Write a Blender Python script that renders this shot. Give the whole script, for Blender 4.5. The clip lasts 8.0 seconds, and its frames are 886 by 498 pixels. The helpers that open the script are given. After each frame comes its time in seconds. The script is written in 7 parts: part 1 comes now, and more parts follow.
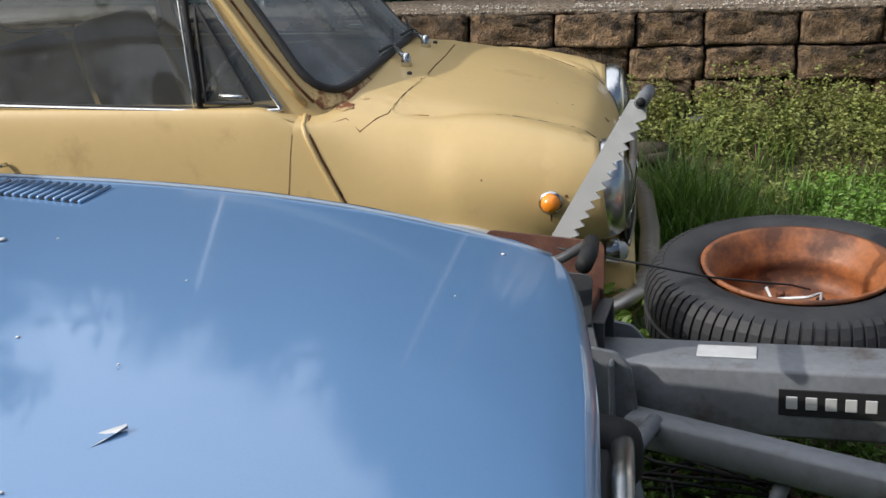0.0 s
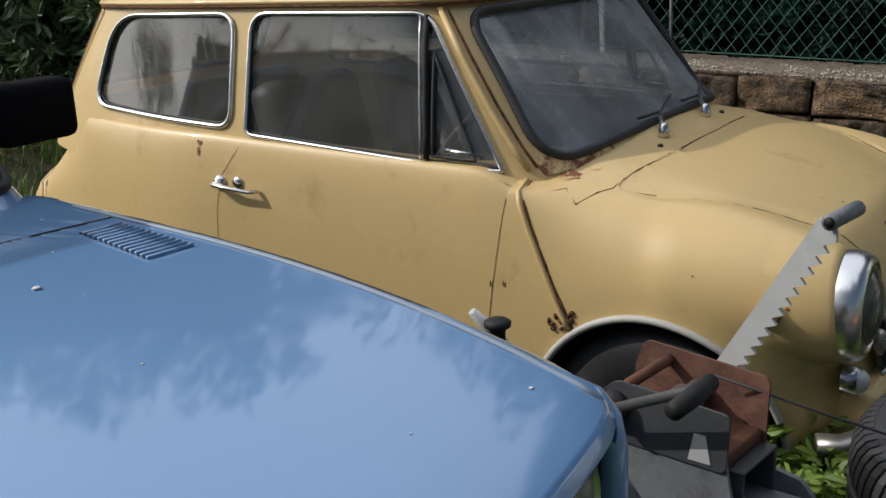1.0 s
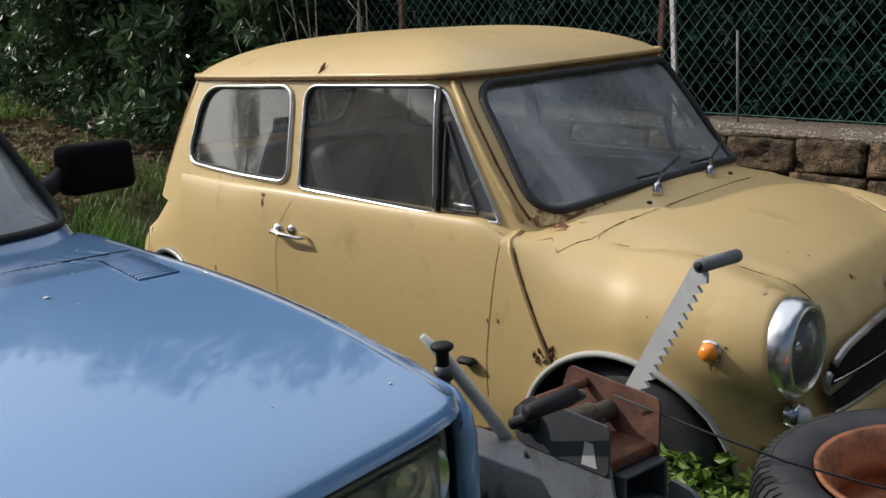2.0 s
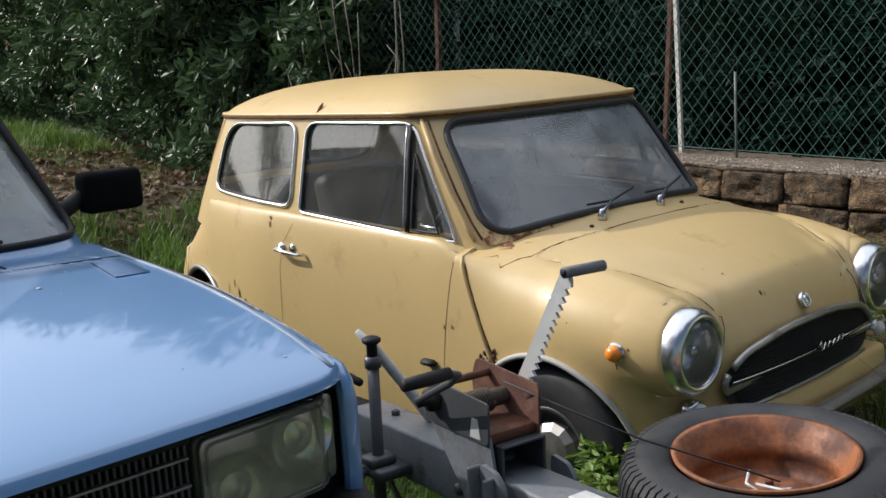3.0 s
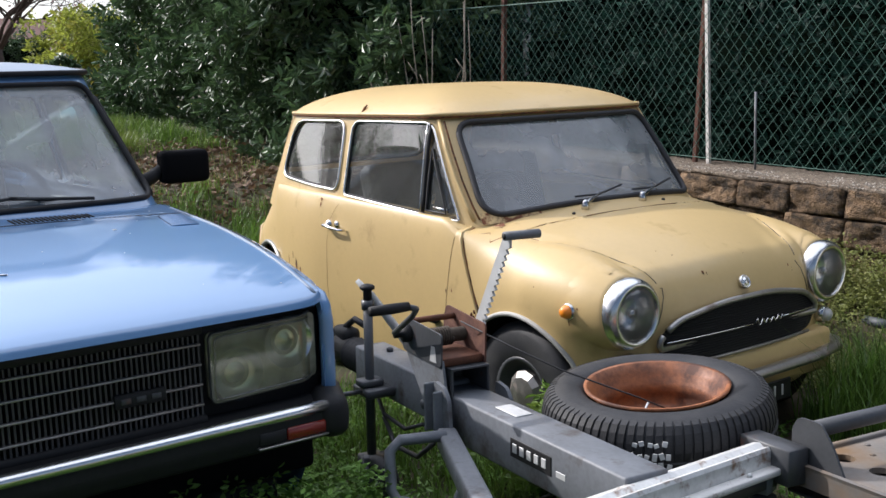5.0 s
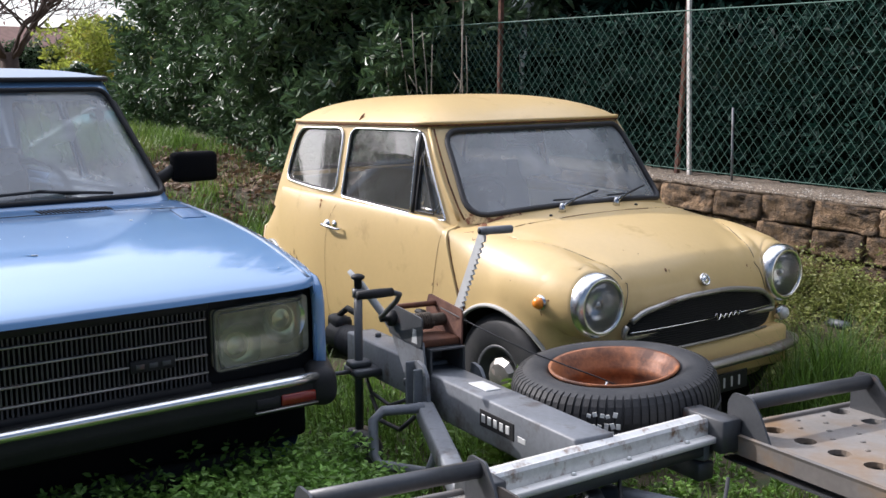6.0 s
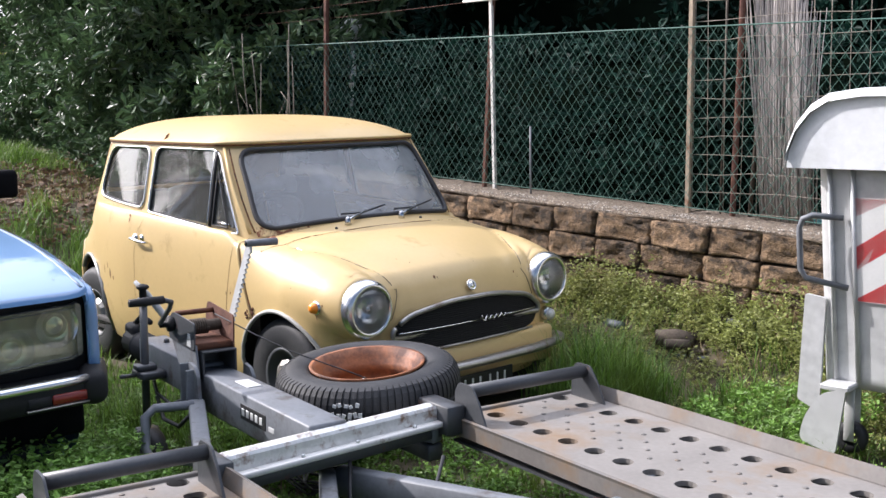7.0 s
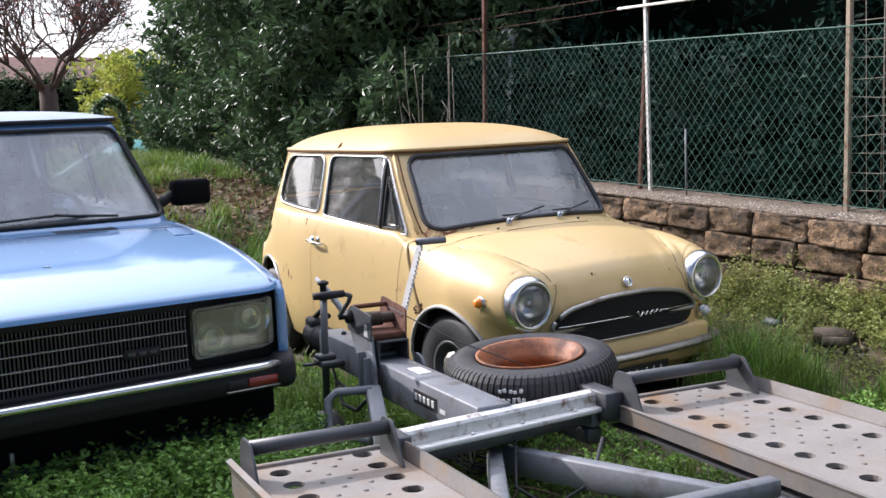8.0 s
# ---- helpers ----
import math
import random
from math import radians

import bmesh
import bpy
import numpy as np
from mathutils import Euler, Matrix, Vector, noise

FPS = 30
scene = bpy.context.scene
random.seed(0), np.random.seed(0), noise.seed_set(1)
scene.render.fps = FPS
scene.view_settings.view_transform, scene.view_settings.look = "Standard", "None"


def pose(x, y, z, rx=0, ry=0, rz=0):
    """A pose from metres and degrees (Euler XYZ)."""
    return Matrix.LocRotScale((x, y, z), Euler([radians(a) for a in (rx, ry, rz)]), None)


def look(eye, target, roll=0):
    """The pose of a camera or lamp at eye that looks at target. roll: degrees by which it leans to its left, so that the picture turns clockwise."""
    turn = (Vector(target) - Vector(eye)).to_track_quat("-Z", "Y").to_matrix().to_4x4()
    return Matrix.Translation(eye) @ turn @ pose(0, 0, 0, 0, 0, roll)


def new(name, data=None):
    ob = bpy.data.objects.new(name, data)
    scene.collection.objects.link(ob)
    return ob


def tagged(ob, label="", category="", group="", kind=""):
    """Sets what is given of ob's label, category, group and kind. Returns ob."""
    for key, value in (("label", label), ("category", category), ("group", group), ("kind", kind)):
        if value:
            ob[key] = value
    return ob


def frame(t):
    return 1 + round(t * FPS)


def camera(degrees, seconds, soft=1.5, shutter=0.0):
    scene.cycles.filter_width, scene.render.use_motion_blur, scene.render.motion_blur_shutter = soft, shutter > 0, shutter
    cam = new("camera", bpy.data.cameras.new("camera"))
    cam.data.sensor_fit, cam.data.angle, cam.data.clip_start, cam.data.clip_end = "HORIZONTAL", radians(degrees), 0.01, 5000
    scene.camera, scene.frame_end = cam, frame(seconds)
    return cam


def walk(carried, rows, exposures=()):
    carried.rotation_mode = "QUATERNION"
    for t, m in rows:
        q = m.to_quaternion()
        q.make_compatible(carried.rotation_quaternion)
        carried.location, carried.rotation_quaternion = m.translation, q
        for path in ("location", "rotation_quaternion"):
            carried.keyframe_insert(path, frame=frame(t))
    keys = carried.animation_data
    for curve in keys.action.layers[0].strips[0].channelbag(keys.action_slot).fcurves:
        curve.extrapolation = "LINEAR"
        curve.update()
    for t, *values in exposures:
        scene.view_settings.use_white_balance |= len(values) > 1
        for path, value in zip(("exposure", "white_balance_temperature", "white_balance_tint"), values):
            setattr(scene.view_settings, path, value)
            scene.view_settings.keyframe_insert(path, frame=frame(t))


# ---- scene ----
cam = camera(44.8, 8.0)
PATH = [
    (0, (0.447, -3.158, 1.364), (0.104, -1.297, 0.717), -4.7),
    (0.5, (0.581, -2.985, 1.392), (-0.115, -1.221, 0.757), -3.0),
    (1, (0.846, -2.823, 1.392), (-0.2, -1.209, 0.843), -2.7),
    (1.5, (1.105, -2.866, 1.424), (-0.084, -1.329, 0.947), -3.3),
    (2.8, (1.913, -2.9, 1.429), (0.476, -1.557, 1.065), -3.6),
    (3, (2.016, -2.927, 1.433), (0.572, -1.587, 1.082), -3.7),
    (3.5, (2.243, -2.992, 1.412), (0.811, -1.644, 1.047), -1.0),
    (4, (2.496, -2.97, 1.412), (0.992, -1.696, 1.073), -1.3),
    (4.5, (2.734, -2.987, 1.4), (1.144, -1.819, 1.073), -1.9),
    (4.7, (2.782, -3.022, 1.402), (1.187, -1.856, 1.086), -2.3),
    (5.8, (3.075, -3.267, 1.377), (1.508, -2.063, 1.069), -0.5),
    (6, (3.184, -3.257, 1.385), (1.585, -2.091, 1.098), -1.1),
    (6.5, (3.523, -3.181, 1.423), (1.944, -1.975, 1.19), -0.5),
    (7, (3.757, -3.173, 1.431), (2.292, -1.839, 1.16), -0.9),
    (7.5, (3.808, -3.308, 1.417), (2.253, -2.085, 1.126), -2.4),
    (8, (3.951, -3.363, 1.433), (2.307, -2.252, 1.182), -2.3),
]
walk(cam, [(t, look(eye, target, roll)) for t, eye, target, roll in PATH],
     exposures=[(0, -0.25, 6500, 10), (0.5, -0.5, 6500, 10), (1.0, -0.55, 6500, 10), (1.5, -0.55, 6500, 10), (3.0, -0.2, 6400, 11), (3.5, -0.05, 6350, 12), (4.5, 0.1, 6250, 13), (6.0, 0.28, 6200, 16), (7.0, 0.62, 6200, 17), (8.0, 0.58, 6200, 18)])

# ---- world and light ----
SUN_FROM = Vector((-0.74, -0.42, 0.60)).normalized()
elev = math.asin(SUN_FROM.z)
world = bpy.data.worlds.new("sky")
scene.world = world
world.use_nodes = True
wn, wl = world.node_tree.nodes, world.node_tree.links
wn.clear()
sky = wn.new("ShaderNodeTexSky")
sky.sky_type, sky.sun_disc = "NISHITA", False
sky.sun_elevation, sky.sun_rotation = elev, math.atan2(SUN_FROM.x, SUN_FROM.y)
sky.air_density, sky.dust_density = 1.0, 2.5
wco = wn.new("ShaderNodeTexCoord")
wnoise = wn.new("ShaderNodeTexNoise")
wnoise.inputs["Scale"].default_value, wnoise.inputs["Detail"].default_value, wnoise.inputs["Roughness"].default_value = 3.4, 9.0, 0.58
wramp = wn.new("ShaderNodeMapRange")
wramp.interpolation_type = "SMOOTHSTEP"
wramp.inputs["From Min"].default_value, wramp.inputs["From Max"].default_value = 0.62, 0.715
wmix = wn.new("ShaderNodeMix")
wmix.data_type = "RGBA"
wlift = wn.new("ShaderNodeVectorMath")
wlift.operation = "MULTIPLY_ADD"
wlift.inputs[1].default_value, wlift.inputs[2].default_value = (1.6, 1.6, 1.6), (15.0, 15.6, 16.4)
wbg, wout = wn.new("ShaderNodeBackground"), wn.new("ShaderNodeOutputWorld")
wbg.inputs["Strength"].default_value = 0.075
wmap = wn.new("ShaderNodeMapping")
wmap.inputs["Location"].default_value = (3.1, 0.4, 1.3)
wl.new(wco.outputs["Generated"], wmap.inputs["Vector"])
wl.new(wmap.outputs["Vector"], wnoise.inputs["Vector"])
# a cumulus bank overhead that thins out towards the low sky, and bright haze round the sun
wbank, wsun = wn.new("ShaderNodeVectorMath"), wn.new("ShaderNodeVectorMath")
for node, toward in ((wbank, (-0.2, 0.15, 0.95)), (wsun, tuple(SUN_FROM))):
    node.operation = "DOT_PRODUCT"
    node.inputs[1].default_value = toward
    wl.new(wco.outputs["Generated"], node.inputs[0])
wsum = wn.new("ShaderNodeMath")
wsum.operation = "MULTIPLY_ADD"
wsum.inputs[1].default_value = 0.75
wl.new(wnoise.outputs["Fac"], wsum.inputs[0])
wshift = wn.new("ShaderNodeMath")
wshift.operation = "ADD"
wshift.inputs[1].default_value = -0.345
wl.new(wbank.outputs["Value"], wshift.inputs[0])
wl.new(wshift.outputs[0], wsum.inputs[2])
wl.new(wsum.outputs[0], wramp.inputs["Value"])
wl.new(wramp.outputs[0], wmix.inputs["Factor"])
wpow = wn.new("ShaderNodeMath")
wpow.operation = "POWER"
wpow.inputs[1].default_value = 9.0
wclip = wn.new("ShaderNodeMath")
wclip.operation = "MAXIMUM"
wclip.inputs[1].default_value = 0.0
wl.new(wsun.outputs["Value"], wclip.inputs[0])
wl.new(wclip.outputs[0], wpow.inputs[0])
wglow = wn.new("ShaderNodeVectorMath")
wglow.operation = "MULTIPLY_ADD"
wglow.inputs[1].default_value = (20.0, 19.5, 18.5)
wl.new(wpow.outputs[0], wglow.inputs[0])
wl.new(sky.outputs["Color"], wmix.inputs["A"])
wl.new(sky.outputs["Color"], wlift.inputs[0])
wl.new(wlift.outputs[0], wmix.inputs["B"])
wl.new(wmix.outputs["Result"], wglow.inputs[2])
# bright low haze under the sun
wsep = wn.new("ShaderNodeSeparateXYZ")
wl.new(wco.outputs["Generated"], wsep.inputs[0])
wlow = wn.new("ShaderNodeMapRange")
wlow.interpolation_type = "SMOOTHSTEP"
wlow.inputs["From Min"].default_value, wlow.inputs["From Max"].default_value, wlow.inputs["To Min"].default_value, wlow.inputs["To Max"].default_value = 0.10, 0.42, 1.0, 0.0
wl.new(wsep.outputs["Z"], wlow.inputs["Value"])
wcube = wn.new("ShaderNodeMath")
wcube.operation = "POWER"
wcube.inputs[1].default_value = 3.0
wl.new(wclip.outputs[0], wcube.inputs[0])
whaze = wn.new("ShaderNodeMath")
whaze.operation = "MULTIPLY"
wl.new(wlow.outputs[0], whaze.inputs[0])
wl.new(wcube.outputs[0], whaze.inputs[1])
wadd = wn.new("ShaderNodeVectorMath")
wadd.operation = "MULTIPLY_ADD"
wadd.inputs[1].default_value = (38.0, 39.0, 40.0)
wl.new(whaze.outputs[0], wadd.inputs[0])
wl.new(wglow.outputs[0], wadd.inputs[2])
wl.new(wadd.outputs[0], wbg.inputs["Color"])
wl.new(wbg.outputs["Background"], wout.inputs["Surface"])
sun = new("sun", bpy.data.lights.new("sun", "SUN"))
sun.data.energy, sun.data.angle, sun.data.color = 3.8, radians(0.6), (1.0, 0.96, 0.90)
sun.matrix_basis = look(SUN_FROM * 30, (0, 0, 0))


# ---- materials ----
def material(name, color, rough=0.6, metal=0.0, vary=0.25, scale=9.0, fine=90.0, bump=0.15, coat=0.0, other=None, amount=(0.55, 0.7), other_scale=4.0, island=0.0, objvar=0.0, other_rough=None, spec=0.5, trans=0.0, deep=0.01):
    """A surface with variation at two scales, a bump, and a second colour in patches (rust, dirt, lichen)."""
    m = bpy.data.materials.new(name)
    m.use_nodes = True
    n, l = m.node_tree.nodes, m.node_tree.links
    b = n["Principled BSDF"]
    co = n.new("ShaderNodeTexCoord")
    big, small = n.new("ShaderNodeTexNoise"), n.new("ShaderNodeTexNoise")
    big.inputs["Scale"].default_value, big.inputs["Detail"].default_value = scale, 5
    small.inputs["Scale"].default_value, small.inputs["Detail"].default_value = fine, 3
    for t in (big, small):
        l.new(co.outputs["Object"], t.inputs["Vector"])
    add = n.new("ShaderNodeMath")
    add.operation = "MULTIPLY_ADD"
    add.inputs[1].default_value = 0.6
    l.new(big.outputs["Fac"], add.inputs[0])
    half = n.new("ShaderNodeMath")
    half.operation = "MULTIPLY"
    half.inputs[1].default_value = 0.4
    l.new(small.outputs["Fac"], half.inputs[0])
    l.new(half.outputs[0], add.inputs[2])
    val = n.new("ShaderNodeMapRange")
    val.inputs["From Min"].default_value, val.inputs["From Max"].default_value = 0.25, 0.75
    val.inputs["To Min"].default_value, val.inputs["To Max"].default_value = 1 - vary, 1 + vary
    l.new(add.outputs[0], val.inputs["Value"])
    last = val.outputs[0]
    for use, socket in ((island, "Random Per Island"), (objvar, "Random")):
        if use:
            src = n.new("ShaderNodeNewGeometry" if socket == "Random Per Island" else "ShaderNodeObjectInfo")
            mr = n.new("ShaderNodeMapRange")
            mr.inputs["To Min"].default_value, mr.inputs["To Max"].default_value = 1 - use, 1 + use
            l.new(src.outputs[socket], mr.inputs["Value"])
            mm = n.new("ShaderNodeMath")
            mm.operation = "MULTIPLY"
            l.new(last, mm.inputs[0])
            l.new(mr.outputs[0], mm.inputs[1])
            last = mm.outputs[0]
    hsv = n.new("ShaderNodeHueSaturation")
    hsv.inputs["Color"].default_value = (*color, 1)
    l.new(last, hsv.inputs["Value"])
    col = hsv.outputs["Color"]
    b.inputs["Roughness"].default_value, b.inputs["Metallic"].default_value = rough, metal
    b.inputs["Coat Weight"].default_value, b.inputs["Coat Roughness"].default_value, b.inputs["Coat IOR"].default_value = coat, 0.06, 1.5 + 0.3 * (coat >= 1)
    b.inputs["Specular IOR Level"].default_value = spec
    if other is not None:
        patch = n.new("ShaderNodeTexNoise")
        patch.inputs["Scale"].default_value, patch.inputs["Detail"].default_value, patch.inputs["Roughness"].default_value = other_scale, 8, 0.62
        l.new(co.outputs["Object"], patch.inputs["Vector"])
        ramp = n.new("ShaderNodeMapRange")
        ramp.inputs["From Min"].default_value, ramp.inputs["From Max"].default_value = amount
        l.new(patch.outputs["Fac"], ramp.inputs["Value"])
        mix = n.new("ShaderNodeMix")
        mix.data_type = "RGBA"
        l.new(ramp.outputs[0], mix.inputs["Factor"])
        l.new(col, mix.inputs["A"])
        mix.inputs["B"].default_value = (*other, 1)
        col = mix.outputs["Result"]
        if other_rough is not None:
            rr = n.new("ShaderNodeMapRange")
            rr.inputs["To Min"].default_value, rr.inputs["To Max"].default_value = rough, other_rough
            l.new(ramp.outputs[0], rr.inputs["Value"])
            l.new(rr.outputs[0], b.inputs["Roughness"])
            if metal:
                ms = n.new("ShaderNodeMapRange")
                ms.inputs["To Min"].default_value, ms.inputs["To Max"].default_value = metal, 0.0
                l.new(ramp.outputs[0], ms.inputs["Value"])
                l.new(ms.outputs[0], b.inputs["Metallic"])
    l.new(col, b.inputs["Base Color"])
    if trans:
        tb = n.new("ShaderNodeBsdfTranslucent")
        l.new(col, tb.inputs["Color"])
        ad = n.new("ShaderNodeMixShader")
        ad.inputs["Fac"].default_value = trans
        l.new(b.outputs[0], ad.inputs[1])
        l.new(tb.outputs[0], ad.inputs[2])
        l.new(ad.outputs[0], n["Material Output"].inputs["Surface"])
    if bump:
        bp = n.new("ShaderNodeBump")
        bp.inputs["Strength"].default_value, bp.inputs["Distance"].default_value = bump, deep
        l.new(add.outputs[0], bp.inputs["Height"])
        l.new(bp.outputs[0], b.inputs["Normal"])
    return m


def glass_material(name, tint=(0.8, 0.85, 0.84), film=0.25, rough=0.035, dirt=(0.52, 0.52, 0.48)):
    """Dusty pane: clear glass under an uneven film, for dirt and for painted sky haze."""
    m = bpy.data.materials.new(name)
    m.use_nodes = True
    n, l = m.node_tree.nodes, m.node_tree.links
    n.clear()
    out = n.new("ShaderNodeOutputMaterial")
    clear, gloss, dust = n.new("ShaderNodeBsdfTransparent"), n.new("ShaderNodeBsdfGlossy"), n.new("ShaderNodeBsdfDiffuse")
    clear.inputs["Color"].default_value = (*tint, 1)
    gloss.inputs["Roughness"].default_value = rough
    dust.inputs["Color"].default_value = (*dirt, 1)
    fres = n.new("ShaderNodeFresnel")
    fres.inputs["IOR"].default_value = 1.85
    a, b = n.new("ShaderNodeMixShader"), n.new("ShaderNodeMixShader")
    l.new(fres.outputs[0], a.inputs["Fac"])
    l.new(clear.outputs[0], a.inputs[1])
    l.new(gloss.outputs[0], a.inputs[2])
    co, t = n.new("ShaderNodeTexCoord"), n.new("ShaderNodeTexNoise")
    t.inputs["Scale"].default_value, t.inputs["Detail"].default_value = 5, 6
    l.new(co.outputs["Object"], t.inputs["Vector"])
    mr = n.new("ShaderNodeMapRange")
    mr.inputs["From Min"].default_value, mr.inputs["From Max"].default_value = 0.3, 0.75
    mr.inputs["To Min"].default_value, mr.inputs["To Max"].default_value = film * 0.5, film * 1.35
    l.new(t.outputs["Fac"], mr.inputs["Value"])
    l.new(mr.outputs[0], b.inputs["Fac"])
    l.new(a.outputs[0], b.inputs[1])
    l.new(dust.outputs[0], b.inputs[2])
    l.new(b.outputs[0], out.inputs["Surface"])
    return m


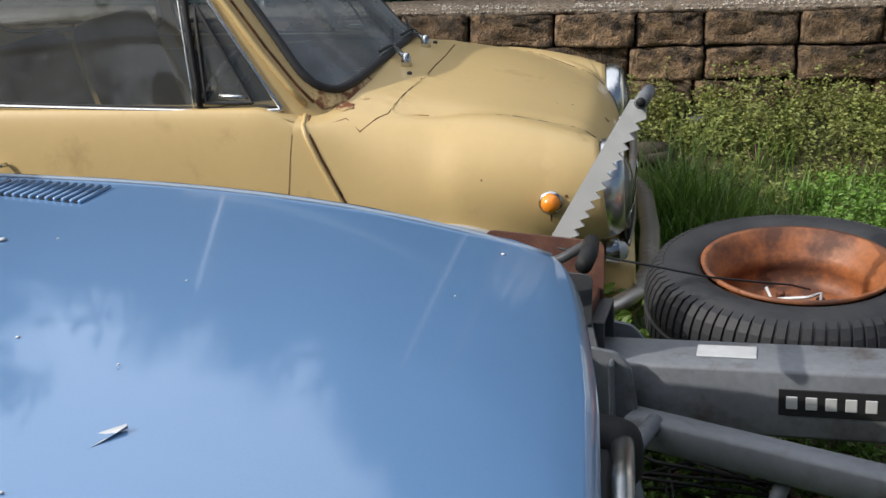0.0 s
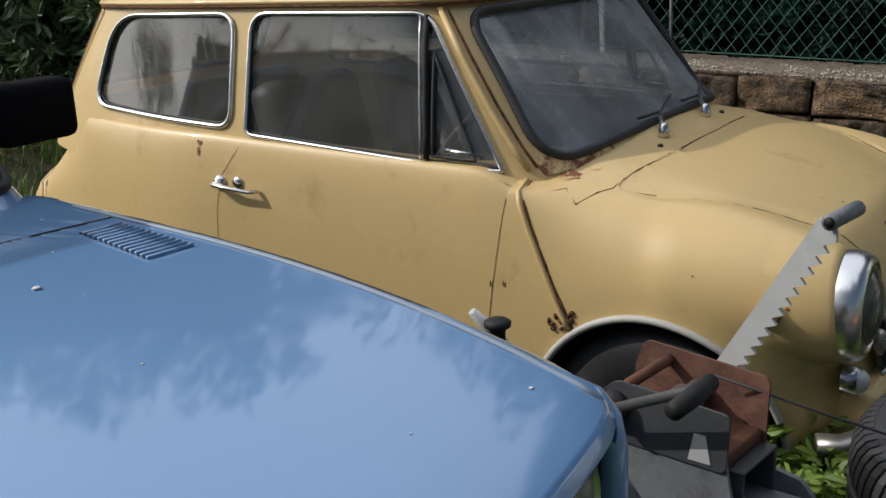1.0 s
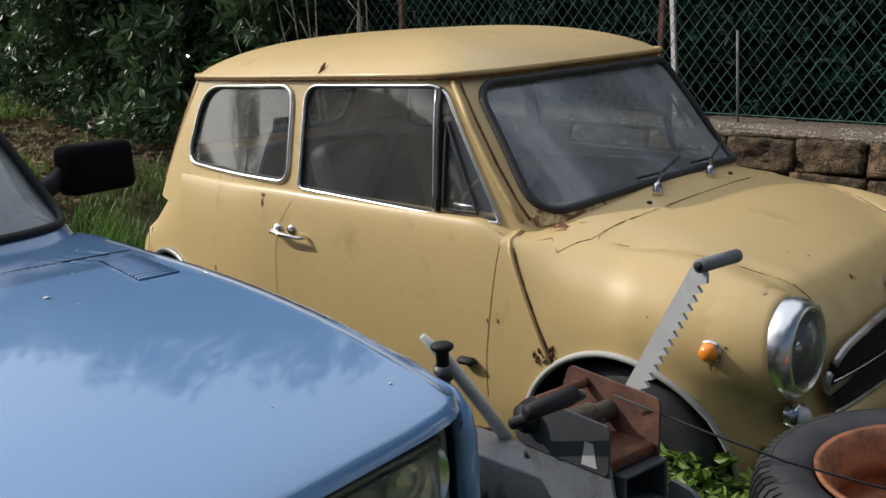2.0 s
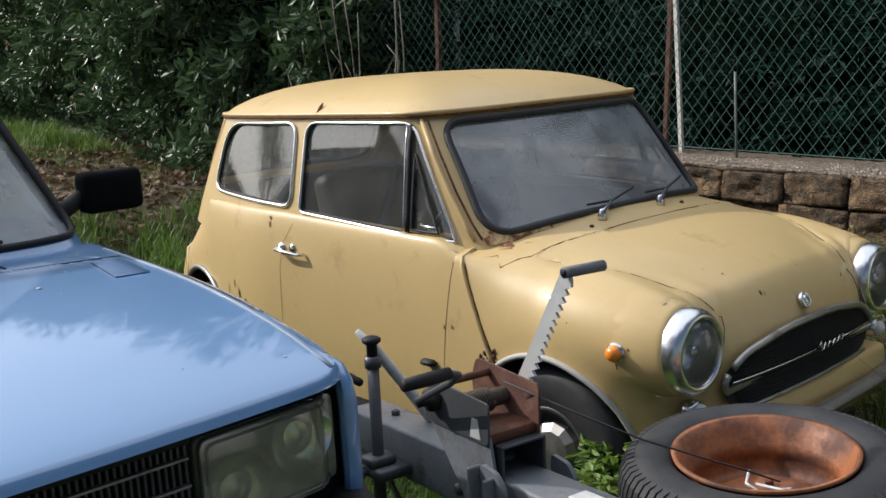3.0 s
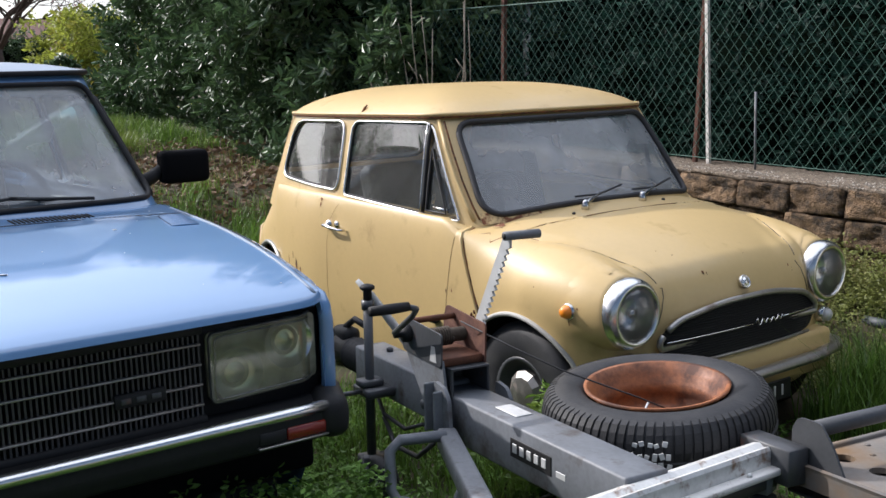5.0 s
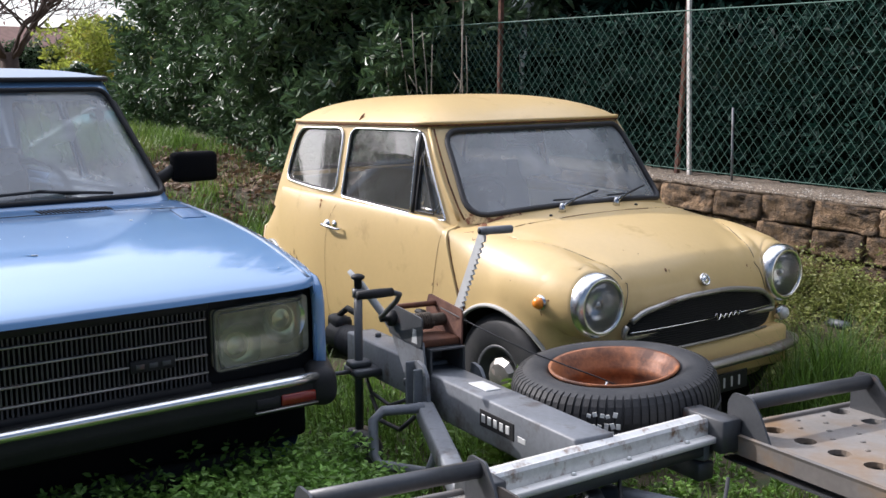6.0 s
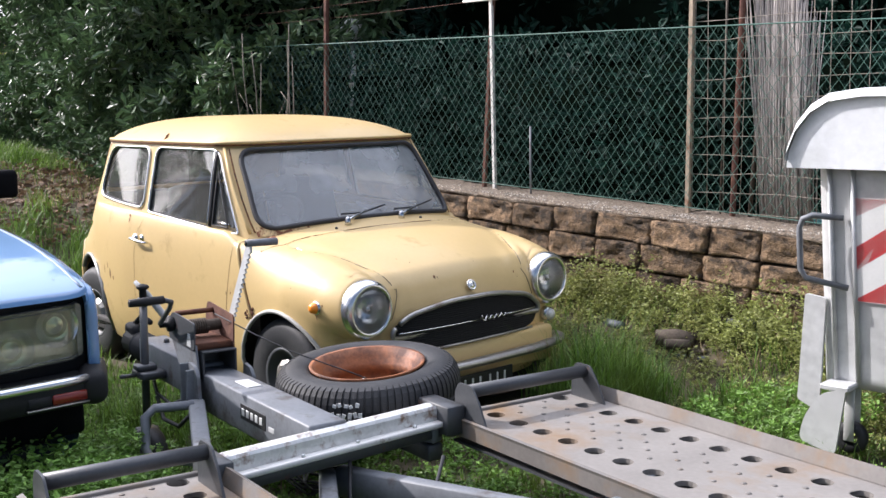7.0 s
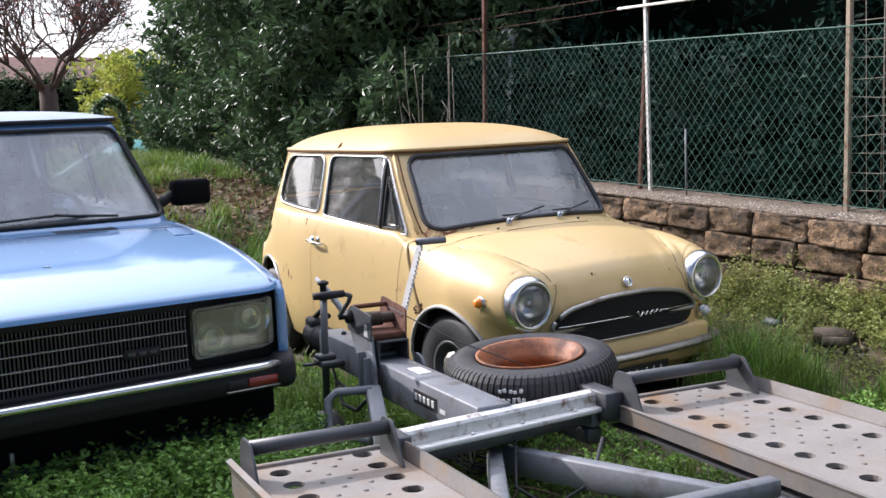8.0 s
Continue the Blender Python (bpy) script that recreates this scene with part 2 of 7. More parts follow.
RUST = (0.16, 0.055, 0.02)
M = dict(
    yellow=material("faded_yellow_paint", (0.595, 0.428, 0.190), 0.44, vary=0.05, scale=3, fine=45, bump=0.02, coat=0.2, other=(0.36, 0.23, 0.09), amount=(0.60, 0.86), other_scale=7, other_rough=0.7),
    blue=material("blue_car_paint", (0.13, 0.27, 0.49), 0.40, 0.1, vary=0.06, scale=4, fine=400, bump=0.005, coat=1.0),
    blue_faded=material("dusty_blue_paint", (0.25, 0.31, 0.39), 0.5, 0.0, vary=0.1, scale=6, fine=120, bump=0.02, coat=0.2),
    oldchrome=material("old_pitted_chrome", (0.36, 0.345, 0.325), 0.36, 0.85, vary=0.2, scale=10, bump=0.06, other=(0.15, 0.085, 0.05), amount=(0.56, 0.74), other_scale=13, other_rough=0.75),
    chrome=material("aged_chrome", (0.62, 0.62, 0.62), 0.2, 1.0, vary=0.15, scale=14, bump=0.03, other=(0.2, 0.13, 0.08), amount=(0.6, 0.8), other_scale=22, other_rough=0.7),
    bright=material("bright_trim", (0.78, 0.78, 0.77), 0.26, 1.0, vary=0.1, bump=0.02),
    dullchrome=material("dull_bumper_metal", (0.24, 0.245, 0.245), 0.42, 0.8, vary=0.25, scale=8, bump=0.08, other=RUST, amount=(0.56, 0.75), other_scale=9, other_rough=0.8),
    rubber=material("black_rubber", (0.025, 0.025, 0.027), 0.62, vary=0.3, bump=0.1),
    tyre=material("weathered_tyre_rubber", (0.016, 0.017, 0.020), 0.62, vary=0.3, scale=6, fine=140, bump=0.2, other=(0.040, 0.039, 0.039), amount=(0.45, 0.75), other_scale=7),
    black=material("matt_black_plastic", (0.016, 0.016, 0.017), 0.62, vary=0.25, bump=0.06, spec=0.3),
    slat=material("dusty_black_grille", (0.045, 0.046, 0.048), 0.42, vary=0.3, scale=14, bump=0.06),
    # blackened to hold the shade on the saloon's valance and mirrors
    jet=material("black_with_shade", (0.006, 0.006, 0.007), 0.9, vary=0.2, bump=0.05, spec=0.1),
    dark=material("dark_interior", (0.035, 0.033, 0.032), 0.8, vary=0.3, bump=0.2),
    seat=material("seat_vinyl", (0.05, 0.05, 0.053), 0.55, vary=0.25, scale=12, bump=0.2),
    cream=material("pale_trim_board", (0.42, 0.41, 0.38), 0.6, vary=0.15, bump=0.1),
    tan=material("tan_door_board", (0.36, 0.28, 0.13), 0.6, vary=0.2, bump=0.1),
    white=material("chipped_white_paint", (0.72, 0.70, 0.66), 0.55, vary=0.12, scale=15, bump=0.15, other=RUST, amount=(0.6, 0.72), other_scale=18, other_rough=0.85),
    rustypaint=material("rusted_yellow_paint", (0.61, 0.445, 0.205), 0.45, vary=0.08, scale=6, bump=0.1, other=(0.17, 0.06, 0.025), amount=(0.42, 0.56), other_scale=30, other_rough=0.85),
    rust=material("rusty_steel", (0.095, 0.034, 0.016), 0.78, vary=0.45, scale=14, fine=120, bump=0.3, other=(0.17, 0.058, 0.022), amount=(0.45, 0.65), other_scale=11),
    rim=material("rusted_orange_rim", (0.33, 0.115, 0.04), 0.45, vary=0.4, scale=9, bump=0.25, other=(0.09, 0.035, 0.02), amount=(0.42, 0.62), other_scale=8, other_rough=0.7),
    rustline=material("rust_stain", (0.22, 0.085, 0.03), 0.85, vary=0.5, scale=30, bump=0.3, other=(0.07, 0.035, 0.02), amount=(0.45, 0.6), other_scale=40),
    grey=material("grey_painted_steel", (0.155, 0.165, 0.18), 0.5, 0.0, vary=0.28, scale=8, fine=70, bump=0.14, coat=0.0, other=(0.075, 0.06, 0.05), amount=(0.54, 0.72), other_scale=10, other_rough=0.8),
    darkgrey=material("dark_grey_steel", (0.055, 0.058, 0.063), 0.45, 0.0, vary=0.25, scale=9, bump=0.1, coat=0.1, other=RUST, amount=(0.63, 0.78), other_scale=12, other_rough=0.85),
    plank=material("galvanised_ramp_steel", (0.225, 0.208, 0.190), 0.6, 0.1, vary=0.2, scale=7, fine=60, bump=0.12, other=(0.21, 0.13, 0.065), amount=(0.50, 0.72), other_scale=2.6, other_rough=0.8),
    rail=material("scuffed_brown_grey_steel", (0.16, 0.147, 0.135), 0.6, 0.1, vary=0.25, scale=7, fine=60, bump=0.12, other=(0.20, 0.125, 0.06), amount=(0.52, 0.74), other_scale=5, other_rough=0.8),
    galv=material("galvanised_sheet", (0.60, 0.605, 0.60), 0.5, 0.25, vary=0.22, scale=7, fine=28, bump=0.06, other=(0.33, 0.33, 0.31), amount=(0.5, 0.75), other_scale=3.5, other_rough=0.6),
    lid=material("pale_grey_lid", (0.74, 0.76, 0.77), 0.5, 0.1, vary=0.1, scale=5, fine=40, bump=0.05, other=(0.45, 0.46, 0.45), amount=(0.5, 0.8), other_scale=3),
    alloy=material("bare_aluminium", (0.66, 0.66, 0.64), 0.42, 0.25, vary=0.22, scale=18, bump=0.15, other=(0.20, 0.11, 0.06), amount=(0.54, 0.68), other_scale=16, other_rough=0.8),
    orange=material("orange_lens", (0.85, 0.26, 0.02), 0.2, vary=0.1, bump=0.05, coat=0.6),
    red=material("red_lens", (0.22, 0.022, 0.014), 0.2, vary=0.15, bump=0.05, coat=0.6),
    redfilm=material("red_reflective_film", (0.72, 0.035, 0.04), 0.4, vary=0.1, bump=0.02, other=(0.7, 0.5, 0.45), amount=(0.72, 0.85), other_scale=30),
    whitefilm=material("white_reflective_film", (0.72, 0.72, 0.70), 0.45, vary=0.08, bump=0.02),
    reflector=material("lamp_reflector", (0.88, 0.88, 0.86), 0.22, 0.9, vary=0.1, scale=20, bump=0.25),
    amberlens=material("clouded_lamp_glass", (0.36, 0.35, 0.26), 0.14, 0.0, vary=0.25, scale=8, fine=30, bump=0.12, coat=0.8, other=(0.14, 0.13, 0.085), amount=(0.42, 0.7), other_scale=9),
    stone=material("tufa_stone", (0.255, 0.168, 0.098), 0.95, vary=0.75, scale=30, fine=120, bump=1.0, deep=0.04, other=(0.062, 0.048, 0.036), amount=(0.43, 0.62), other_scale=13, objvar=0.36),
    mortar=material("dark_joint_earth", (0.10, 0.075, 0.052), 1.0, vary=0.4, scale=20, bump=0.7, other=(0.03, 0.028, 0.02), amount=(0.45, 0.6), other_scale=12),
    coping=material("gravel_concrete", (0.245, 0.195, 0.145), 0.95, vary=0.8, scale=60, fine=190, bump=1.0, deep=0.02, other=(0.13, 0.105, 0.08), amount=(0.48, 0.58), other_scale=45),
    gravel=material("pale_gravel", (0.42, 0.38, 0.33), 0.9, vary=0.3, scale=30, bump=0.2, island=0.5),
    earth=material("ground_soil", (0.085, 0.068, 0.04), 1.0, vary=0.5, scale=2.5, fine=40, bump=0.8, other=(0.05, 0.066, 0.025), amount=(0.50, 0.68), other_scale=3.0),
    grass=material("grass_blade", (0.125, 0.225, 0.036), 0.5, vary=0.25, scale=0.8, fine=6, bump=0.0, island=0.45, trans=0.35, other=(0.19, 0.24, 0.05), amount=(0.5, 0.75), other_scale=1.2),
    weed=material("weed_leaf", (0.18, 0.32, 0.06), 0.45, vary=0.2, scale=2, fine=10, bump=0.0, island=0.4, trans=0.3),
    weedlight=material("light_weed_leaf", (0.27, 0.30, 0.09), 0.5, vary=0.25, scale=2, fine=10, bump=0.0, island=0.45, trans=0.3, other=(0.27, 0.22, 0.10), amount=(0.55, 0.75), other_scale=2.5),
    laurel=material("laurel_leaf", (0.080, 0.140, 0.060), 0.38, vary=0.2, scale=1.2, fine=9, bump=0.0, island=0.5, coat=0.08, trans=0.2),
    # darkened leaf: shade behind and above the fence is put into its colour
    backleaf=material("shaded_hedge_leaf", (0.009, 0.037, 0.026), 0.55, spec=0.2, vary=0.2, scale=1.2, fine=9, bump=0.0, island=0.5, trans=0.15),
    yellowleaf=material("yellow_green_leaf", (0.30, 0.34, 0.06), 0.4, vary=0.25, scale=1.0, fine=9, bump=0.0, island=0.5, trans=0.45, other=(0.30, 0.12, 0.03), amount=(0.56, 0.7), other_scale=1.1),
    redleaf=material("red_spring_leaf", (0.25, 0.06, 0.05), 0.5, vary=0.3, scale=1.0, fine=9, bump=0.0, island=0.5, trans=0.4),
    # near-black colour for the shade deep inside the hedges
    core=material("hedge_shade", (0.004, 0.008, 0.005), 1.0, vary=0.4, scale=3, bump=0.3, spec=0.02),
    bark=material("bark", (0.095, 0.065, 0.052), 0.95, vary=0.4, scale=18, bump=0.6),
    straw=material("dry_straw", (0.34, 0.27, 0.14), 0.7, vary=0.3, scale=2, fine=10, bump=0.0, island=0.4, trans=0.25),
    deadleaf=material("dead_brown_leaf", (0.17, 0.105, 0.06), 0.7, vary=0.3, scale=2, fine=12, bump=0.0, island=0.6, trans=0.15),
    stalk=material("dry_stalk", (0.29, 0.255, 0.21), 0.9, vary=0.3, scale=18, bump=0.3),
    rubble=material("rubble_stone", (0.19, 0.125, 0.085), 0.95, vary=0.35, scale=12, bump=0.6, island=0.4),
    fence=material("green_coated_wire", (0.055, 0.145, 0.112), 0.5, vary=0.15, bump=0.0, spec=0.6),
    postrust=material("brown_rusted_iron", (0.105, 0.045, 0.032), 0.85, vary=0.4, scale=16, fine=120, bump=0.3, other=(0.17, 0.08, 0.05), amount=(0.5, 0.68), other_scale=14),
    tanpost=material("weathered_tan_post", (0.32, 0.255, 0.185), 0.8, vary=0.3, scale=14, bump=0.3, other=RUST, amount=(0.56, 0.68), other_scale=9),
    reed=material("grey_reed", (0.33, 0.30, 0.28), 0.85, vary=0.3, scale=14, bump=0.2, island=0.35),
    globe=material("white_lamp_globe", (0.62, 0.63, 0.62), 0.3, vary=0.08, bump=0.0),
    wood=material("rotten_wood", (0.065, 0.05, 0.036), 0.9, vary=0.5, scale=22, bump=0.5),
    tube=material("grey_plastic_pipe", (0.08, 0.09, 0.10), 0.55, vary=0.2, bump=0.1),
    plate=material("black_plate", (0.012, 0.012, 0.014), 0.4, vary=0.2, bump=0.03),
    paintwhite=material("white_paint_daub", (0.68, 0.69, 0.68), 0.7, vary=0.15, scale=30, bump=0.2),
    paper=material("pale_paper", (0.62, 0.63, 0.64), 0.7, vary=0.1, bump=0.05),
    teal=material("teal_tarpaulin", (0.03, 0.20, 0.20), 0.5, vary=0.3, scale=6, bump=0.3),
    darkhedge=material("clipped_far_hedge", (0.035, 0.06, 0.022), 0.8, vary=0.5, scale=9, fine=30, bump=0.8),
    roof=material("clay_roof", (0.20, 0.11, 0.085), 0.85, vary=0.35, scale=5, bump=0.4),
    plaster=material("reddish_plaster", (0.30, 0.20, 0.17), 0.85, vary=0.15, scale=3, bump=0.2),
    lampglass=glass_material("clouded_lamp_glass_pane", (0.86, 0.88, 0.66), 0.25, 0.05, (0.56, 0.57, 0.39)),
    # bluish film is dust plus painted haze of the reflected sky
    screen=glass_material("dusty_hazed_windscreen", (0.74, 0.79, 0.80), 0.33, 0.10, dirt=(0.56, 0.59, 0.61)),
    sidepane=glass_material("dusty_side_glass", (0.66, 0.71, 0.72), 0.10),
    # film mixes dust with a painted pale sky reflection
    blueglass=glass_material("car_glass", (0.80, 0.85, 0.86), 0.33, dirt=(0.62, 0.65, 0.67)),
    lens=glass_material("lamp_glass", (0.94, 0.94, 0.93), 0.10, 0.05),
)


# ---- mesh helpers ----
def part(name, vf, mat, parent=None, label="", smooth=True, shadow=True):
    """One mesh object from (verts, faces), under a thing or a part where one is given."""
    me = bpy.data.meshes.new(name)
    me.from_pydata([tuple(v) for v in vf[0]], [], [tuple(f) for f in vf[1]])
    me.materials.append(M[mat])
    me.shade_smooth() if smooth else me.shade_flat()
    me.update()
    ob = new(name, me)
    if parent is not None:
        ob.parent = parent
    if label:
        tagged(ob, label)
    ob.visible_shadow = shadow
    return ob


def thing(name, label, category, m=None, group="", kind=""):
    ob = new(name)
    ob.empty_display_size = 0.2
    if m is not None:
        ob.matrix_basis = m
    return tagged(ob, label, category, group, kind)


def join(*items):
    V, F = [], []
    for v, f in items:
        o = len(V)
        V += [tuple(p) for p in v]
        F += [tuple(i + o for i in q) for q in f]
    return V, F


def moved(vf, m):
    return [tuple(m @ Vector(v)) for v in vf[0]], vf[1]


def box(x0, x1, y0, y1, z0, z1, bevel=0.004, seg=1):
    bm = bmesh.new()
    bmesh.ops.create_cube(bm, size=1)
    bmesh.ops.transform(bm, matrix=Matrix.Translation(((x0 + x1) / 2, (y0 + y1) / 2, (z0 + z1) / 2)) @ Matrix.Diagonal((x1 - x0, y1 - y0, z1 - z0, 1)), verts=bm.verts)
    if bevel:
        bevel = min(bevel, 0.45 * min(x1 - x0, y1 - y0, z1 - z0))
        bmesh.ops.bevel(bm, geom=bm.edges[:], offset=bevel, segments=seg, affect="EDGES", profile=0.5)
    bm.verts.index_update()
    out = [tuple(v.co) for v in bm.verts], [tuple(v.index for v in f.verts) for f in bm.faces]
    bm.free()
    return out


def tube(points, r, n=8, closed=False, caps=True, flat=1.0):
    """A round bar along points; r may be one radius or one for each point."""
    P = [Vector([float(c) for c in p]) for p in points]
    k = len(P)
    R = [float(r)] * k if isinstance(r, (int, float)) else [float(q) for q in r]
    V, F = [], []
    side = None
    for i, p in enumerate(P):
        a = P[i - 1] if (i or closed) else p
        b = P[(i + 1) % k] if (i < k - 1 or closed) else p
        d = (b - a).normalized() if (b - a).length > 1e-9 else Vector((0, 0, 1))
        if side is None:
            side = d.cross(Vector((0, 0, 1)) if abs(d.z) < 0.9 else Vector((1, 0, 0))).normalized()
        side = (side - d * side.dot(d)).normalized()
        up = d.cross(side)
        for j in range(n):
            t = 2 * math.pi * j / n
            V.append(tuple(p + R[i] * (math.cos(t) * side + flat * math.sin(t) * up)))
    for i in range(k if closed else k - 1):
        for j in range(n):
            a, b = i * n, ((i + 1) % k) * n
            F.append((a + j, a + (j + 1) % n, b + (j + 1) % n, b + j))
    if caps and not closed:
        F.append(tuple(range(n))[::-1])
        F.append(tuple((k - 1) * n + j for j in range(n)))
    return V, F


def lathe(profile, n=32, m=None):
    """Profile of (radius, height) turned about z, then moved by m."""
    V, F = [], []
    for r, h in profile:
        for j in range(n):
            t = 2 * math.pi * j / n
            V.append((r * math.cos(t), r * math.sin(t), h))
    for i in range(len(profile) - 1):
        for j in range(n):
            a, b = i * n, (i + 1) * n
            F.append((a + j, a + (j + 1) % n, b + (j + 1) % n, b + j))
    if profile[0][0] > 1e-6 and profile[0][0] < 0.02:
        F.append(tuple(range(n))[::-1])
    if profile[-1][0] > 1e-6 and profile[-1][0] < 0.02:
        F.append(tuple((len(profile) - 1) * n + j for j in range(n)))
    return moved((V, F), m) if m is not None else (V, F)


def prism(outline, h0, h1, axis="y", inset=0.0):
    """A plate with that outline, thick from h0 to h1 along the axis."""
    k = len(outline)
    pack = {"y": lambda a, b, h: (a, h, b), "x": lambda a, b, h: (h, a, b), "z": lambda a, b, h: (a, b, h)}[axis]
    V = [pack(a, b, h0) for a, b in outline] + [pack(a, b, h1) for a, b in outline]
    F = [tuple(range(k))[::-1], tuple(range(k, 2 * k))] + [(i, (i + 1) % k, k + (i + 1) % k, k + i) for i in range(k)]
    return V, F


def rounded(corners, radius, n=6):
    """An outline with its corners rounded; radius one or one each."""
    k = len(corners)
    out = []
    for i in range(k):
        p, a, b = np.array(corners[i], float), np.array(corners[i - 1], float), np.array(corners[(i + 1) % k], float)
        r = radius[i] if isinstance(radius, (list, tuple)) else radius
        u, v = (a - p) / np.linalg.norm(a - p), (b - p) / np.linalg.norm(b - p)
        s, e = p + u * r, p + v * r
        for j in range(n + 1):
            t = j / n
            out.append(tuple((1 - t) ** 2 * s + 2 * t * (1 - t) * p + t * t * e))
    return out


def dense(outline, step=0.012, closed=True):
    out = []
    k = len(outline)
    for i in range(k if closed else k - 1):
        a, b = np.array(outline[i], float), np.array(outline[(i + 1) % k], float)
        m = max(1, int(np.linalg.norm(b - a) / step))
        out += [tuple(a + (b - a) * j / m) for j in range(m)]
    if not closed:
        out.append(tuple(outline[-1]))
    return out


def inside(pts, poly):
    pts, poly = np.asarray(pts), np.asarray(poly)
    res = np.zeros(len(pts), bool)
    j = len(poly) - 1
    for i in range(len(poly)):
        (xi, yi), (xj, yj) = poly[i], poly[j]
        cross = ((yi > pts[:, 1]) != (yj > pts[:, 1])) & (pts[:, 0] < (xj - xi) * (pts[:, 1] - yi) / (yj - yi + 1e-12) + xi)
        res ^= cross
        j = i
    return res


def split(V, F, mask, snap):
    """Part faces by mask and pull the verts of the border onto snap(point)."""
    V = np.array(V)
    a = {i for f, m in zip(F, mask) if m for i in f}
    b = {i for f, m in zip(F, mask) if not m for i in f}
    for i in a & b:
        V[i] = snap(V[i])
    return V, [f for f, m in zip(F, mask) if m], [f for f, m in zip(F, mask) if not m]


def used(V, F):
    keep = sorted({i for f in F for i in f})
    at = {k: j for j, k in enumerate(keep)}
    return [tuple(V[k]) for k in keep], [tuple(at[i] for i in f) for f in F]


def lerp_table(x, *pairs):
    xs, ys = zip(*pairs)
    return np.interp(x, xs, ys)


def smooth_table(x, *pairs):
    """A smooth curve through the pairs."""
    xs, ys = np.array(pairs, float).T
    s = np.gradient(ys, xs)
    i = np.clip(np.searchsorted(xs, x) - 1, 0, len(xs) - 2)
    h = xs[i + 1] - xs[i]
    t = np.clip((x - xs[i]) / h, 0, 1)
    return (1 + 2 * t) * (1 - t) ** 2 * ys[i] + t * (1 - t) ** 2 * h * s[i] + t * t * (3 - 2 * t) * ys[i + 1] + t * t * (t - 1) * h * s[i + 1]


def step01(a, b, x):
    t = np.clip((np.asarray(x, float) - a) / (b - a), 0, 1)
    return t * t * (3 - 2 * t)


def ring_angles(a, b, n, count):
    t = np.linspace(0, 2 * np.pi, 40001)
    x, y = a * np.sign(np.cos(t)) * np.abs(np.cos(t)) ** (2 / n), b * np.sign(np.sin(t)) * np.abs(np.sin(t)) ** (2 / n)
    s = np.concatenate([[0], np.cumsum(np.hypot(np.diff(x), np.diff(y)))])
    return np.interp(np.linspace(0, s[-1], count, endpoint=False), s, t)


def rings(levels, count):
    """Faces between rings of count points."""
    return [(i * count + j, i * count + (j + 1) % count, (i + 1) * count + (j + 1) % count, (i + 1) * count + j) for i in range(levels - 1) for j in range(count)]


def wheel(parent, x, y, z, radius, width, rim_r, out, cap, cap_r, rimmat="grey", rimlabel="", sides=28):
    """A standing road wheel; out is +1 or -1, the side that its face looks to."""
    m = Matrix.Translation((x, y, z)) @ Matrix.Rotation(radians(-90 * out), 4, "X")
    w = width / 2
    prof = [(rim_r, -w * 0.9), (rim_r + 0.02, -w), (radius * 0.86, -w), (radius * 0.965, -w * 0.8), (radius, -w * 0.5), (radius, w * 0.5), (radius * 0.965, w * 0.8), (radius * 0.86, w), (rim_r + 0.02, w), (rim_r, w * 0.9)]
    tyre = part("tyre", lathe(prof, 40, m), "tyre", parent)
    rim = part("rim", lathe([(rim_r + 0.004, -w * 0.9), (rim_r + 0.004, w * 0.92), (rim_r - 0.012, w * 0.85), (rim_r - 0.03, w * 0.35), (cap_r, w * 0.3), (0.01, w * 0.3)], 36, m), rimmat, parent, rimlabel)
    part("hubcap", lathe([(cap_r, w * 0.3), (cap_r * 0.97, w * 0.62), (cap_r * 0.72, w * 0.86), (cap_r * 0.3, w * 0.95), (0.008, w * 0.97)], sides, m), cap, parent, "dented bright hubcap", smooth=sides > 12)
    return tyre


# ---- car shells ----
def shell(xc, a, b, n, count, sill, lower, ztop, drop, r0, r_end, taper, tops=9, inner=16):
    """A car's lower body: rings from the sill up the sides, round the shoulder and in over the top."""
    th = ring_angles(a, b, n, count)
    ux, uy = np.sign(np.cos(th)) * np.abs(np.cos(th)) ** (2 / n), np.sign(np.sin(th)) * np.abs(np.sin(th)) ** (2 / n)
    X, Y = xc + a * ux, b * uy
    zt, dr, q0 = ztop(X, Y), drop(X, Y), r0(X, Y)
    rows = []
    for f, sx, sy in lower:
        rows.append(np.stack([xc + a * ux * sx, Y * sy * taper(X), sill + f * (zt - dr - sill)], 1))
    for i in range(1, tops + 1):
        phi = math.pi / 2 * i / tops
        r = q0 + (1 - q0) * math.cos(phi)
        x, y = xc + a * ux * r, Y * r
        rows.append(np.stack([x, y * taper(x), ztop(x, y) - dr * (1 - math.sin(phi))], 1))
    for i in range(1, inner + 1):
        r = q0 + (r_end - q0) * i / inner
        x, y = xc + a * ux * r, Y * r
        rows.append(np.stack([x, y * taper(x), ztop(x, y)], 1))
    return np.concatenate(rows), rings(len(rows), count)


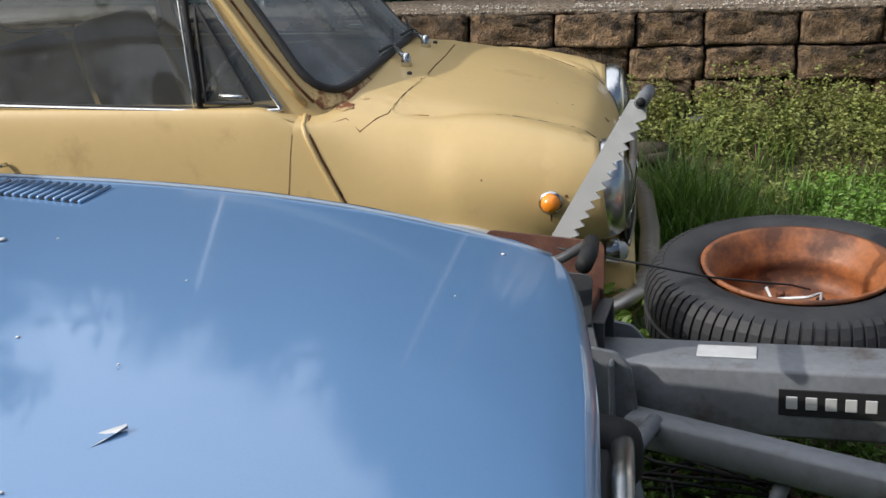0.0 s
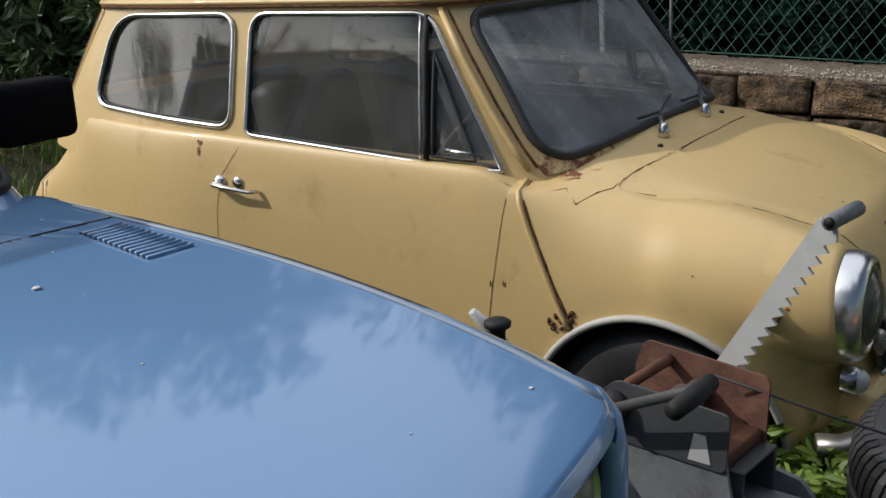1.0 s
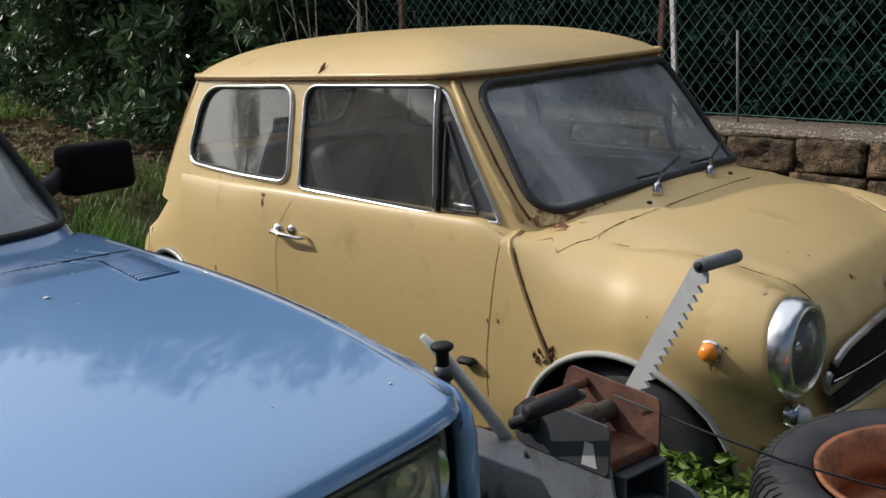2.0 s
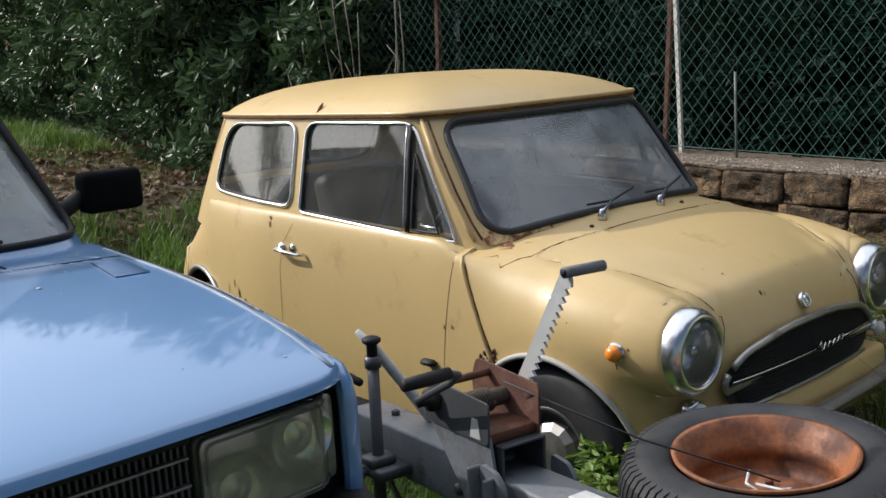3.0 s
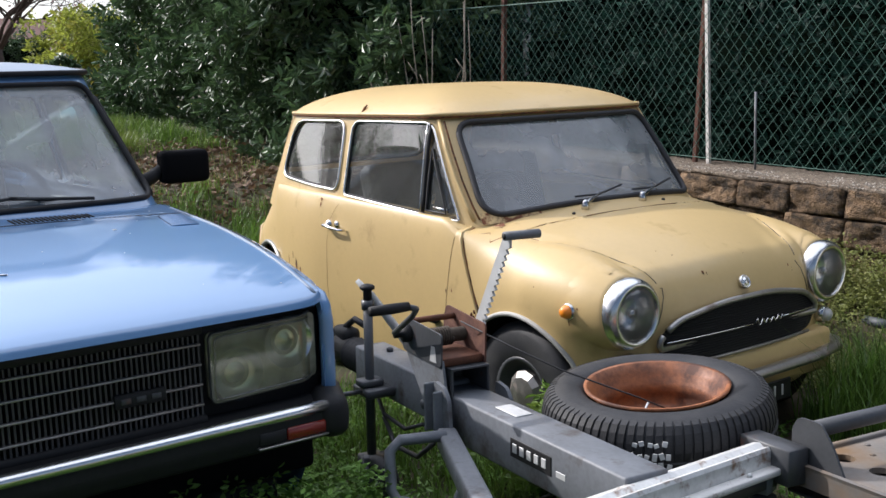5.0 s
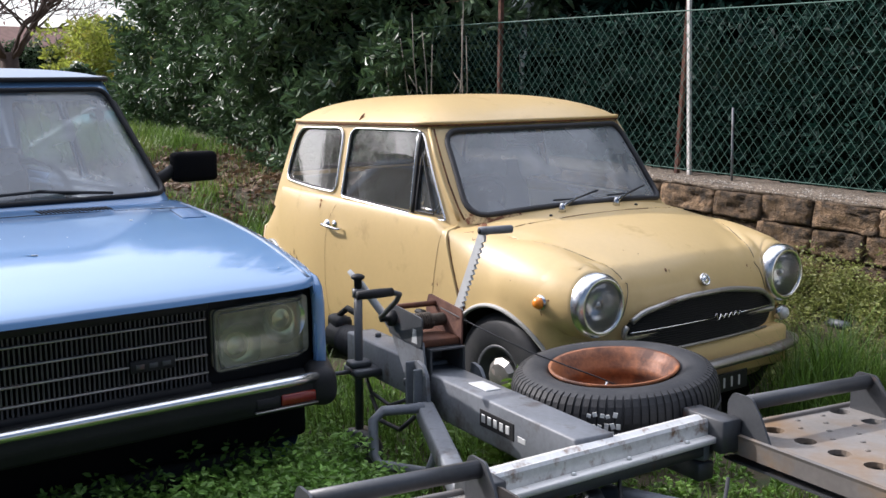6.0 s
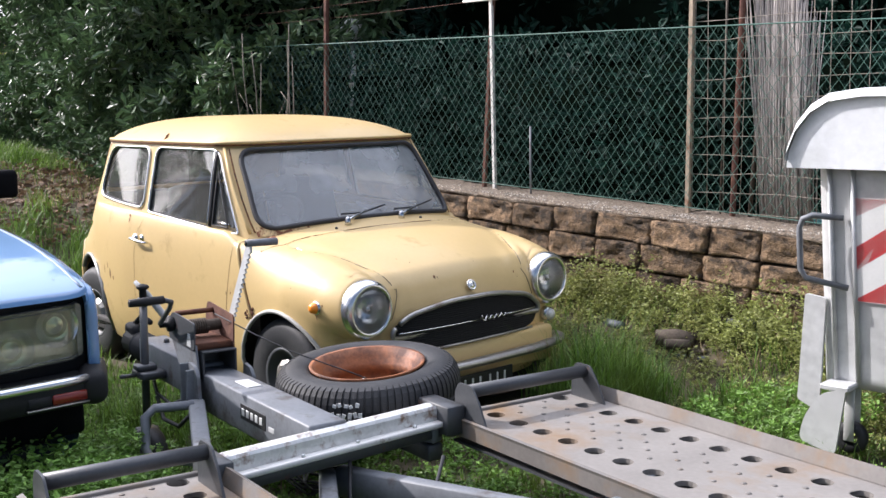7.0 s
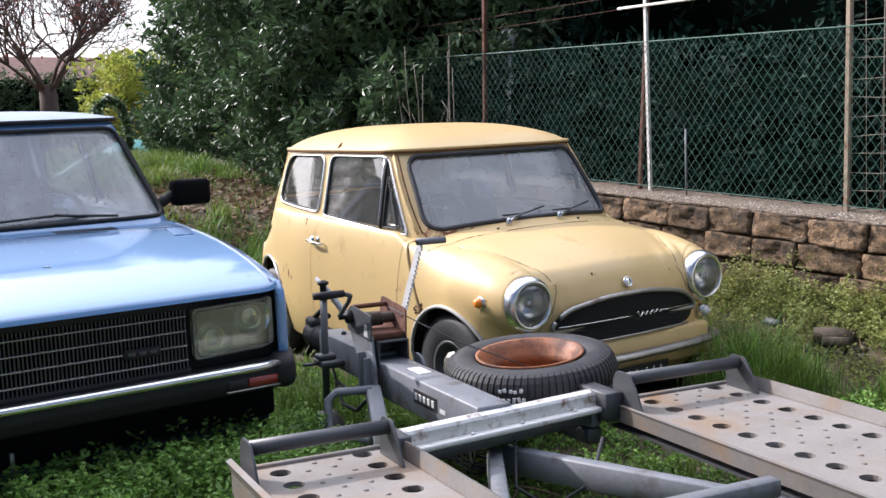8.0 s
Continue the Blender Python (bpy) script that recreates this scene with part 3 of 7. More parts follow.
class Cabin:
    """Glasshouse of a car: a rounded plan that narrows from the belt to the gutter."""

    def __init__(self, belt, top, zb, zg, taper):
        self.belt, self.top, self.zb, self.zg, self.taper = np.array(belt), np.array(top), zb, zg, taper

    def plan(self, h):
        h = np.asarray(h, float)[..., None]
        return np.moveaxis(self.belt + (self.top - self.belt) * h, -1, 0)

    def ring(self, th, plan, grow=1.0):
        xc, a, b, n, k = plan
        x = xc + a * grow * np.sign(np.cos(th)) * np.abs(np.cos(th)) ** (2 / n)
        return x, b * grow * np.sign(np.sin(th)) * np.abs(np.sin(th)) ** (2 / k) * self.taper(x)

    def angles(self, plan, count):
        """Angles that space the points of a plan evenly."""
        v = np.linspace(0, 1, 4001)
        q = np.unique(np.concatenate([np.arccos(v ** (plan[3] / 2)), np.arcsin(v ** (plan[4] / 2))]))
        t = np.concatenate([q, math.pi - q[::-1], math.pi + q, 2 * math.pi - q[::-1]])
        x, y = self.ring(t, plan)
        s = np.concatenate([[0], np.cumsum(np.hypot(np.diff(x), np.diff(y)))])
        return np.interp(np.linspace(0, s[-1], count, endpoint=False), s, t)

    def mesh(self, count, levels, h0=-0.08):
        th = self.angles(self.belt, count)
        rows = []
        for i in range(levels):
            h = h0 + (1 - h0) * i / (levels - 1)
            x, y = self.ring(th, self.plan(h))
            rows.append(np.stack([x, y, self.zb(x) + h * (self.zg(x) - self.zb(x))], 1))
        return np.concatenate(rows), rings(levels, count)

    def side(self, x, z, sgn=-1, off=0.0):
        h = (z - self.zb(x)) / (self.zg(x) - self.zb(x))
        xc, a, b, n, k = self.plan(h)
        y = b * np.maximum(1 - np.abs((x - xc) / a) ** n, 0) ** (1 / k) * self.taper(x)
        return (float(x), float(sgn * (y + off)), float(z))

    def end(self, y, z, sgn=1, off=0.0):
        x = self.belt[0] + sgn * self.belt[1]
        for _ in range(6):
            h = (z - self.zb(x)) / (self.zg(x) - self.zb(x))
            xc, a, b, n, k = self.plan(h)
            x = float(xc + sgn * a * np.maximum(1 - np.abs(y / (b * self.taper(x))) ** k, 0) ** (1 / n))
        return (x + sgn * off, float(y), float(z))

    def roof(self, count, crown, steps=14, over=1.015):
        th = self.angles(self.top, count)
        rows = []
        for i in range(steps + 1):
            r = over * (1 - i / steps * 0.995)
            x, y = self.ring(th, self.top, r)
            rr = min(r / over, 1)
            rows.append(np.stack([x, y, self.zg(x) + 0.012 + crown * (1 - rr ** 2.9) ** 0.85], 1))
        return np.concatenate(rows), rings(len(rows), count)

    def gutter(self, count, r, dz=0.006):
        x, y = self.ring(self.angles(self.top, count), self.top, 1.015)
        return tube(list(zip(x, y, self.zg(x) + dz)), r, 6, closed=True)


def pane(outline, place, step=0.03, grow=0.006):
    """A sheet of glass that fills an outline, laid on a curved place(u, v)."""
    o = np.array(outline)
    c = o.mean(0)
    V, F = [], []
    rows = 8
    for i in range(rows + 1):
        k = 1 - i / rows
        for p in o:
            q = c + (p - c) * (k * (1 + grow * 3) if i == 0 else k)
            V.append(place(q[0], q[1]))
    return V, rings(rows + 1, len(o))


def near_outline(outline, step=0.004):
    d = np.array(dense(outline, step))
    return lambda u, v: d[np.argmin((d[:, 0] - u) ** 2 + (d[:, 1] - v) ** 2)]


def cut_windows(V, F, wins):
    """wins: (kind, outline, cabin) with kind side+1, side-1, end+1 or end-1. Returns V, F with the openings."""
    for kind, sgn, outline, cab in wins:
        V = np.array(V)
        C = np.array([V[list(f)].mean(0) for f in F])
        if kind == "side":
            mask = inside(C[:, [0, 2]], outline) & (C[:, 1] * sgn > 0.3)
            near = near_outline(outline)
            snap = lambda p, near=near, cab=cab, sgn=sgn: cab.side(*near(p[0], p[2]), sgn)
        else:
            mid = cab.belt[0]
            mask = inside(C[:, [1, 2]], outline) & ((C[:, 0] - mid) * sgn > 0.3)
            near = near_outline(outline)
            snap = lambda p, near=near, cab=cab, sgn=sgn: cab.end(*near(p[1], p[2]), sgn)
        V, gone, F = split(V, F, mask, snap)
    return V, F


def on_side(V, sgn):
    """y of a shell's side at (x, z), from its nearest points."""
    S = V[V[:, 1] * sgn > 0.2]

    def at(x, z, off=0.0):
        d = (S[:, 0] - x) ** 2 + (S[:, 2] - z) ** 2
        i = np.argsort(d)[:4]
        w = 1 / (d[i] + 1e-6)
        return (x, float((S[i, 1] * w).sum() / w.sum()) + sgn * off, z)
    return at


def on_top(V):
    def at(x, y, off=0.0):
        d = (V[:, 0] - x) ** 2 + (V[:, 1] - y) ** 2
        i = np.argsort(d)[:4]
        w = 1 / (d[i] + 1e-6)
        return (x, y, float((V[i, 2] * w).sum() / w.sum()) + off)
    return at


# ---- small yellow car ----
def small_car():
    car = thing("small_car", "faded yellow two-door small car with rust spots, parked in grass", "car")
    taper = lambda x: 1 - 0.25 * step01(-1.35, -2.5, x)
    belt = lambda x: lerp_table(x, (-2.5, 0.925), (-1.3, 0.908), (-0.38, 0.868), (-0.2, 0.885))

    def ztop(x, y):
        ay = np.abs(y)
        mid = smooth_table(x, (-0.5, 0.905), (-0.3, 0.902), (-0.15, 0.884), (0.0, 0.858), (0.15, 0.82), (0.27, 0.775), (0.36, 0.735), (0.46, 0.70))
        wing = smooth_table(x, (-0.5, 0.85), (-0.3, 0.852), (-0.1, 0.835), (0.1, 0.803), (0.25, 0.765), (0.36, 0.735), (0.46, 0.71))
        edge = lerp_table(x, (-0.14, 0.565), (0.1, 0.505), (0.3, 0.42), (0.44, 0.36))
        f = mid - 0.035 * (ay / 0.5) ** 2 - (mid - 0.03 - wing) * step01(edge - 0.13, edge + 0.06, ay)
        f = f - 0.010 * np.exp(-((ay - edge) / 0.03) ** 2) * step01(-0.25, 0.0, x)
        k = step01(-0.46, -0.30, x)
        return (belt(x) - 0.12 * step01(-2.08, -2.33, x)) * (1 - k) + f * k

    k_front = lambda x: step01(-0.34, -0.02, x)
    nose = lambda x, y: step01(0.30, 0.42, x) * step01(0.62, 0.45, np.abs(y))
    drop = lambda x, y: (0.30 * (1 - k_front(x)) + 0.19 * k_front(x)) * (1 - nose(x, y)) + 0.165 * nose(x, y) + 0.12 * step01(-2.1, -2.4, x)
    r0 = lambda x, y: (0.945 * (1 - k_front(x)) + 0.815 * k_front(x)) * (1 - nose(x, y)) + 0.925 * nose(x, y) - 0.13 * step01(-2.2, -2.45, x)
    lower = [(0.0, 0.975, 0.905), (0.10, 0.985, 0.935), (0.25, 0.992, 0.965), (0.42, 0.996, 0.985), (0.6, 0.998, 0.995), (0.8, 1.0, 1.0), (1.0, 1.0, 1.0)]
    V, F = shell(-1.03, 1.475, 0.705, 8.5, 400, 0.19, lower, ztop, drop, r0, 0.30, taper, 12, 34)
    V[:, 0] -= 0.20 * np.abs(V[:, 1]) ** 2.2 * step01(0.05, 0.44, V[:, 0])
    # front wings swell round the lamps
    swell = lambda x: (smooth_table(x, (-0.12, 0.10), (0.0, 0.15), (0.1, 0.16), (0.2, 0.158), (0.28, 0.148), (0.34, 0.136), (0.39, 0.121)),
                       smooth_table(x, (-0.12, 0.62), (0.0, 0.690), (0.1, 0.697), (0.2, 0.695), (0.28, 0.687), (0.34, 0.675), (0.39, 0.658)),
                       smooth_table(x, (-0.12, 0.74), (0.0, 0.79), (0.1, 0.795), (0.2, 0.782), (0.28, 0.762), (0.34, 0.746), (0.39, 0.728)))
    rad, outer, crest = swell(V[:, 0])
    dy, dz = np.abs(V[:, 1]) - (outer - rad), V[:, 2] - (crest - rad)
    far = np.hypot(dy, dz) + 1e-6
    grown = rad + 0.014 * np.logaddexp(0, (far - rad) / 0.014)
    grow = np.where((V[:, 0] > -0.12) & (V[:, 0] < 0.395) & (np.abs(V[:, 1]) > 0.3) & (grown - far < 0.2), 1 + (grown / far - 1) * step01(-0.12, 0.06, V[:, 0]), 1.0)
    V[:, 1], V[:, 2] = np.sign(V[:, 1]) * (outer - rad + dy * grow), crest - rad + dz * grow
    # rear end leans forward above the flank, into the rear window panel
    lean = 0.55 * step01(0.60, 0.92, V[:, 2])
    V[:, 0] = np.where(V[:, 0] < -1.90, -1.90 + (V[:, 0] + 1.90) * (1 - lean), V[:, 0])
    V0 = V.copy()
    right, left, top = on_side(V0, -1), on_side(V0, 1), on_top(V0[V0[:, 2] > 0.6])

    cab = Cabin((-1.235, 1.015, 0.662, 9.0, 3.6), (-1.232, 0.702, 0.588, 13.0, 5.0), belt, lambda x: 1.245 + 0 * np.asarray(x, float), taper)
    # wheel openings
    for ax, rr, az in ((0.0, 0.292, 0.275), (-2.036, 0.30, 0.31)):
        C = np.array([V[list(f)].mean(0) for f in F])
        mask = (np.hypot(C[:, 0] - ax, C[:, 2] - az) < rr) & (np.abs(C[:, 1]) > 0.4)

        def snap(p, ax=ax, rr=rr, az=az):
            d = Vector((p[0] - ax, p[2] - az)).normalized() * rr
            return (ax + d[0], p[1], max(az + d[1], p[2] if p[2] < 0.2 else 0))
        V, _, F = split(V, F, mask, snap)
    # lamp openings
    C = np.array([V[list(f)].mean(0) for f in F])
    V, _, F = split(V, F, (np.hypot(np.abs(C[:, 1]) - 0.537, C[:, 2] - 0.607) < 0.108) & (C[:, 0] > 0.15), lambda p: p)
    # opening under the glasshouse
    C = np.array([V[list(f)].mean(0) for f in F])
    mask = (np.abs((C[:, 0] + 1.235) / 0.97) ** 4.6 + np.abs(C[:, 1] / 0.62) ** 4.6 < 1) & (C[:, 2] > 0.6)
    V, _, F = split(V, F, mask, lambda p: p)
    # bonnet
    edge = lambda x: lerp_table(x, (-0.14, 0.565), (0.1, 0.505), (0.3, 0.42), (0.44, 0.36))
    xs = np.linspace(-0.14, 0.45, 30)
    lid = [(x, -edge(x)) for x in xs] + [(0.52, -0.33), (0.52, 0.33)] + [(x, edge(x)) for x in xs[::-1]] + [(-0.085, 0.25), (-0.08, 0.0), (-0.085, -0.25)]
    C = np.array([V[list(f)].mean(0) for f in F])
    mask = inside(C[:, :2], lid) & (C[:, 2] > 0.575)
    near = near_outline(lid)
    V, FB, F = split(V, F, mask, lambda p: (*near(p[0], p[1]), p[2]) if p[2] > 0.62 else p)
    bonnet = part("bonnet", used(V, FB), "yellow", car)
    rear_gap = [top(x, y, -0.0005) for x, y in dense([(-0.142, -0.565), (-0.115, -0.42), (-0.09, -0.25), (-0.08, 0.0), (-0.09, 0.25), (-0.115, 0.42), (-0.142, 0.565)], 0.03, False)]
    part("bonnet_gap", tube(rear_gap, 0.0016, 5), "rustline", bonnet, "dark panel gap")
    for s in (-1, 1):
        part("bonnet_side_gap", tube([top(x, s * edge(x), -0.001) for x in np.linspace(-0.10, 0.16, 10)], 0.0012, 5), "rustline", bonnet)
        part("bonnet_gap", tube([top(x, s * edge(x), 0.0006) for x in np.linspace(0.16, 0.385, 22)], 0.0012, 5), "dark", bonnet)
        front = V0[V0[:, 0] > 0.25]
        line = []
        for y, z in ((0.372, 0.668), (0.385, 0.64), (0.40, 0.60), (0.418, 0.555), (0.44, 0.515)):
            near4 = np.argsort((front[:, 1] - s * y) ** 2 + (front[:, 2] - z) ** 2)[:4]
            line.append((float(front[near4, 0].max()) + 0.001, s * y, z))
        part("bonnet_gap", tube([top(0.385, s * edge(0.385), 0.0006)] + line, 0.0014, 5), "dark", bonnet)
    # doors
    door = [(-1.275, 0.27), (-1.285, 0.5), (-1.275, 0.70), (-1.25, 0.80), (-1.175, 0.90), (-1.175, 0.96), (-0.36, 0.96), (-0.355, 0.84), (-0.375, 0.7), (-0.405, 0.5), (-0.42, 0.27)]
    for sgn in (-1, 1):
        C = np.array([V[list(f)].mean(0) for f in F])
        mask = inside(C[:, [0, 2]], door) & (C[:, 1] * sgn > 0.5)
        near = near_outline(door)
        at = right if sgn < 0 else left
        V, FD, F = split(V, F, mask, lambda p: p if p[2] > 0.86 else at(*near(p[0], p[2])))
        d = part("door", used(V, FD), "yellow", car)
        gap = [at(x, z, 0.001) for x, z in dense(door[4::-1], 0.03, False)]
        gap2 = [at(x, z, 0.001) for x, z in dense(door[7:], 0.03, False)]
        part("door_gap", join(tube(gap, 0.0005, 5), tube(gap2, 0.0006, 5), tube([at(x, 0.27, 0.001) for x in np.linspace(-1.27, -0.42, 20)], 0.002, 5)), "rustline", d, "dark panel gap")
        h = at(-1.19, 0.772, 0.0)
        y = h[1]
        part("door_handle", join(tube([(-1.262, y + sgn * 0.012, 0.779), (-1.25, y + sgn * 0.03, 0.779), (-1.21, y + sgn * 0.034, 0.775), (-1.13, y + sgn * 0.03, 0.767), (-1.115, y + sgn * 0.008, 0.766)], [0.012, 0.013, 0.009, 0.007, 0.008], 10, flat=0.7), lathe([(0.021, -0.006), (0.021, 0.006), (0.012, 0.012), (0.005, 0.014)], 16, Matrix.Translation((-1.257, y, 0.779)) @ Matrix.Rotation(radians(-90 * sgn), 4, "X"))), "chrome", d, "bright chrome door handle")
        part("lock", lathe([(0.016, -0.004), (0.016, 0.006), (0.005, 0.008)], 14, Matrix.Translation((-1.19, at(-1.19, 0.782)[1], 0.784)) @ Matrix.Rotation(radians(-90 * sgn), 4, "X")), "chrome", d)
    body = part("body", used(V, F), "yellow", car)
    # front wing seam with rust along it, and the rear corner seam
    for sgn, at in ((-1, right), (1, left)):
        a_line = dense([(-0.345, 0.845), (-0.325, 0.80), (-0.297, 0.74), (-0.259, 0.66), (-0.222, 0.58), (-0.190, 0.515)], 0.02, False)
        part("seam", tube([at(x, z, 0.004) for x, z in a_line], 0.0065, 6), "yellow", body)
        part("rust_line", tube([at(x + 0.009, z, -0.001) for x, z in a_line], [0.0026 + 0.0012 * (i % 3 == 0) + 0.003 * (z < 0.60) for i, (x, z) in enumerate(a_line)], 5), "rustline", body, "rust along the wing seam")
        part("scuttle_seam", tube([at(-0.312, 0.815, -0.0005), at(-0.28, 0.818, -0.0005), at(-0.24, 0.825, -0.0005), top(-0.20, sgn * 0.64, -0.0005), top(-0.165, sgn * 0.595, -0.0005), top(-0.142, sgn * 0.565, -0.0005)], 0.0024, 5), "rustline", body)
        pts = [cab.side(-1.865 - 0.05 * i, 1.235 - 0.052 * i, sgn, 0.004) for i in range(7)]
        pts = pts + [cab.side(-2.215, 0.86, sgn, 0.006), at(-2.245, 0.78, 0.006), at(-2.26, 0.66, 0.006), at(-2.27, 0.5, 0.006), at(-2.27, 0.36, 0.006)]
        part("rear_flange", tube([(p[0] + 0.012, p[1] * 0.992, p[2]) for p in pts], 0.016, 8), "yellow", body)
        part("rear_seam", tube(pts, 0.009, 6), "rustline", body, "rusty rear corner seam")
        part("rear_arch_lip", tube([(-2.036 + 0.30 * math.cos(t), at(-2.036 + 0.30 * math.cos(t), max(0.31 + 0.30 * math.sin(t), 0.2), 0.003)[1], 0.31 + 0.30 * math.sin(t)) for t in np.linspace(-0.3, math.pi + 0.3, 30)], 0.012, 6), "dullchrome", body)
        part("front_arch_lip", tube([(0.293 * math.cos(t), at(0.293 * math.cos(t), max(0.275 + 0.293 * math.sin(t), 0.2), 0.004)[1], 0.275 + 0.293 * math.sin(t)) for t in np.linspace(-0.25, math.pi + 0.25, 36)], 0.009, 8), "cream", body, "pale worn wheel arch lip")
        rnd = random.Random(5 + sgn)
        for _ in range(12):
            cx, cz = -0.205 + rnd.uniform(-0.04, 0.03), 0.535 + rnd.uniform(-0.03, 0.03)
            r = rnd.uniform(0.003, 0.008)
            part("rust_flake", lathe([(r, -0.003), (r * 0.8, 0.004), (r * 0.3, 0.007), (0.001, 0.007)], 7, Matrix.Translation(at(cx, cz, 0.0)) @ Matrix.Rotation(radians(-90 * sgn), 4, "X") @ Matrix.Rotation(rnd.uniform(0, 6), 4, "Z") @ Matrix.Diagonal((1.5, 0.7, 1, 1))), "rust", body)
        for ax in (0.0, -2.036):
            part("wheel_housing", lathe([(0.02, 0.0), (0.32, 0.0), (0.32, 0.20)], 32, Matrix.Translation((ax, sgn * (0.40 if ax == 0 else 0.32), 0.275)) @ Matrix.Rotation(radians(-90 * sgn), 4, "X")), "dark", body)
    part("underbody", box(-2.4, 0.36, -0.58, 0.58, 0.19, 0.24), "dark", body)
    # rust stains: below the quarter window, under the side lamp, along the rear flank and on the bonnet edge
    def stain(x, z, w, h, seed, mat="rustline"):
        rr = random.Random(seed)
        n = 10
        o = [(w * rr.uniform(0.5, 1.0) * math.cos(2 * math.pi * i / n), h * rr.uniform(0.5, 1.0) * math.sin(2 * math.pi * i / n)) for i in range(n)]
        pts = [right(x + a, z + b, 0.0022) for a, b in o] + [right(x, z, 0.0026)]
        part("rust_stain", (pts, [(i, (i + 1) % n, n) for i in range(n)]), mat, body)
    for x, z, w, h, k in ((-1.335, 0.888, 0.012, 0.012, 1), (-1.337, 0.862, 0.006, 0.016, 2), (-1.60, 0.56, 0.012, 0.035, 3), (-1.64, 0.60, 0.006, 0.02, 4), (-1.55, 0.54, 0.008, 0.015, 5), (-1.70, 0.57, 0.004, 0.03, 6), (0.262, 0.577, 0.004, 0.014, 7), (0.30, 0.63, 0.006, 0.006, 8), (-0.395, 0.60, 0.004, 0.012, 9), (-0.36, 0.605, 0.004, 0.010, 10), (0.34, 0.60, 0.005, 0.004, 11), (0.10, 0.68, 0.003, 0.003, 12)):
        stain(x, z, w, h, k)
    for x, y, r, k in ((0.30, -0.22, 0.0045, 21), (0.39, -0.16, 0.006, 22), (0.395, -0.145, 0.004, 27), (0.26, -0.26, 0.003, 23), (0.405, 0.33, 0.006, 24), (0.40, 0.315, 0.004, 28), (0.36, 0.10, 0.003, 25), (0.02, -0.10, 0.002, 26)):
        rr = random.Random(k)
        pts = [top(x + r * rr.uniform(0.5, 1.1) * math.cos(q), y + r * rr.uniform(0.5, 1.1) * math.sin(q), 0.0020) for q in np.linspace(0, 6.283, 9, endpoint=False)] + [top(x, y, 0.0024)]
        part("rust_stain", (pts, [(i, (i + 1) % 9, 9) for i in range(9)]), "rustline", bonnet)
    for x, y, rx, ry, k in ((-0.262, -0.548, 0.042, 0.026, 31), (-0.325, -0.572, 0.016, 0.014, 32), (-0.215, -0.50, 0.014, 0.008, 33)):
        rr = random.Random(k)
        n = 14
        outer = [top(x + rx * rr.uniform(0.65, 1.1) * math.cos(2 * math.pi * i / n), y + ry * rr.uniform(0.65, 1.1) * math.sin(2 * math.pi * i / n), 0.0016) for i in range(n)]
        part("rust_patch", (outer + [top(x, y, 0.003)], [(i, (i + 1) % n, n) for i in range(n)]), "rustypaint", body, "rust bleeding below the windscreen")
    # glasshouse
    VG, FG = cab.mesh(640, 52, -0.38)
    w_door = rounded([(-1.180, 0.912), (-0.392, 0.858), (-0.618, 1.228), (-1.180, 1.230)], [0.025, 0.012, 0.045, 0.06])
    w_rear = rounded([(-1.868, 0.958), (-1.236, 0.926), (-1.240, 1.230), (-1.765, 1.226)], [0.08, 0.05, 0.06, 0.12])
    w_front = rounded([(-0.572, 0.876), (-0.30, 0.898), (0.30, 0.898), (0.572, 0.876), (0.520, 1.226), (-0.520, 1.226)], [0.08, 0.12, 0.12, 0.08, 0.07, 0.07], 8)
    w_back = rounded([(-0.45, 0.98), (0.45, 0.98), (0.40, 1.205), (-0.40, 1.205)], 0.08)
    VG, FG = cut_windows(VG, FG, [("side", s, w, cab) for s in (-1, 1) for w in (w_door, w_rear)] + [("end", 1, w_front, cab), ("end", -1, w_back, cab)])
    part("cabin_frame", used(VG, FG), "yellow", car)
    roof = part("roof", cab.roof(300, 0.122), "yellow", car)
    part("roof_gutter", cab.gutter(260, 0.0055, 0.004), "rustline", roof, "roof gutter with rust in it")
    part("gutter_edge", cab.gutter(260, 0.0085, 0.014), "yellow", roof)
    part("roof_dent", tube([(-1.128, -0.578, 1.262), (-1.126, -0.568, 1.283), (-1.124, -0.556, 1.297)], [0.008, 0.006, 0.003], 7), "rustline", roof, "small rusty roof clip")
    for s in (-1, 1):
        p1 = [cab.side(x, z, s, 0.003) for x, z in dense(w_door, 0.02)]
        win = part("door_window", pane(dense(w_door, 0.03), lambda u, v: cab.side(u, v, s, -0.008)), "sidepane", car, shadow=False)
        part("window_trim", tube(p1, 0.0062, 6, closed=True), "bright", win, "bright metal window trim")
        part("window_seal", tube([cab.side(x, z, s, -0.006) for x, z in dense([(x * 0.985 - 0.0135, (z - 1.07) * 0.965 + 1.07) for x, z in w_door], 0.03)], 0.003, 5, closed=True), "rubber", win)
        part("divider", tube([cab.side(-0.622 + 0.03 * (1 - t), 0.882 + t * 0.340, s, 0.003) for t in np.linspace(0, 1, 8)], 0.008, 8), "black", win, "dark quarter-light divider")
        part("divider_strip", tube([cab.side(-0.636 + 0.03 * (1 - t), 0.882 + t * 0.340, s, 0.007) for t in np.linspace(0, 1, 8)], 0.0032, 6), "bright", win)
        part("quarter_light_frame", tube([cab.side(x, z, s, 0.0) for x, z in dense([(-0.578, 0.890), (-0.462, 0.882), (-0.592, 1.13)], 0.03)], 0.0045, 6, closed=True), "rubber", win)
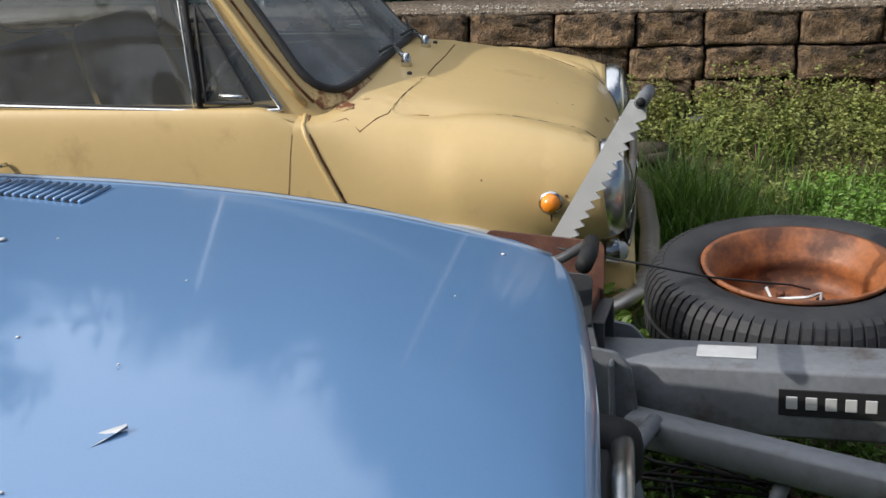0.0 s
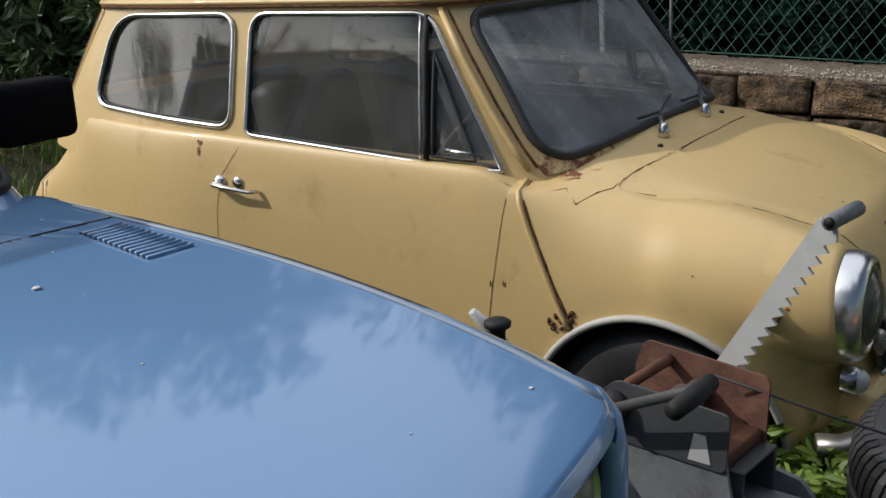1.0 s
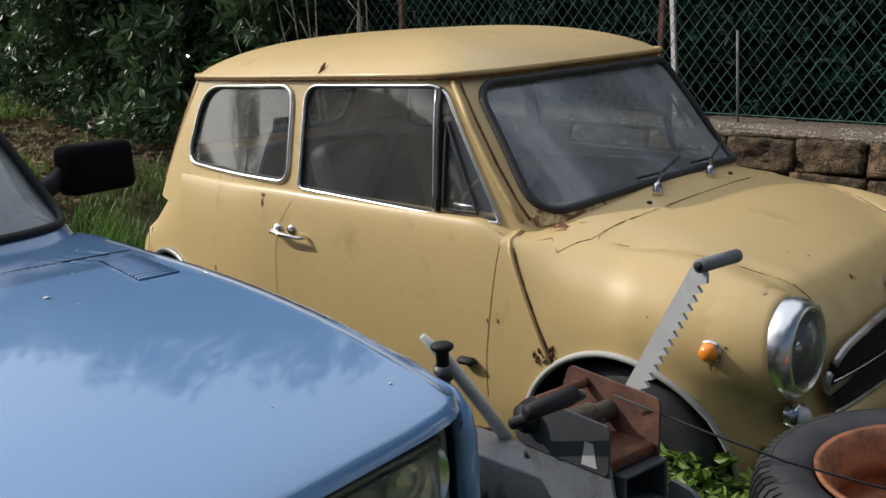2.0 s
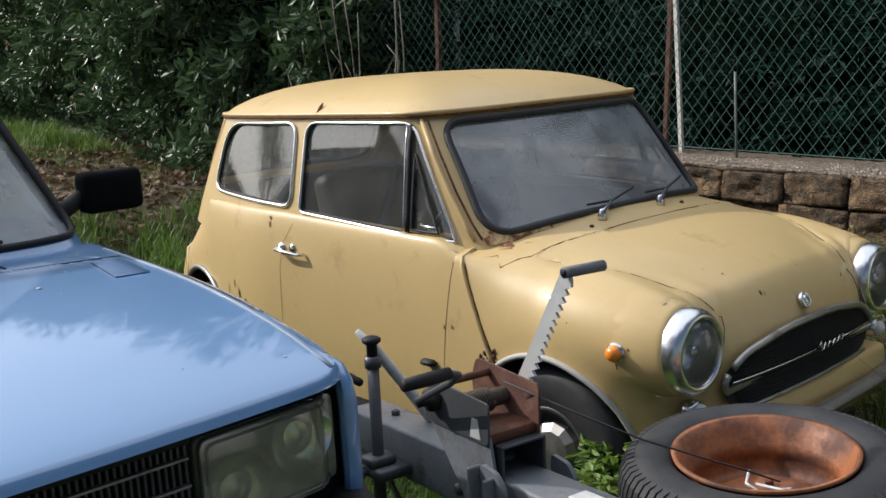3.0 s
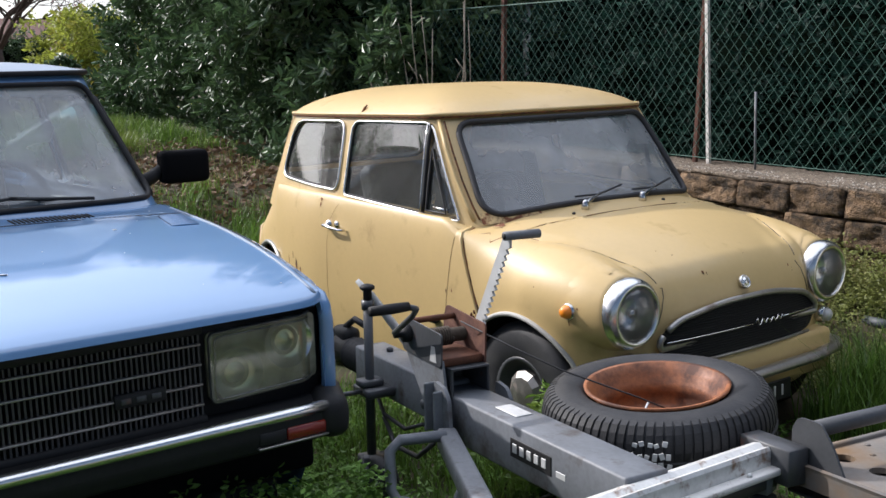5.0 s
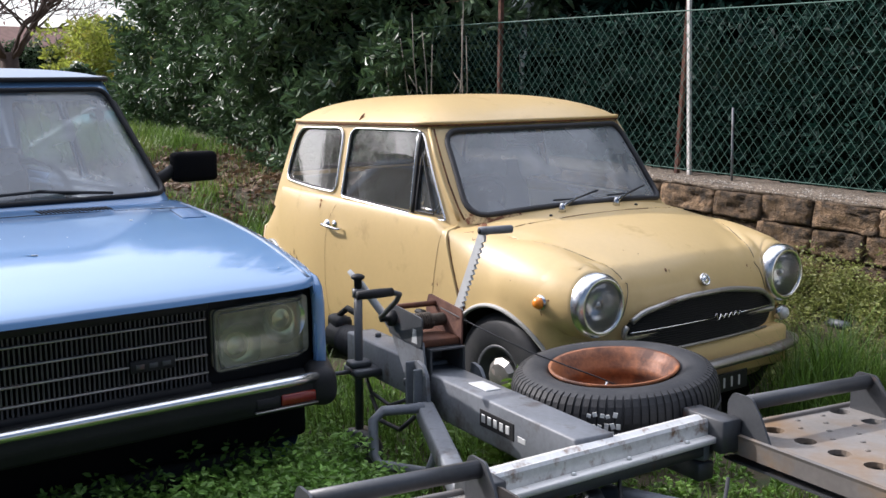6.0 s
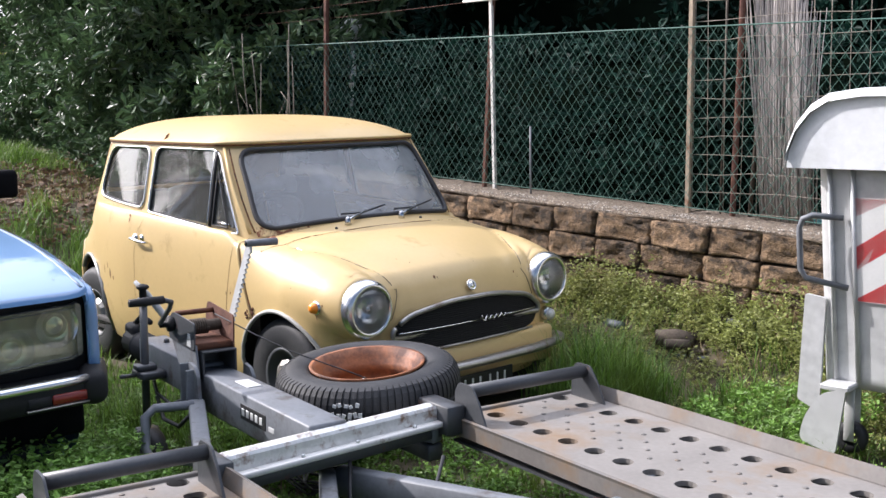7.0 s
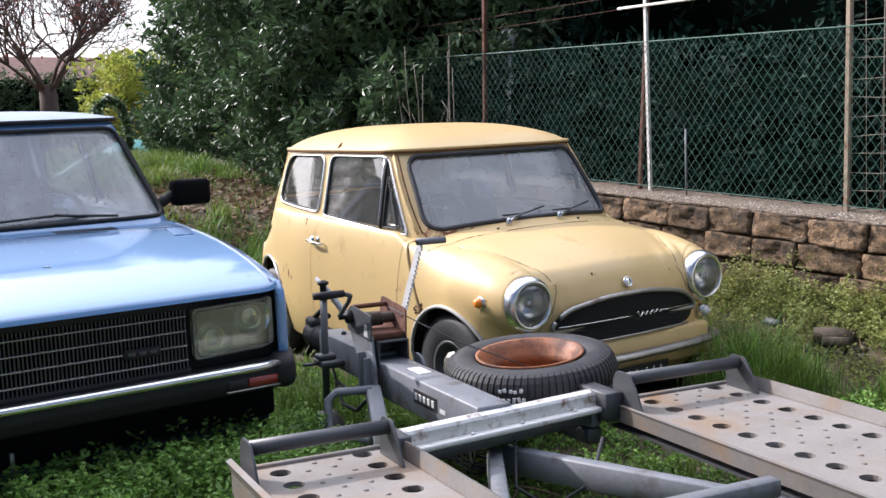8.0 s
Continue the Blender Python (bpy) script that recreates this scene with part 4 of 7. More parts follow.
        part("quarter_light_catch", join(tube([cab.side(-0.565, 0.915, s, -0.02), cab.side(-0.560, 0.95, s, -0.02)], 0.006, 8), tube([cab.side(-0.548, 0.902, s, -0.012), cab.side(-0.470, 0.893, s, -0.012)], 0.007, 8)), "bright", win)
        win2 = part("quarter_window", pane(dense(w_rear, 0.03), lambda u, v: cab.side(u, v, s, -0.008)), "sidepane", car, shadow=False)
        part("window_trim", tube([cab.side(x, z, s, 0.003) for x, z in dense(w_rear, 0.02)], 0.0075, 6, closed=True), "bright", win2, "bright metal window trim")
        part("window_seal", tube([cab.side(x, z, s, -0.004) for x, z in dense([((x + 1.53) * 0.97 - 1.53, (z - 1.09) * 0.945 + 1.09) for x, z in w_rear], 0.03)], 0.003, 5, closed=True), "rubber", win2)
    ws = part("windscreen", pane(dense(w_front, 0.03), lambda u, v: cab.end(u, v, 1, -0.008)), "screen", car, shadow=False)
    part("windscreen_seal", tube([cab.end(y, z, 1, 0.002) for y, z in dense(w_front, 0.02)], 0.0125, 8, closed=True), "rubber", ws, "black rubber windscreen seal")
    strip = [[cab.end(y, 0.905 - 0.020 * k - 0.05 * abs(y) ** 2, 1, 0.0035 + 0.001 * k) for y in np.linspace(-0.585, -0.36, 14)] for k in range(3)]
    part("rust_patch", (sum(strip, []), [(j * 14 + i, j * 14 + i + 1, (j + 1) * 14 + i + 1, (j + 1) * 14 + i) for j in range(2) for i in range(13)]), "rustypaint", body, "rust below the windscreen")
    for s in (-1, 1):
        part("pillar_seam", tube([cab.side(x, z, s, 0.006) for x, z in ((-0.596, 1.238), (-0.525, 1.125), (-0.448, 1.01), (-0.378, 0.912), (-0.340, 0.865))], 0.008, 6), "yellow", car)
        part("pillar_gap", tube([cab.side(x + 0.015, z, s, 0.0) for x, z in ((-0.596, 1.232), (-0.525, 1.125), (-0.448, 1.01), (-0.378, 0.912), (-0.340, 0.865))], 0.004, 5), "rustline", car)
    bw = part("rear_window", pane(dense(w_back, 0.04), lambda u, v: cab.end(u, v, -1, -0.008)), "sidepane", car, shadow=False)
    part("rear_window_seal", tube([cab.end(y, z, -1, 0.002) for y, z in dense(w_back, 0.03)], 0.014, 6, closed=True), "rubber", bw)
    # wipers
    for y in (-0.193, 0.128):
        bx = -0.160
        base = top(bx, y, 0.012)
        tip = cab.end(y + 0.30, 0.945, 1, 0.02)
        mid = cab.end(y + 0.14, 0.922, 1, 0.03)
        w = part("wiper", tube([base, (base[0] - 0.01, base[1] + 0.02, base[2] + 0.012), mid], [0.008, 0.008, 0.005], 8), "bright", car, "chrome wiper arm with black blade")
        part("wiper_blade", tube([cab.end(y + 0.02, 0.922, 1, 0.019), mid, tip], 0.0045, 6), "rubber", w)
        part("wiper_spindle", lathe([(0.016, -0.012), (0.014, 0.004), (0.010, 0.022), (0.004, 0.026)], 14, Matrix.Translation(base)), "chrome", w)
    for x, y in ((-0.137, -0.277), (-0.150, 0.24)):
        part("washer_jet", lathe([(0.008, -0.006), (0.007, 0.004), (0.003, 0.006)], 10, Matrix.Translation(top(x, y, 0.002))), "rubber", car)
    # front lamps
    for s in (-1, 1):
        place = lambda x, z: Matrix.Translation((x, s * 0.537, z)) @ Matrix.Rotation(radians(90), 4, "Y")
        # ring of the wing that carries the lamp rim
        rows, k = [], 48
        for x, less in ((0.394, 0.008), (0.391, 0.0), (0.375, -0.001), (0.34, -0.001), (0.30, -0.0005), (0.26, 0.0005), (0.21, 0.003), (0.15, 0.008), (0.08, 0.02)):
            r, o, c = [float(v) for v in swell(np.array(min(x, 0.39)))]
            rows += [(x - 0.015 * math.sin(q) * float(step01(0.25, 0.39, x)), s * (o - r + (r - less) * math.cos(q)), c - r + (r - less) * math.sin(q)) for q in np.linspace(0, 2 * math.pi, k, endpoint=False)]
        part("lamp_housing", (rows, rings(9, k)), "yellow", car)
        lamp = part("headlight", lathe([(0.086, 0.0), (0.07, -0.035), (0.035, -0.06), (0.008, -0.066)], 32, place(0.420, 0.607)), "reflector", car, "round headlight with chrome rim")
        part("headlight_rim", lathe([(0.121, -0.022), (0.1225, -0.004), (0.118, 0.016), (0.106, 0.032), (0.096, 0.034), (0.089, 0.024), (0.086, 0.008)], 48, place(0.404, 0.607)), "bright", lamp, "bright chrome rim")
        part("headlight_lens", lathe([(0.089, 0.0), (0.078, 0.014), (0.055, 0.025), (0.028, 0.031), (0.006, 0.033)], 40, place(0.427, 0.607)), "lens", lamp, shadow=False)
        part("bulb_shield", lathe([(0.018, 0.0), (0.018, 0.02), (0.004, 0.026)], 14, place(0.394, 0.607)), "chrome", lamp)
        ind = right(0.262, 0.617) if s < 0 else left(0.262, 0.617)
        mi = Matrix.Translation(ind) @ Matrix.Rotation(radians(-90 * s), 4, "X")
        tl = part("side_indicator", lathe([(0.024, 0.004), (0.023, 0.014), (0.016, 0.027), (0.005, 0.031)], 24, mi), "orange", car, "orange side indicator lamp")
        part("indicator_base", lathe([(0.029, -0.006), (0.029, 0.004), (0.025, 0.007)], 24, mi), "chrome", tl)
        fi = part("front_indicator", lathe([(0.026, 0.0), (0.024, 0.012), (0.016, 0.020), (0.004, 0.023)], 24, place(0.420, 0.437)), "galv", car, "small clear front indicator lamp")
        part("indicator_base", lathe([(0.034, -0.03), (0.033, 0.0), (0.026, 0.004)], 24, place(0.418, 0.437)), "chrome", fi)
    # grille
    g_out = rounded([(-0.445, 0.498), (-0.40, 0.420), (-0.30, 0.400), (0.30, 0.400), (0.40, 0.420), (0.445, 0.498), (0.36, 0.560), (0.14, 0.596), (-0.14, 0.596), (-0.36, 0.560)], [0.03, 0.03, 0.03, 0.03, 0.03, 0.03, 0.05, 0.08, 0.08, 0.05], 5)
    front_x = lambda y: 0.452 - 0.16 * abs(y) ** 2.2
    g = part("grille", pane(dense(g_out, 0.03), lambda u, v: (front_x(u) + 0.006, u, v)), "black", car, "black mesh grille with chrome surround")
    part("grille_surround_upper", tube([(front_x(y) + 0.012, y, z) for y, z in dense(g_out, 0.02) if z > 0.47], 0.0115, 8), "oldchrome", g, "aged chrome moustache")
    part("grille_surround_lower", tube([(front_x(y) + 0.010, y, 0.402) for y in np.linspace(-0.39, 0.39, 20)], 0.006, 8), "oldchrome", g)
    for z in np.arange(0.418, 0.598, 0.009):
        w = np.interp(z, [0.405, 0.50, 0.575, 0.6], [0.36, 0.42, 0.31, 0.10])
        part("slat", tube([(front_x(y) + 0.010, y, z) for y in np.linspace(-w, w, 9)], 0.0022, 4), "black", g)
    part("grille_bar", join(tube([(front_x(y) + 0.018, y, 0.492) for y in np.linspace(-0.41, 0.02, 10)], 0.0026, 6), tube([(front_x(y) + 0.018, y, 0.492) for y in np.linspace(0.20, 0.41, 6)], 0.0026, 6)), "bright", g)
    rnd = random.Random(8)
    part("grille_script", tube([(front_x(y) + 0.022, y, 0.494 + 0.014 * math.sin(i * 1.9) * (1.25 if i < 4 else 0.7)) for i, y in enumerate(np.linspace(0.03, 0.19, 18))], 0.0032, 5), "bright", g, "bright metal script emblem")
    part("bonnet_badge", join(lathe([(0.025, -0.004), (0.025, 0.006), (0.022, 0.009), (0.020, 0.006), (0.015, 0.006), (0.013, 0.010), (0.003, 0.011)], 28, Matrix.Translation((0.436, 0.012, 0.643)) @ Matrix.Rotation(radians(66), 4, "Y"))), "bright", bonnet, "round chrome bonnet badge")
    # bumper, valance, plate
    bump = [(0.36, -0.68), (0.41, -0.66), (0.46, -0.58), (0.497, -0.40), (0.508, 0.0), (0.497, 0.40), (0.46, 0.58), (0.41, 0.66), (0.36, 0.68)]
    bp = part("front_bumper", tube([(x, y * 0.93, 0.315) for x, y in dense(bump, 0.03, False)], 0.030, 12, flat=0.45), "oldchrome", car, "dull rusty chrome bumper")
    for v in bp.data.vertices:
        v.co.z = 0.318 + (v.co.z - 0.315) * 1.45
    part("valance", box(0.30, 0.46, -0.52, 0.52, 0.235, 0.40, 0.02, 2), "yellow", body)
    pl = part("number_plate", box(0.500, 0.510, -0.135, 0.195, 0.195, 0.272), "plate", car, "dark plate with pale unreadable marks", smooth=False)
    for i, y in enumerate((-0.10, -0.055, -0.01, 0.05, 0.095, 0.14)):
        part("plate_mark", box(0.509, 0.5125, y - 0.006, y + 0.006, 0.213, 0.254, 0.002), "galv", pl, smooth=False)
    # wheels, steering, seats
    for ax in (0.0, -2.036):
        for s in (-1, 1):
            wheel(car, ax, s * (0.615 if ax == 0 else 0.52), 0.270, 0.262, 0.14, 0.135, s, "oldchrome", 0.088, "darkgrey", "dirty dark steel rim", sides=12)
    part("rear_bumper", tube([(-2.36, -0.68, 0.33), (-2.50, -0.60, 0.33), (-2.56, 0.0, 0.33), (-2.50, 0.60, 0.33), (-2.36, 0.68, 0.33)], 0.035, 8), "dullchrome", car)
    for s in (-1, 1):
        part("tail_lamp", box(-2.50, -2.44, s * 0.34 - 0.04, s * 0.34 + 0.04, 0.44, 0.58, 0.02, 2), "red", car)
    sw = part("steering_wheel", lathe([(0.185 + 0.012 * math.cos(t), 0.012 * math.sin(t)) for t in np.linspace(0, 2 * math.pi, 10)], 36, Matrix.Translation((-0.66, -0.30, 0.86)) @ Matrix.Rotation(radians(-52), 4, "Y")), "black", car, "thin dark steering wheel")
    part("steering_column", tube([(-0.66, -0.30, 0.86), (-0.36, -0.30, 0.62)], 0.022, 8), "black", sw)
    part("dashboard", join(box(-0.50, -0.38, -0.55, 0.55, 0.74, 0.83, 0.02, 2), box(-0.42, -0.30, -0.52, 0.52, 0.80, 0.87, 0.02, 2)), "dark", car)
    for y in (-0.30, 0.30):
        st = part("front_seat", box(-1.12, -0.68, y - 0.21, y + 0.21, 0.42, 0.56, 0.05, 3), "seat", car, "dark vinyl seat")
        part("backrest", moved(box(-0.06, 0.06, -0.21, 0.21, 0.0, 0.52, 0.045, 3), Matrix.Translation((-1.14, y, 0.52)) @ Matrix.Rotation(radians(-14), 4, "Y")), "seat", st)
    st = part("rear_seat", box(-1.90, -1.48, -0.52, 0.52, 0.42, 0.58, 0.05, 3), "seat", car)
    part("backrest", moved(box(-0.06, 0.06, -0.52, 0.52, 0.0, 0.42, 0.045, 3), Matrix.Translation((-1.90, 0, 0.55)) @ Matrix.Rotation(radians(-16), 4, "Y")), "seat", st)
    part("parcel_shelf", box(-2.10, -1.93, -0.42, 0.42, 0.85, 0.88, 0.01), "dark", car)
    part("floor_pan", box(-2.3, 0.3, -0.60, 0.60, 0.24, 0.27, 0.005), "dark", car)
    for s in (-1, 1):
        part("door_board", box(-1.3, -0.42, s * 0.60 - 0.012, s * 0.60 + 0.012, 0.35, 0.86, 0.008), "tan", car)
    part("bulkhead", box(-0.36, -0.33, -0.56, 0.56, 0.27, 0.82, 0.005), "dark", car)
    part("inner_mirror", moved(box(-0.008, 0.008, -0.09, 0.09, -0.025, 0.025, 0.006), Matrix.Translation((-0.60, 0.0, 1.17))), "black", car)
    part("sill_clip", box(-0.50, -0.44, -0.732, -0.70, 0.465, 0.485, 0.008), "black", car)
    return car


small_car()


# ---- blue saloon ----
def saloon():
    YC = -2.455
    car = thing("saloon_car", "blue four-door saloon car with black grille, dusty and parked on grass", "car", pose(-0.025, YC + 0.005, -0.014))
    one = lambda x: 1 - 0.03 * step01(-2.8, -3.8, x)
    hood = lambda x: smooth_table(x, (-0.75, 1.022), (-0.5, 1.003), (-0.25, 0.982), (0.0, 0.951), (0.15, 0.925), (0.27, 0.897), (0.36, 0.872), (0.42, 0.850), (0.46, 0.835))

    def ztop(x, y):
        k = step01(-0.85, -0.66, x)
        f = hood(x) + 0.012 * (1 - (y / 0.8) ** 2) - 0.012 * step01(0.775, 0.80, np.abs(y))
        return (1 - k) * 1.0 + k * f

    drop = lambda x, y: 0.05 + 0.16 * step01(-3.2, -3.7, x) + 0 * y
    r0 = lambda x, y: 0.963 + 0.027 * step01(0.2, 0.40, x) + 0 * y
    lower = [(0.0, 0.985, 0.93), (0.12, 0.992, 0.965), (0.35, 0.997, 0.99), (0.6, 1.0, 1.0), (0.85, 1.0, 0.995), (1.0, 1.0, 0.985)]
    V, F = shell(-1.65, 2.10, 0.828, 24.0, 460, 0.22, lower, ztop, drop, r0, 0.2, one, 7, 40)
    bow = lambda x, y: x - 0.06 * (y / 0.8) ** 2 * step01(-0.3, 0.4, x)
    V[:, 0] = bow(V[:, 0], V[:, 1])
    top = on_top(V[V[:, 2] > 0.75])
    for ax in (-0.42, -2.91):
        C = np.array([V[list(f)].mean(0) for f in F])
        mask = (np.hypot(C[:, 0] - ax, C[:, 2] - 0.29) < 0.335) & (np.abs(C[:, 1]) > 0.5)

        def snap(p, ax=ax):
            d = Vector((p[0] - ax, p[2] - 0.29)).normalized() * 0.335
            return (ax + d[0], p[1], 0.29 + d[1] if p[2] > 0.23 else p[2])
        V, _, F = split(V, F, mask, snap)
    C = np.array([V[list(f)].mean(0) for f in F])
    mask = (C[:, 0] < -0.72) & (C[:, 0] > -3.1) & (np.abs(C[:, 1]) < 0.72) & (C[:, 2] > 0.8)
    V, _, F = split(V, F, mask, lambda p: p)
    # front end cut back behind the grille panel
    C = np.array([V[list(f)].mean(0) for f in F])
    mask = ((C[:, 0] > 0.30) & (C[:, 2] > 0.50) & (C[:, 2] < 0.829) & (np.abs(C[:, 1]) < 0.772)) | ((C[:, 0] > 0.18) & (C[:, 2] < 0.52))
    V, _, F = split(V, F, mask, lambda p: p)
    lidline = [(-0.50, -0.775), (0.48, -0.775), (0.48, 0.775), (-0.50, 0.775)]
    C = np.array([V[list(f)].mean(0) for f in F])
    mask = inside(C[:, :2], lidline) & (C[:, 2] > 0.80)
    near = near_outline(lidline)
    V, FB, F = split(V, F, mask, lambda p: (*near(p[0], p[1]), p[2]) if p[2] > 0.86 else p)
    body = part("body", used(V, F), "blue", car)
    bonnet = part("bonnet", used(V, FB), "blue", car, "glossy light blue bonnet with dust")
    gap = [top(x, -0.775, 0.0) for x in np.linspace(0.36, -0.49, 30)] + [top(-0.49 - 0.03 * (1 - (y / 0.775) ** 2), y, 0.0) for y in np.linspace(-0.74, 0.74, 20)] + [top(x, 0.775, 0.0) for x in np.linspace(-0.49, 0.36, 30)]
    part("bonnet_gap", tube(gap, 0.002, 5), "dark", bonnet, "dark panel gap")
    for s in (-1, 1):
        part("bonnet_edge", tube([top(x, s * 0.760, 0.001) for x in np.linspace(-0.59, 0.36, 30)], 0.006, 6, flat=0.5), "blue_faded", bonnet)
    # slanted air vent of many slots near each rear corner
    for s in (-1, 1):
        for i in range(13):
            k = i / 12
            a, b = (-0.455 + 0.162 * k, s * (0.660 - 0.024 * k)), (-0.453 + 0.163 * k, s * (0.733 - 0.010 * k))
            part("vent_slot", tube([top(*a, 0.0008), top(*b, 0.0008)], 0.0042, 5, flat=0.4), "black", bonnet)
            part("vent_fin", tube([top(a[0] + 0.0065, a[1], 0.002), top(b[0] + 0.0065, b[1], 0.002)], 0.0036, 6), "blue", bonnet)
    rnd = random.Random(11)
    spots = []
    for k in range(26):
        x, y, r = rnd.uniform(-0.6, 0.3), rnd.uniform(-0.7, 0.7), rnd.uniform(0.0015, 0.004)
        spots.append(lathe([(r, 0), (r * 0.5, 0.001), (0.0005, 0.0012)], 6, Matrix.Translation(top(x, y, 0.0005))))
    spots.append(lathe([(0.007, 0), (0.004, 0.002), (0.001, 0.0025)], 8, Matrix.Translation(top(-0.303, 0.462, 0.0006))))
    tagged(part("chips", join(*spots), "paper", bonnet, "pale chips in the paint"), kind="stuff")
    # cowl with louvres behind the bonnet
    part("cowl", box(-0.80, -0.70, -0.76, 0.76, 0.985, 1.012, 0.01, 2), "blue", body)
    for i in range(18):
        y = 0.235 + i * 0.0142
        part("louvre", tube([top(-0.600, y, 0.0015), top(-0.535, y + 0.004, 0.0015)], 0.0045, 5, flat=0.4), "black", body)
    # front
    fr = part("front_panel", box(0.24, 0.335, -0.78, 0.78, 0.52, 0.835, 0.006), "black", car, "black grille panel")
    for i in range(4):
        z = 0.615 + i * 0.052
        part("grille_bar", box(0.365, 0.382, -0.415, 0.415, z, z + 0.006, 0.0015), "oldchrome", fr, "dull metal grille bar")
    slats = []
    for i in range(62):
        y = -0.41 + i * 0.01345
        slats.append(box(0.335, 0.372, y, y + 0.0052, 0.588, 0.80, 0.0))
    part("grille_slats", join(*slats), "slat", fr, smooth=False)
    part("grille_frame", join(box(0.335, 0.378, -0.425, 0.425, 0.798, 0.824, 0.004), box(0.335, 0.378, -0.425, 0.425, 0.562, 0.588, 0.004)), "black", fr)
    part("badge", box(0.372, 0.388, 0.185, 0.315, 0.652, 0.686, 0.003), "black", fr, "small dark grille badge")
    for k in range(3):
        part("badge_mark", box(0.387, 0.390, 0.20 + 0.038 * k, 0.225 + 0.038 * k, 0.662, 0.676, 0.001), "darkgrey", fr)
    for s in (-1, 1):
        y0, y1 = sorted((s * 0.443, s * 0.762))
        o = rounded([(y0, 0.612), (y1, 0.622), (y1, 0.799), (y0, 0.792)], 0.018, 4)
        hl = part("headlight", prism(o, 0.325, 0.345, "x"), "amberlens", car, "rectangular headlight with clouded glass", smooth=False)
        part("headlight_glass", pane(dense(o, 0.02), lambda u, v: (0.376 - 0.05 * step01(0.70, 0.775, abs(u)) - 0.10 * (v - 0.70) ** 2, u, v)), "lampglass", hl, "clouded greenish headlight glass")
        part("headlight_edge", tube([(0.368 - 0.05 * float(step01(0.70, 0.775, abs(u))), u, v) for u, v in dense(o, 0.02)], 0.006, 6, closed=True), "darkgrey", hl)
        inner = [(0.60 * s + (u - 0.60 * s) * 0.94, 0.705 + (v - 0.705) * 0.90) for u, v in dense(o, 0.02)]
        part("headlight_rim", tube([(0.379 - 0.05 * float(step01(0.70, 0.775, abs(u))), u, v) for u, v in inner], 0.0022, 5, closed=True), "lens", hl, "moulded edge of the lamp glass")
        for yy, zz in ((s * 0.52, 0.675), (s * 0.67, 0.735)):
            part("lamp_bowl", lathe([(0.072, 0.022), (0.058, 0.006), (0.035, -0.002), (0.020, 0.003), (0.004, 0.010)], 24, Matrix.Translation((0.345, yy, zz)) @ Matrix.Rotation(radians(90), 4, "Y")), "bright", hl)
        part("lamp_surround", box(0.24, 0.335, s * 0.774 - 0.006, s * 0.774 + 0.006, 0.56, 0.83, 0.004), "black", car)
        part("wing_edge", tube([(0.05, s * 0.790, 0.880), (0.18, s * 0.790, 0.864), (0.28, s * 0.790, 0.847), (0.335, s * 0.790, 0.834), (0.354, s * 0.790, 0.812), (0.362, s * 0.790, 0.775), (0.362, s * 0.790, 0.62), (0.352, s * 0.790, 0.455)], 0.020, 16), "blue", car)
    # bumper
    bumper = part("front_bumper", prism(rounded([(0.30, 0.478), (0.450, 0.478), (0.464, 0.52), (0.462, 0.568), (0.30, 0.572)], 0.012, 3), -0.74, 0.74, "y"), "black", car, "black bumper with chrome strip", smooth=False)
    part("bumper_strip", tube([(0.452, y, 0.566) for y in np.linspace(-0.742, 0.742, 12)], 0.020, 16, flat=0.85), "bright", bumper, "polished chrome bumper strip")
    for s in (-1, 1):
        part("bumper_end", moved(box(-0.14, 0.13, -0.048, 0.048, -0.066, 0.052, 0.04, 4), pose(0.36, s * 0.782, 0.540, 0, 0, -s * 24)), "black", bumper, "dark rubber bumper corner")
        ind = part("front_indicator", box(0.452, 0.470, *sorted((s * 0.60, s * 0.715)), 0.500, 0.534, 0.004), "red", bumper, "orange-red indicator lamp")
        part("indicator_clear", box(0.452, 0.468, *sorted((s * 0.52, s * 0.597)), 0.500, 0.534, 0.004), "black", bumper)
        part("indicator_edge", box(0.452, 0.472, *sorted((s * 0.515, s * 0.72)), 0.492, 0.498, 0.002), "oldchrome", bumper)
    # black instead of blue paint, for the shade under the bumper
    part("valance", box(0.08, 0.25, -0.80, 0.80, 0.32, 0.52, 0.02, 2), "jet", body)
    part("tow_hook", box(0.33, 0.345, -0.20, -0.185, 0.33, 0.40, 0.003), "dullchrome", body)
    part("underbody", box(-3.6, 0.2, -0.70, 0.70, 0.22, 0.30, 0.01), "dark", body)
    for ax in (-0.42, -2.91):
        for s in (-1, 1):
            wheel(car, ax, s * 0.70, 0.29, 0.285, 0.16, 0.175, s, "dullchrome", 0.08, "darkgrey")
            part("wheel_housing", lathe([(0.02, 0.0), (0.36, 0.0), (0.36, 0.26)], 28, Matrix.Translation((ax, s * 0.54, 0.29)) @ Matrix.Rotation(radians(-90 * s), 4, "X")), "dark", body)
    # cabin
    belt = lambda x: lerp_table(x, (-3.2, 1.0), (-0.9, 1.0), (-0.62, 1.02))
    cab = Cabin((-1.885, 1.245, 0.818, 10.0, 10.0), (-1.93, 0.90, 0.692, 12.0, 12.0), belt, lambda x: 1.484 - 0.012 * step01(-1.3, -1.04, x), lambda x: 1 - 0.0 * np.asarray(x, float))
    VG, FG = cab.mesh(360, 28)
    w_front = rounded([(-0.765, 1.045), (0.765, 1.045), (0.650, 1.440), (-0.650, 1.440)], [0.05, 0.05, 0.05, 0.05])
    w_back = rounded([(-0.68, 1.06), (0.68, 1.06), (0.58, 1.38), (-0.58, 1.38)], 0.06)
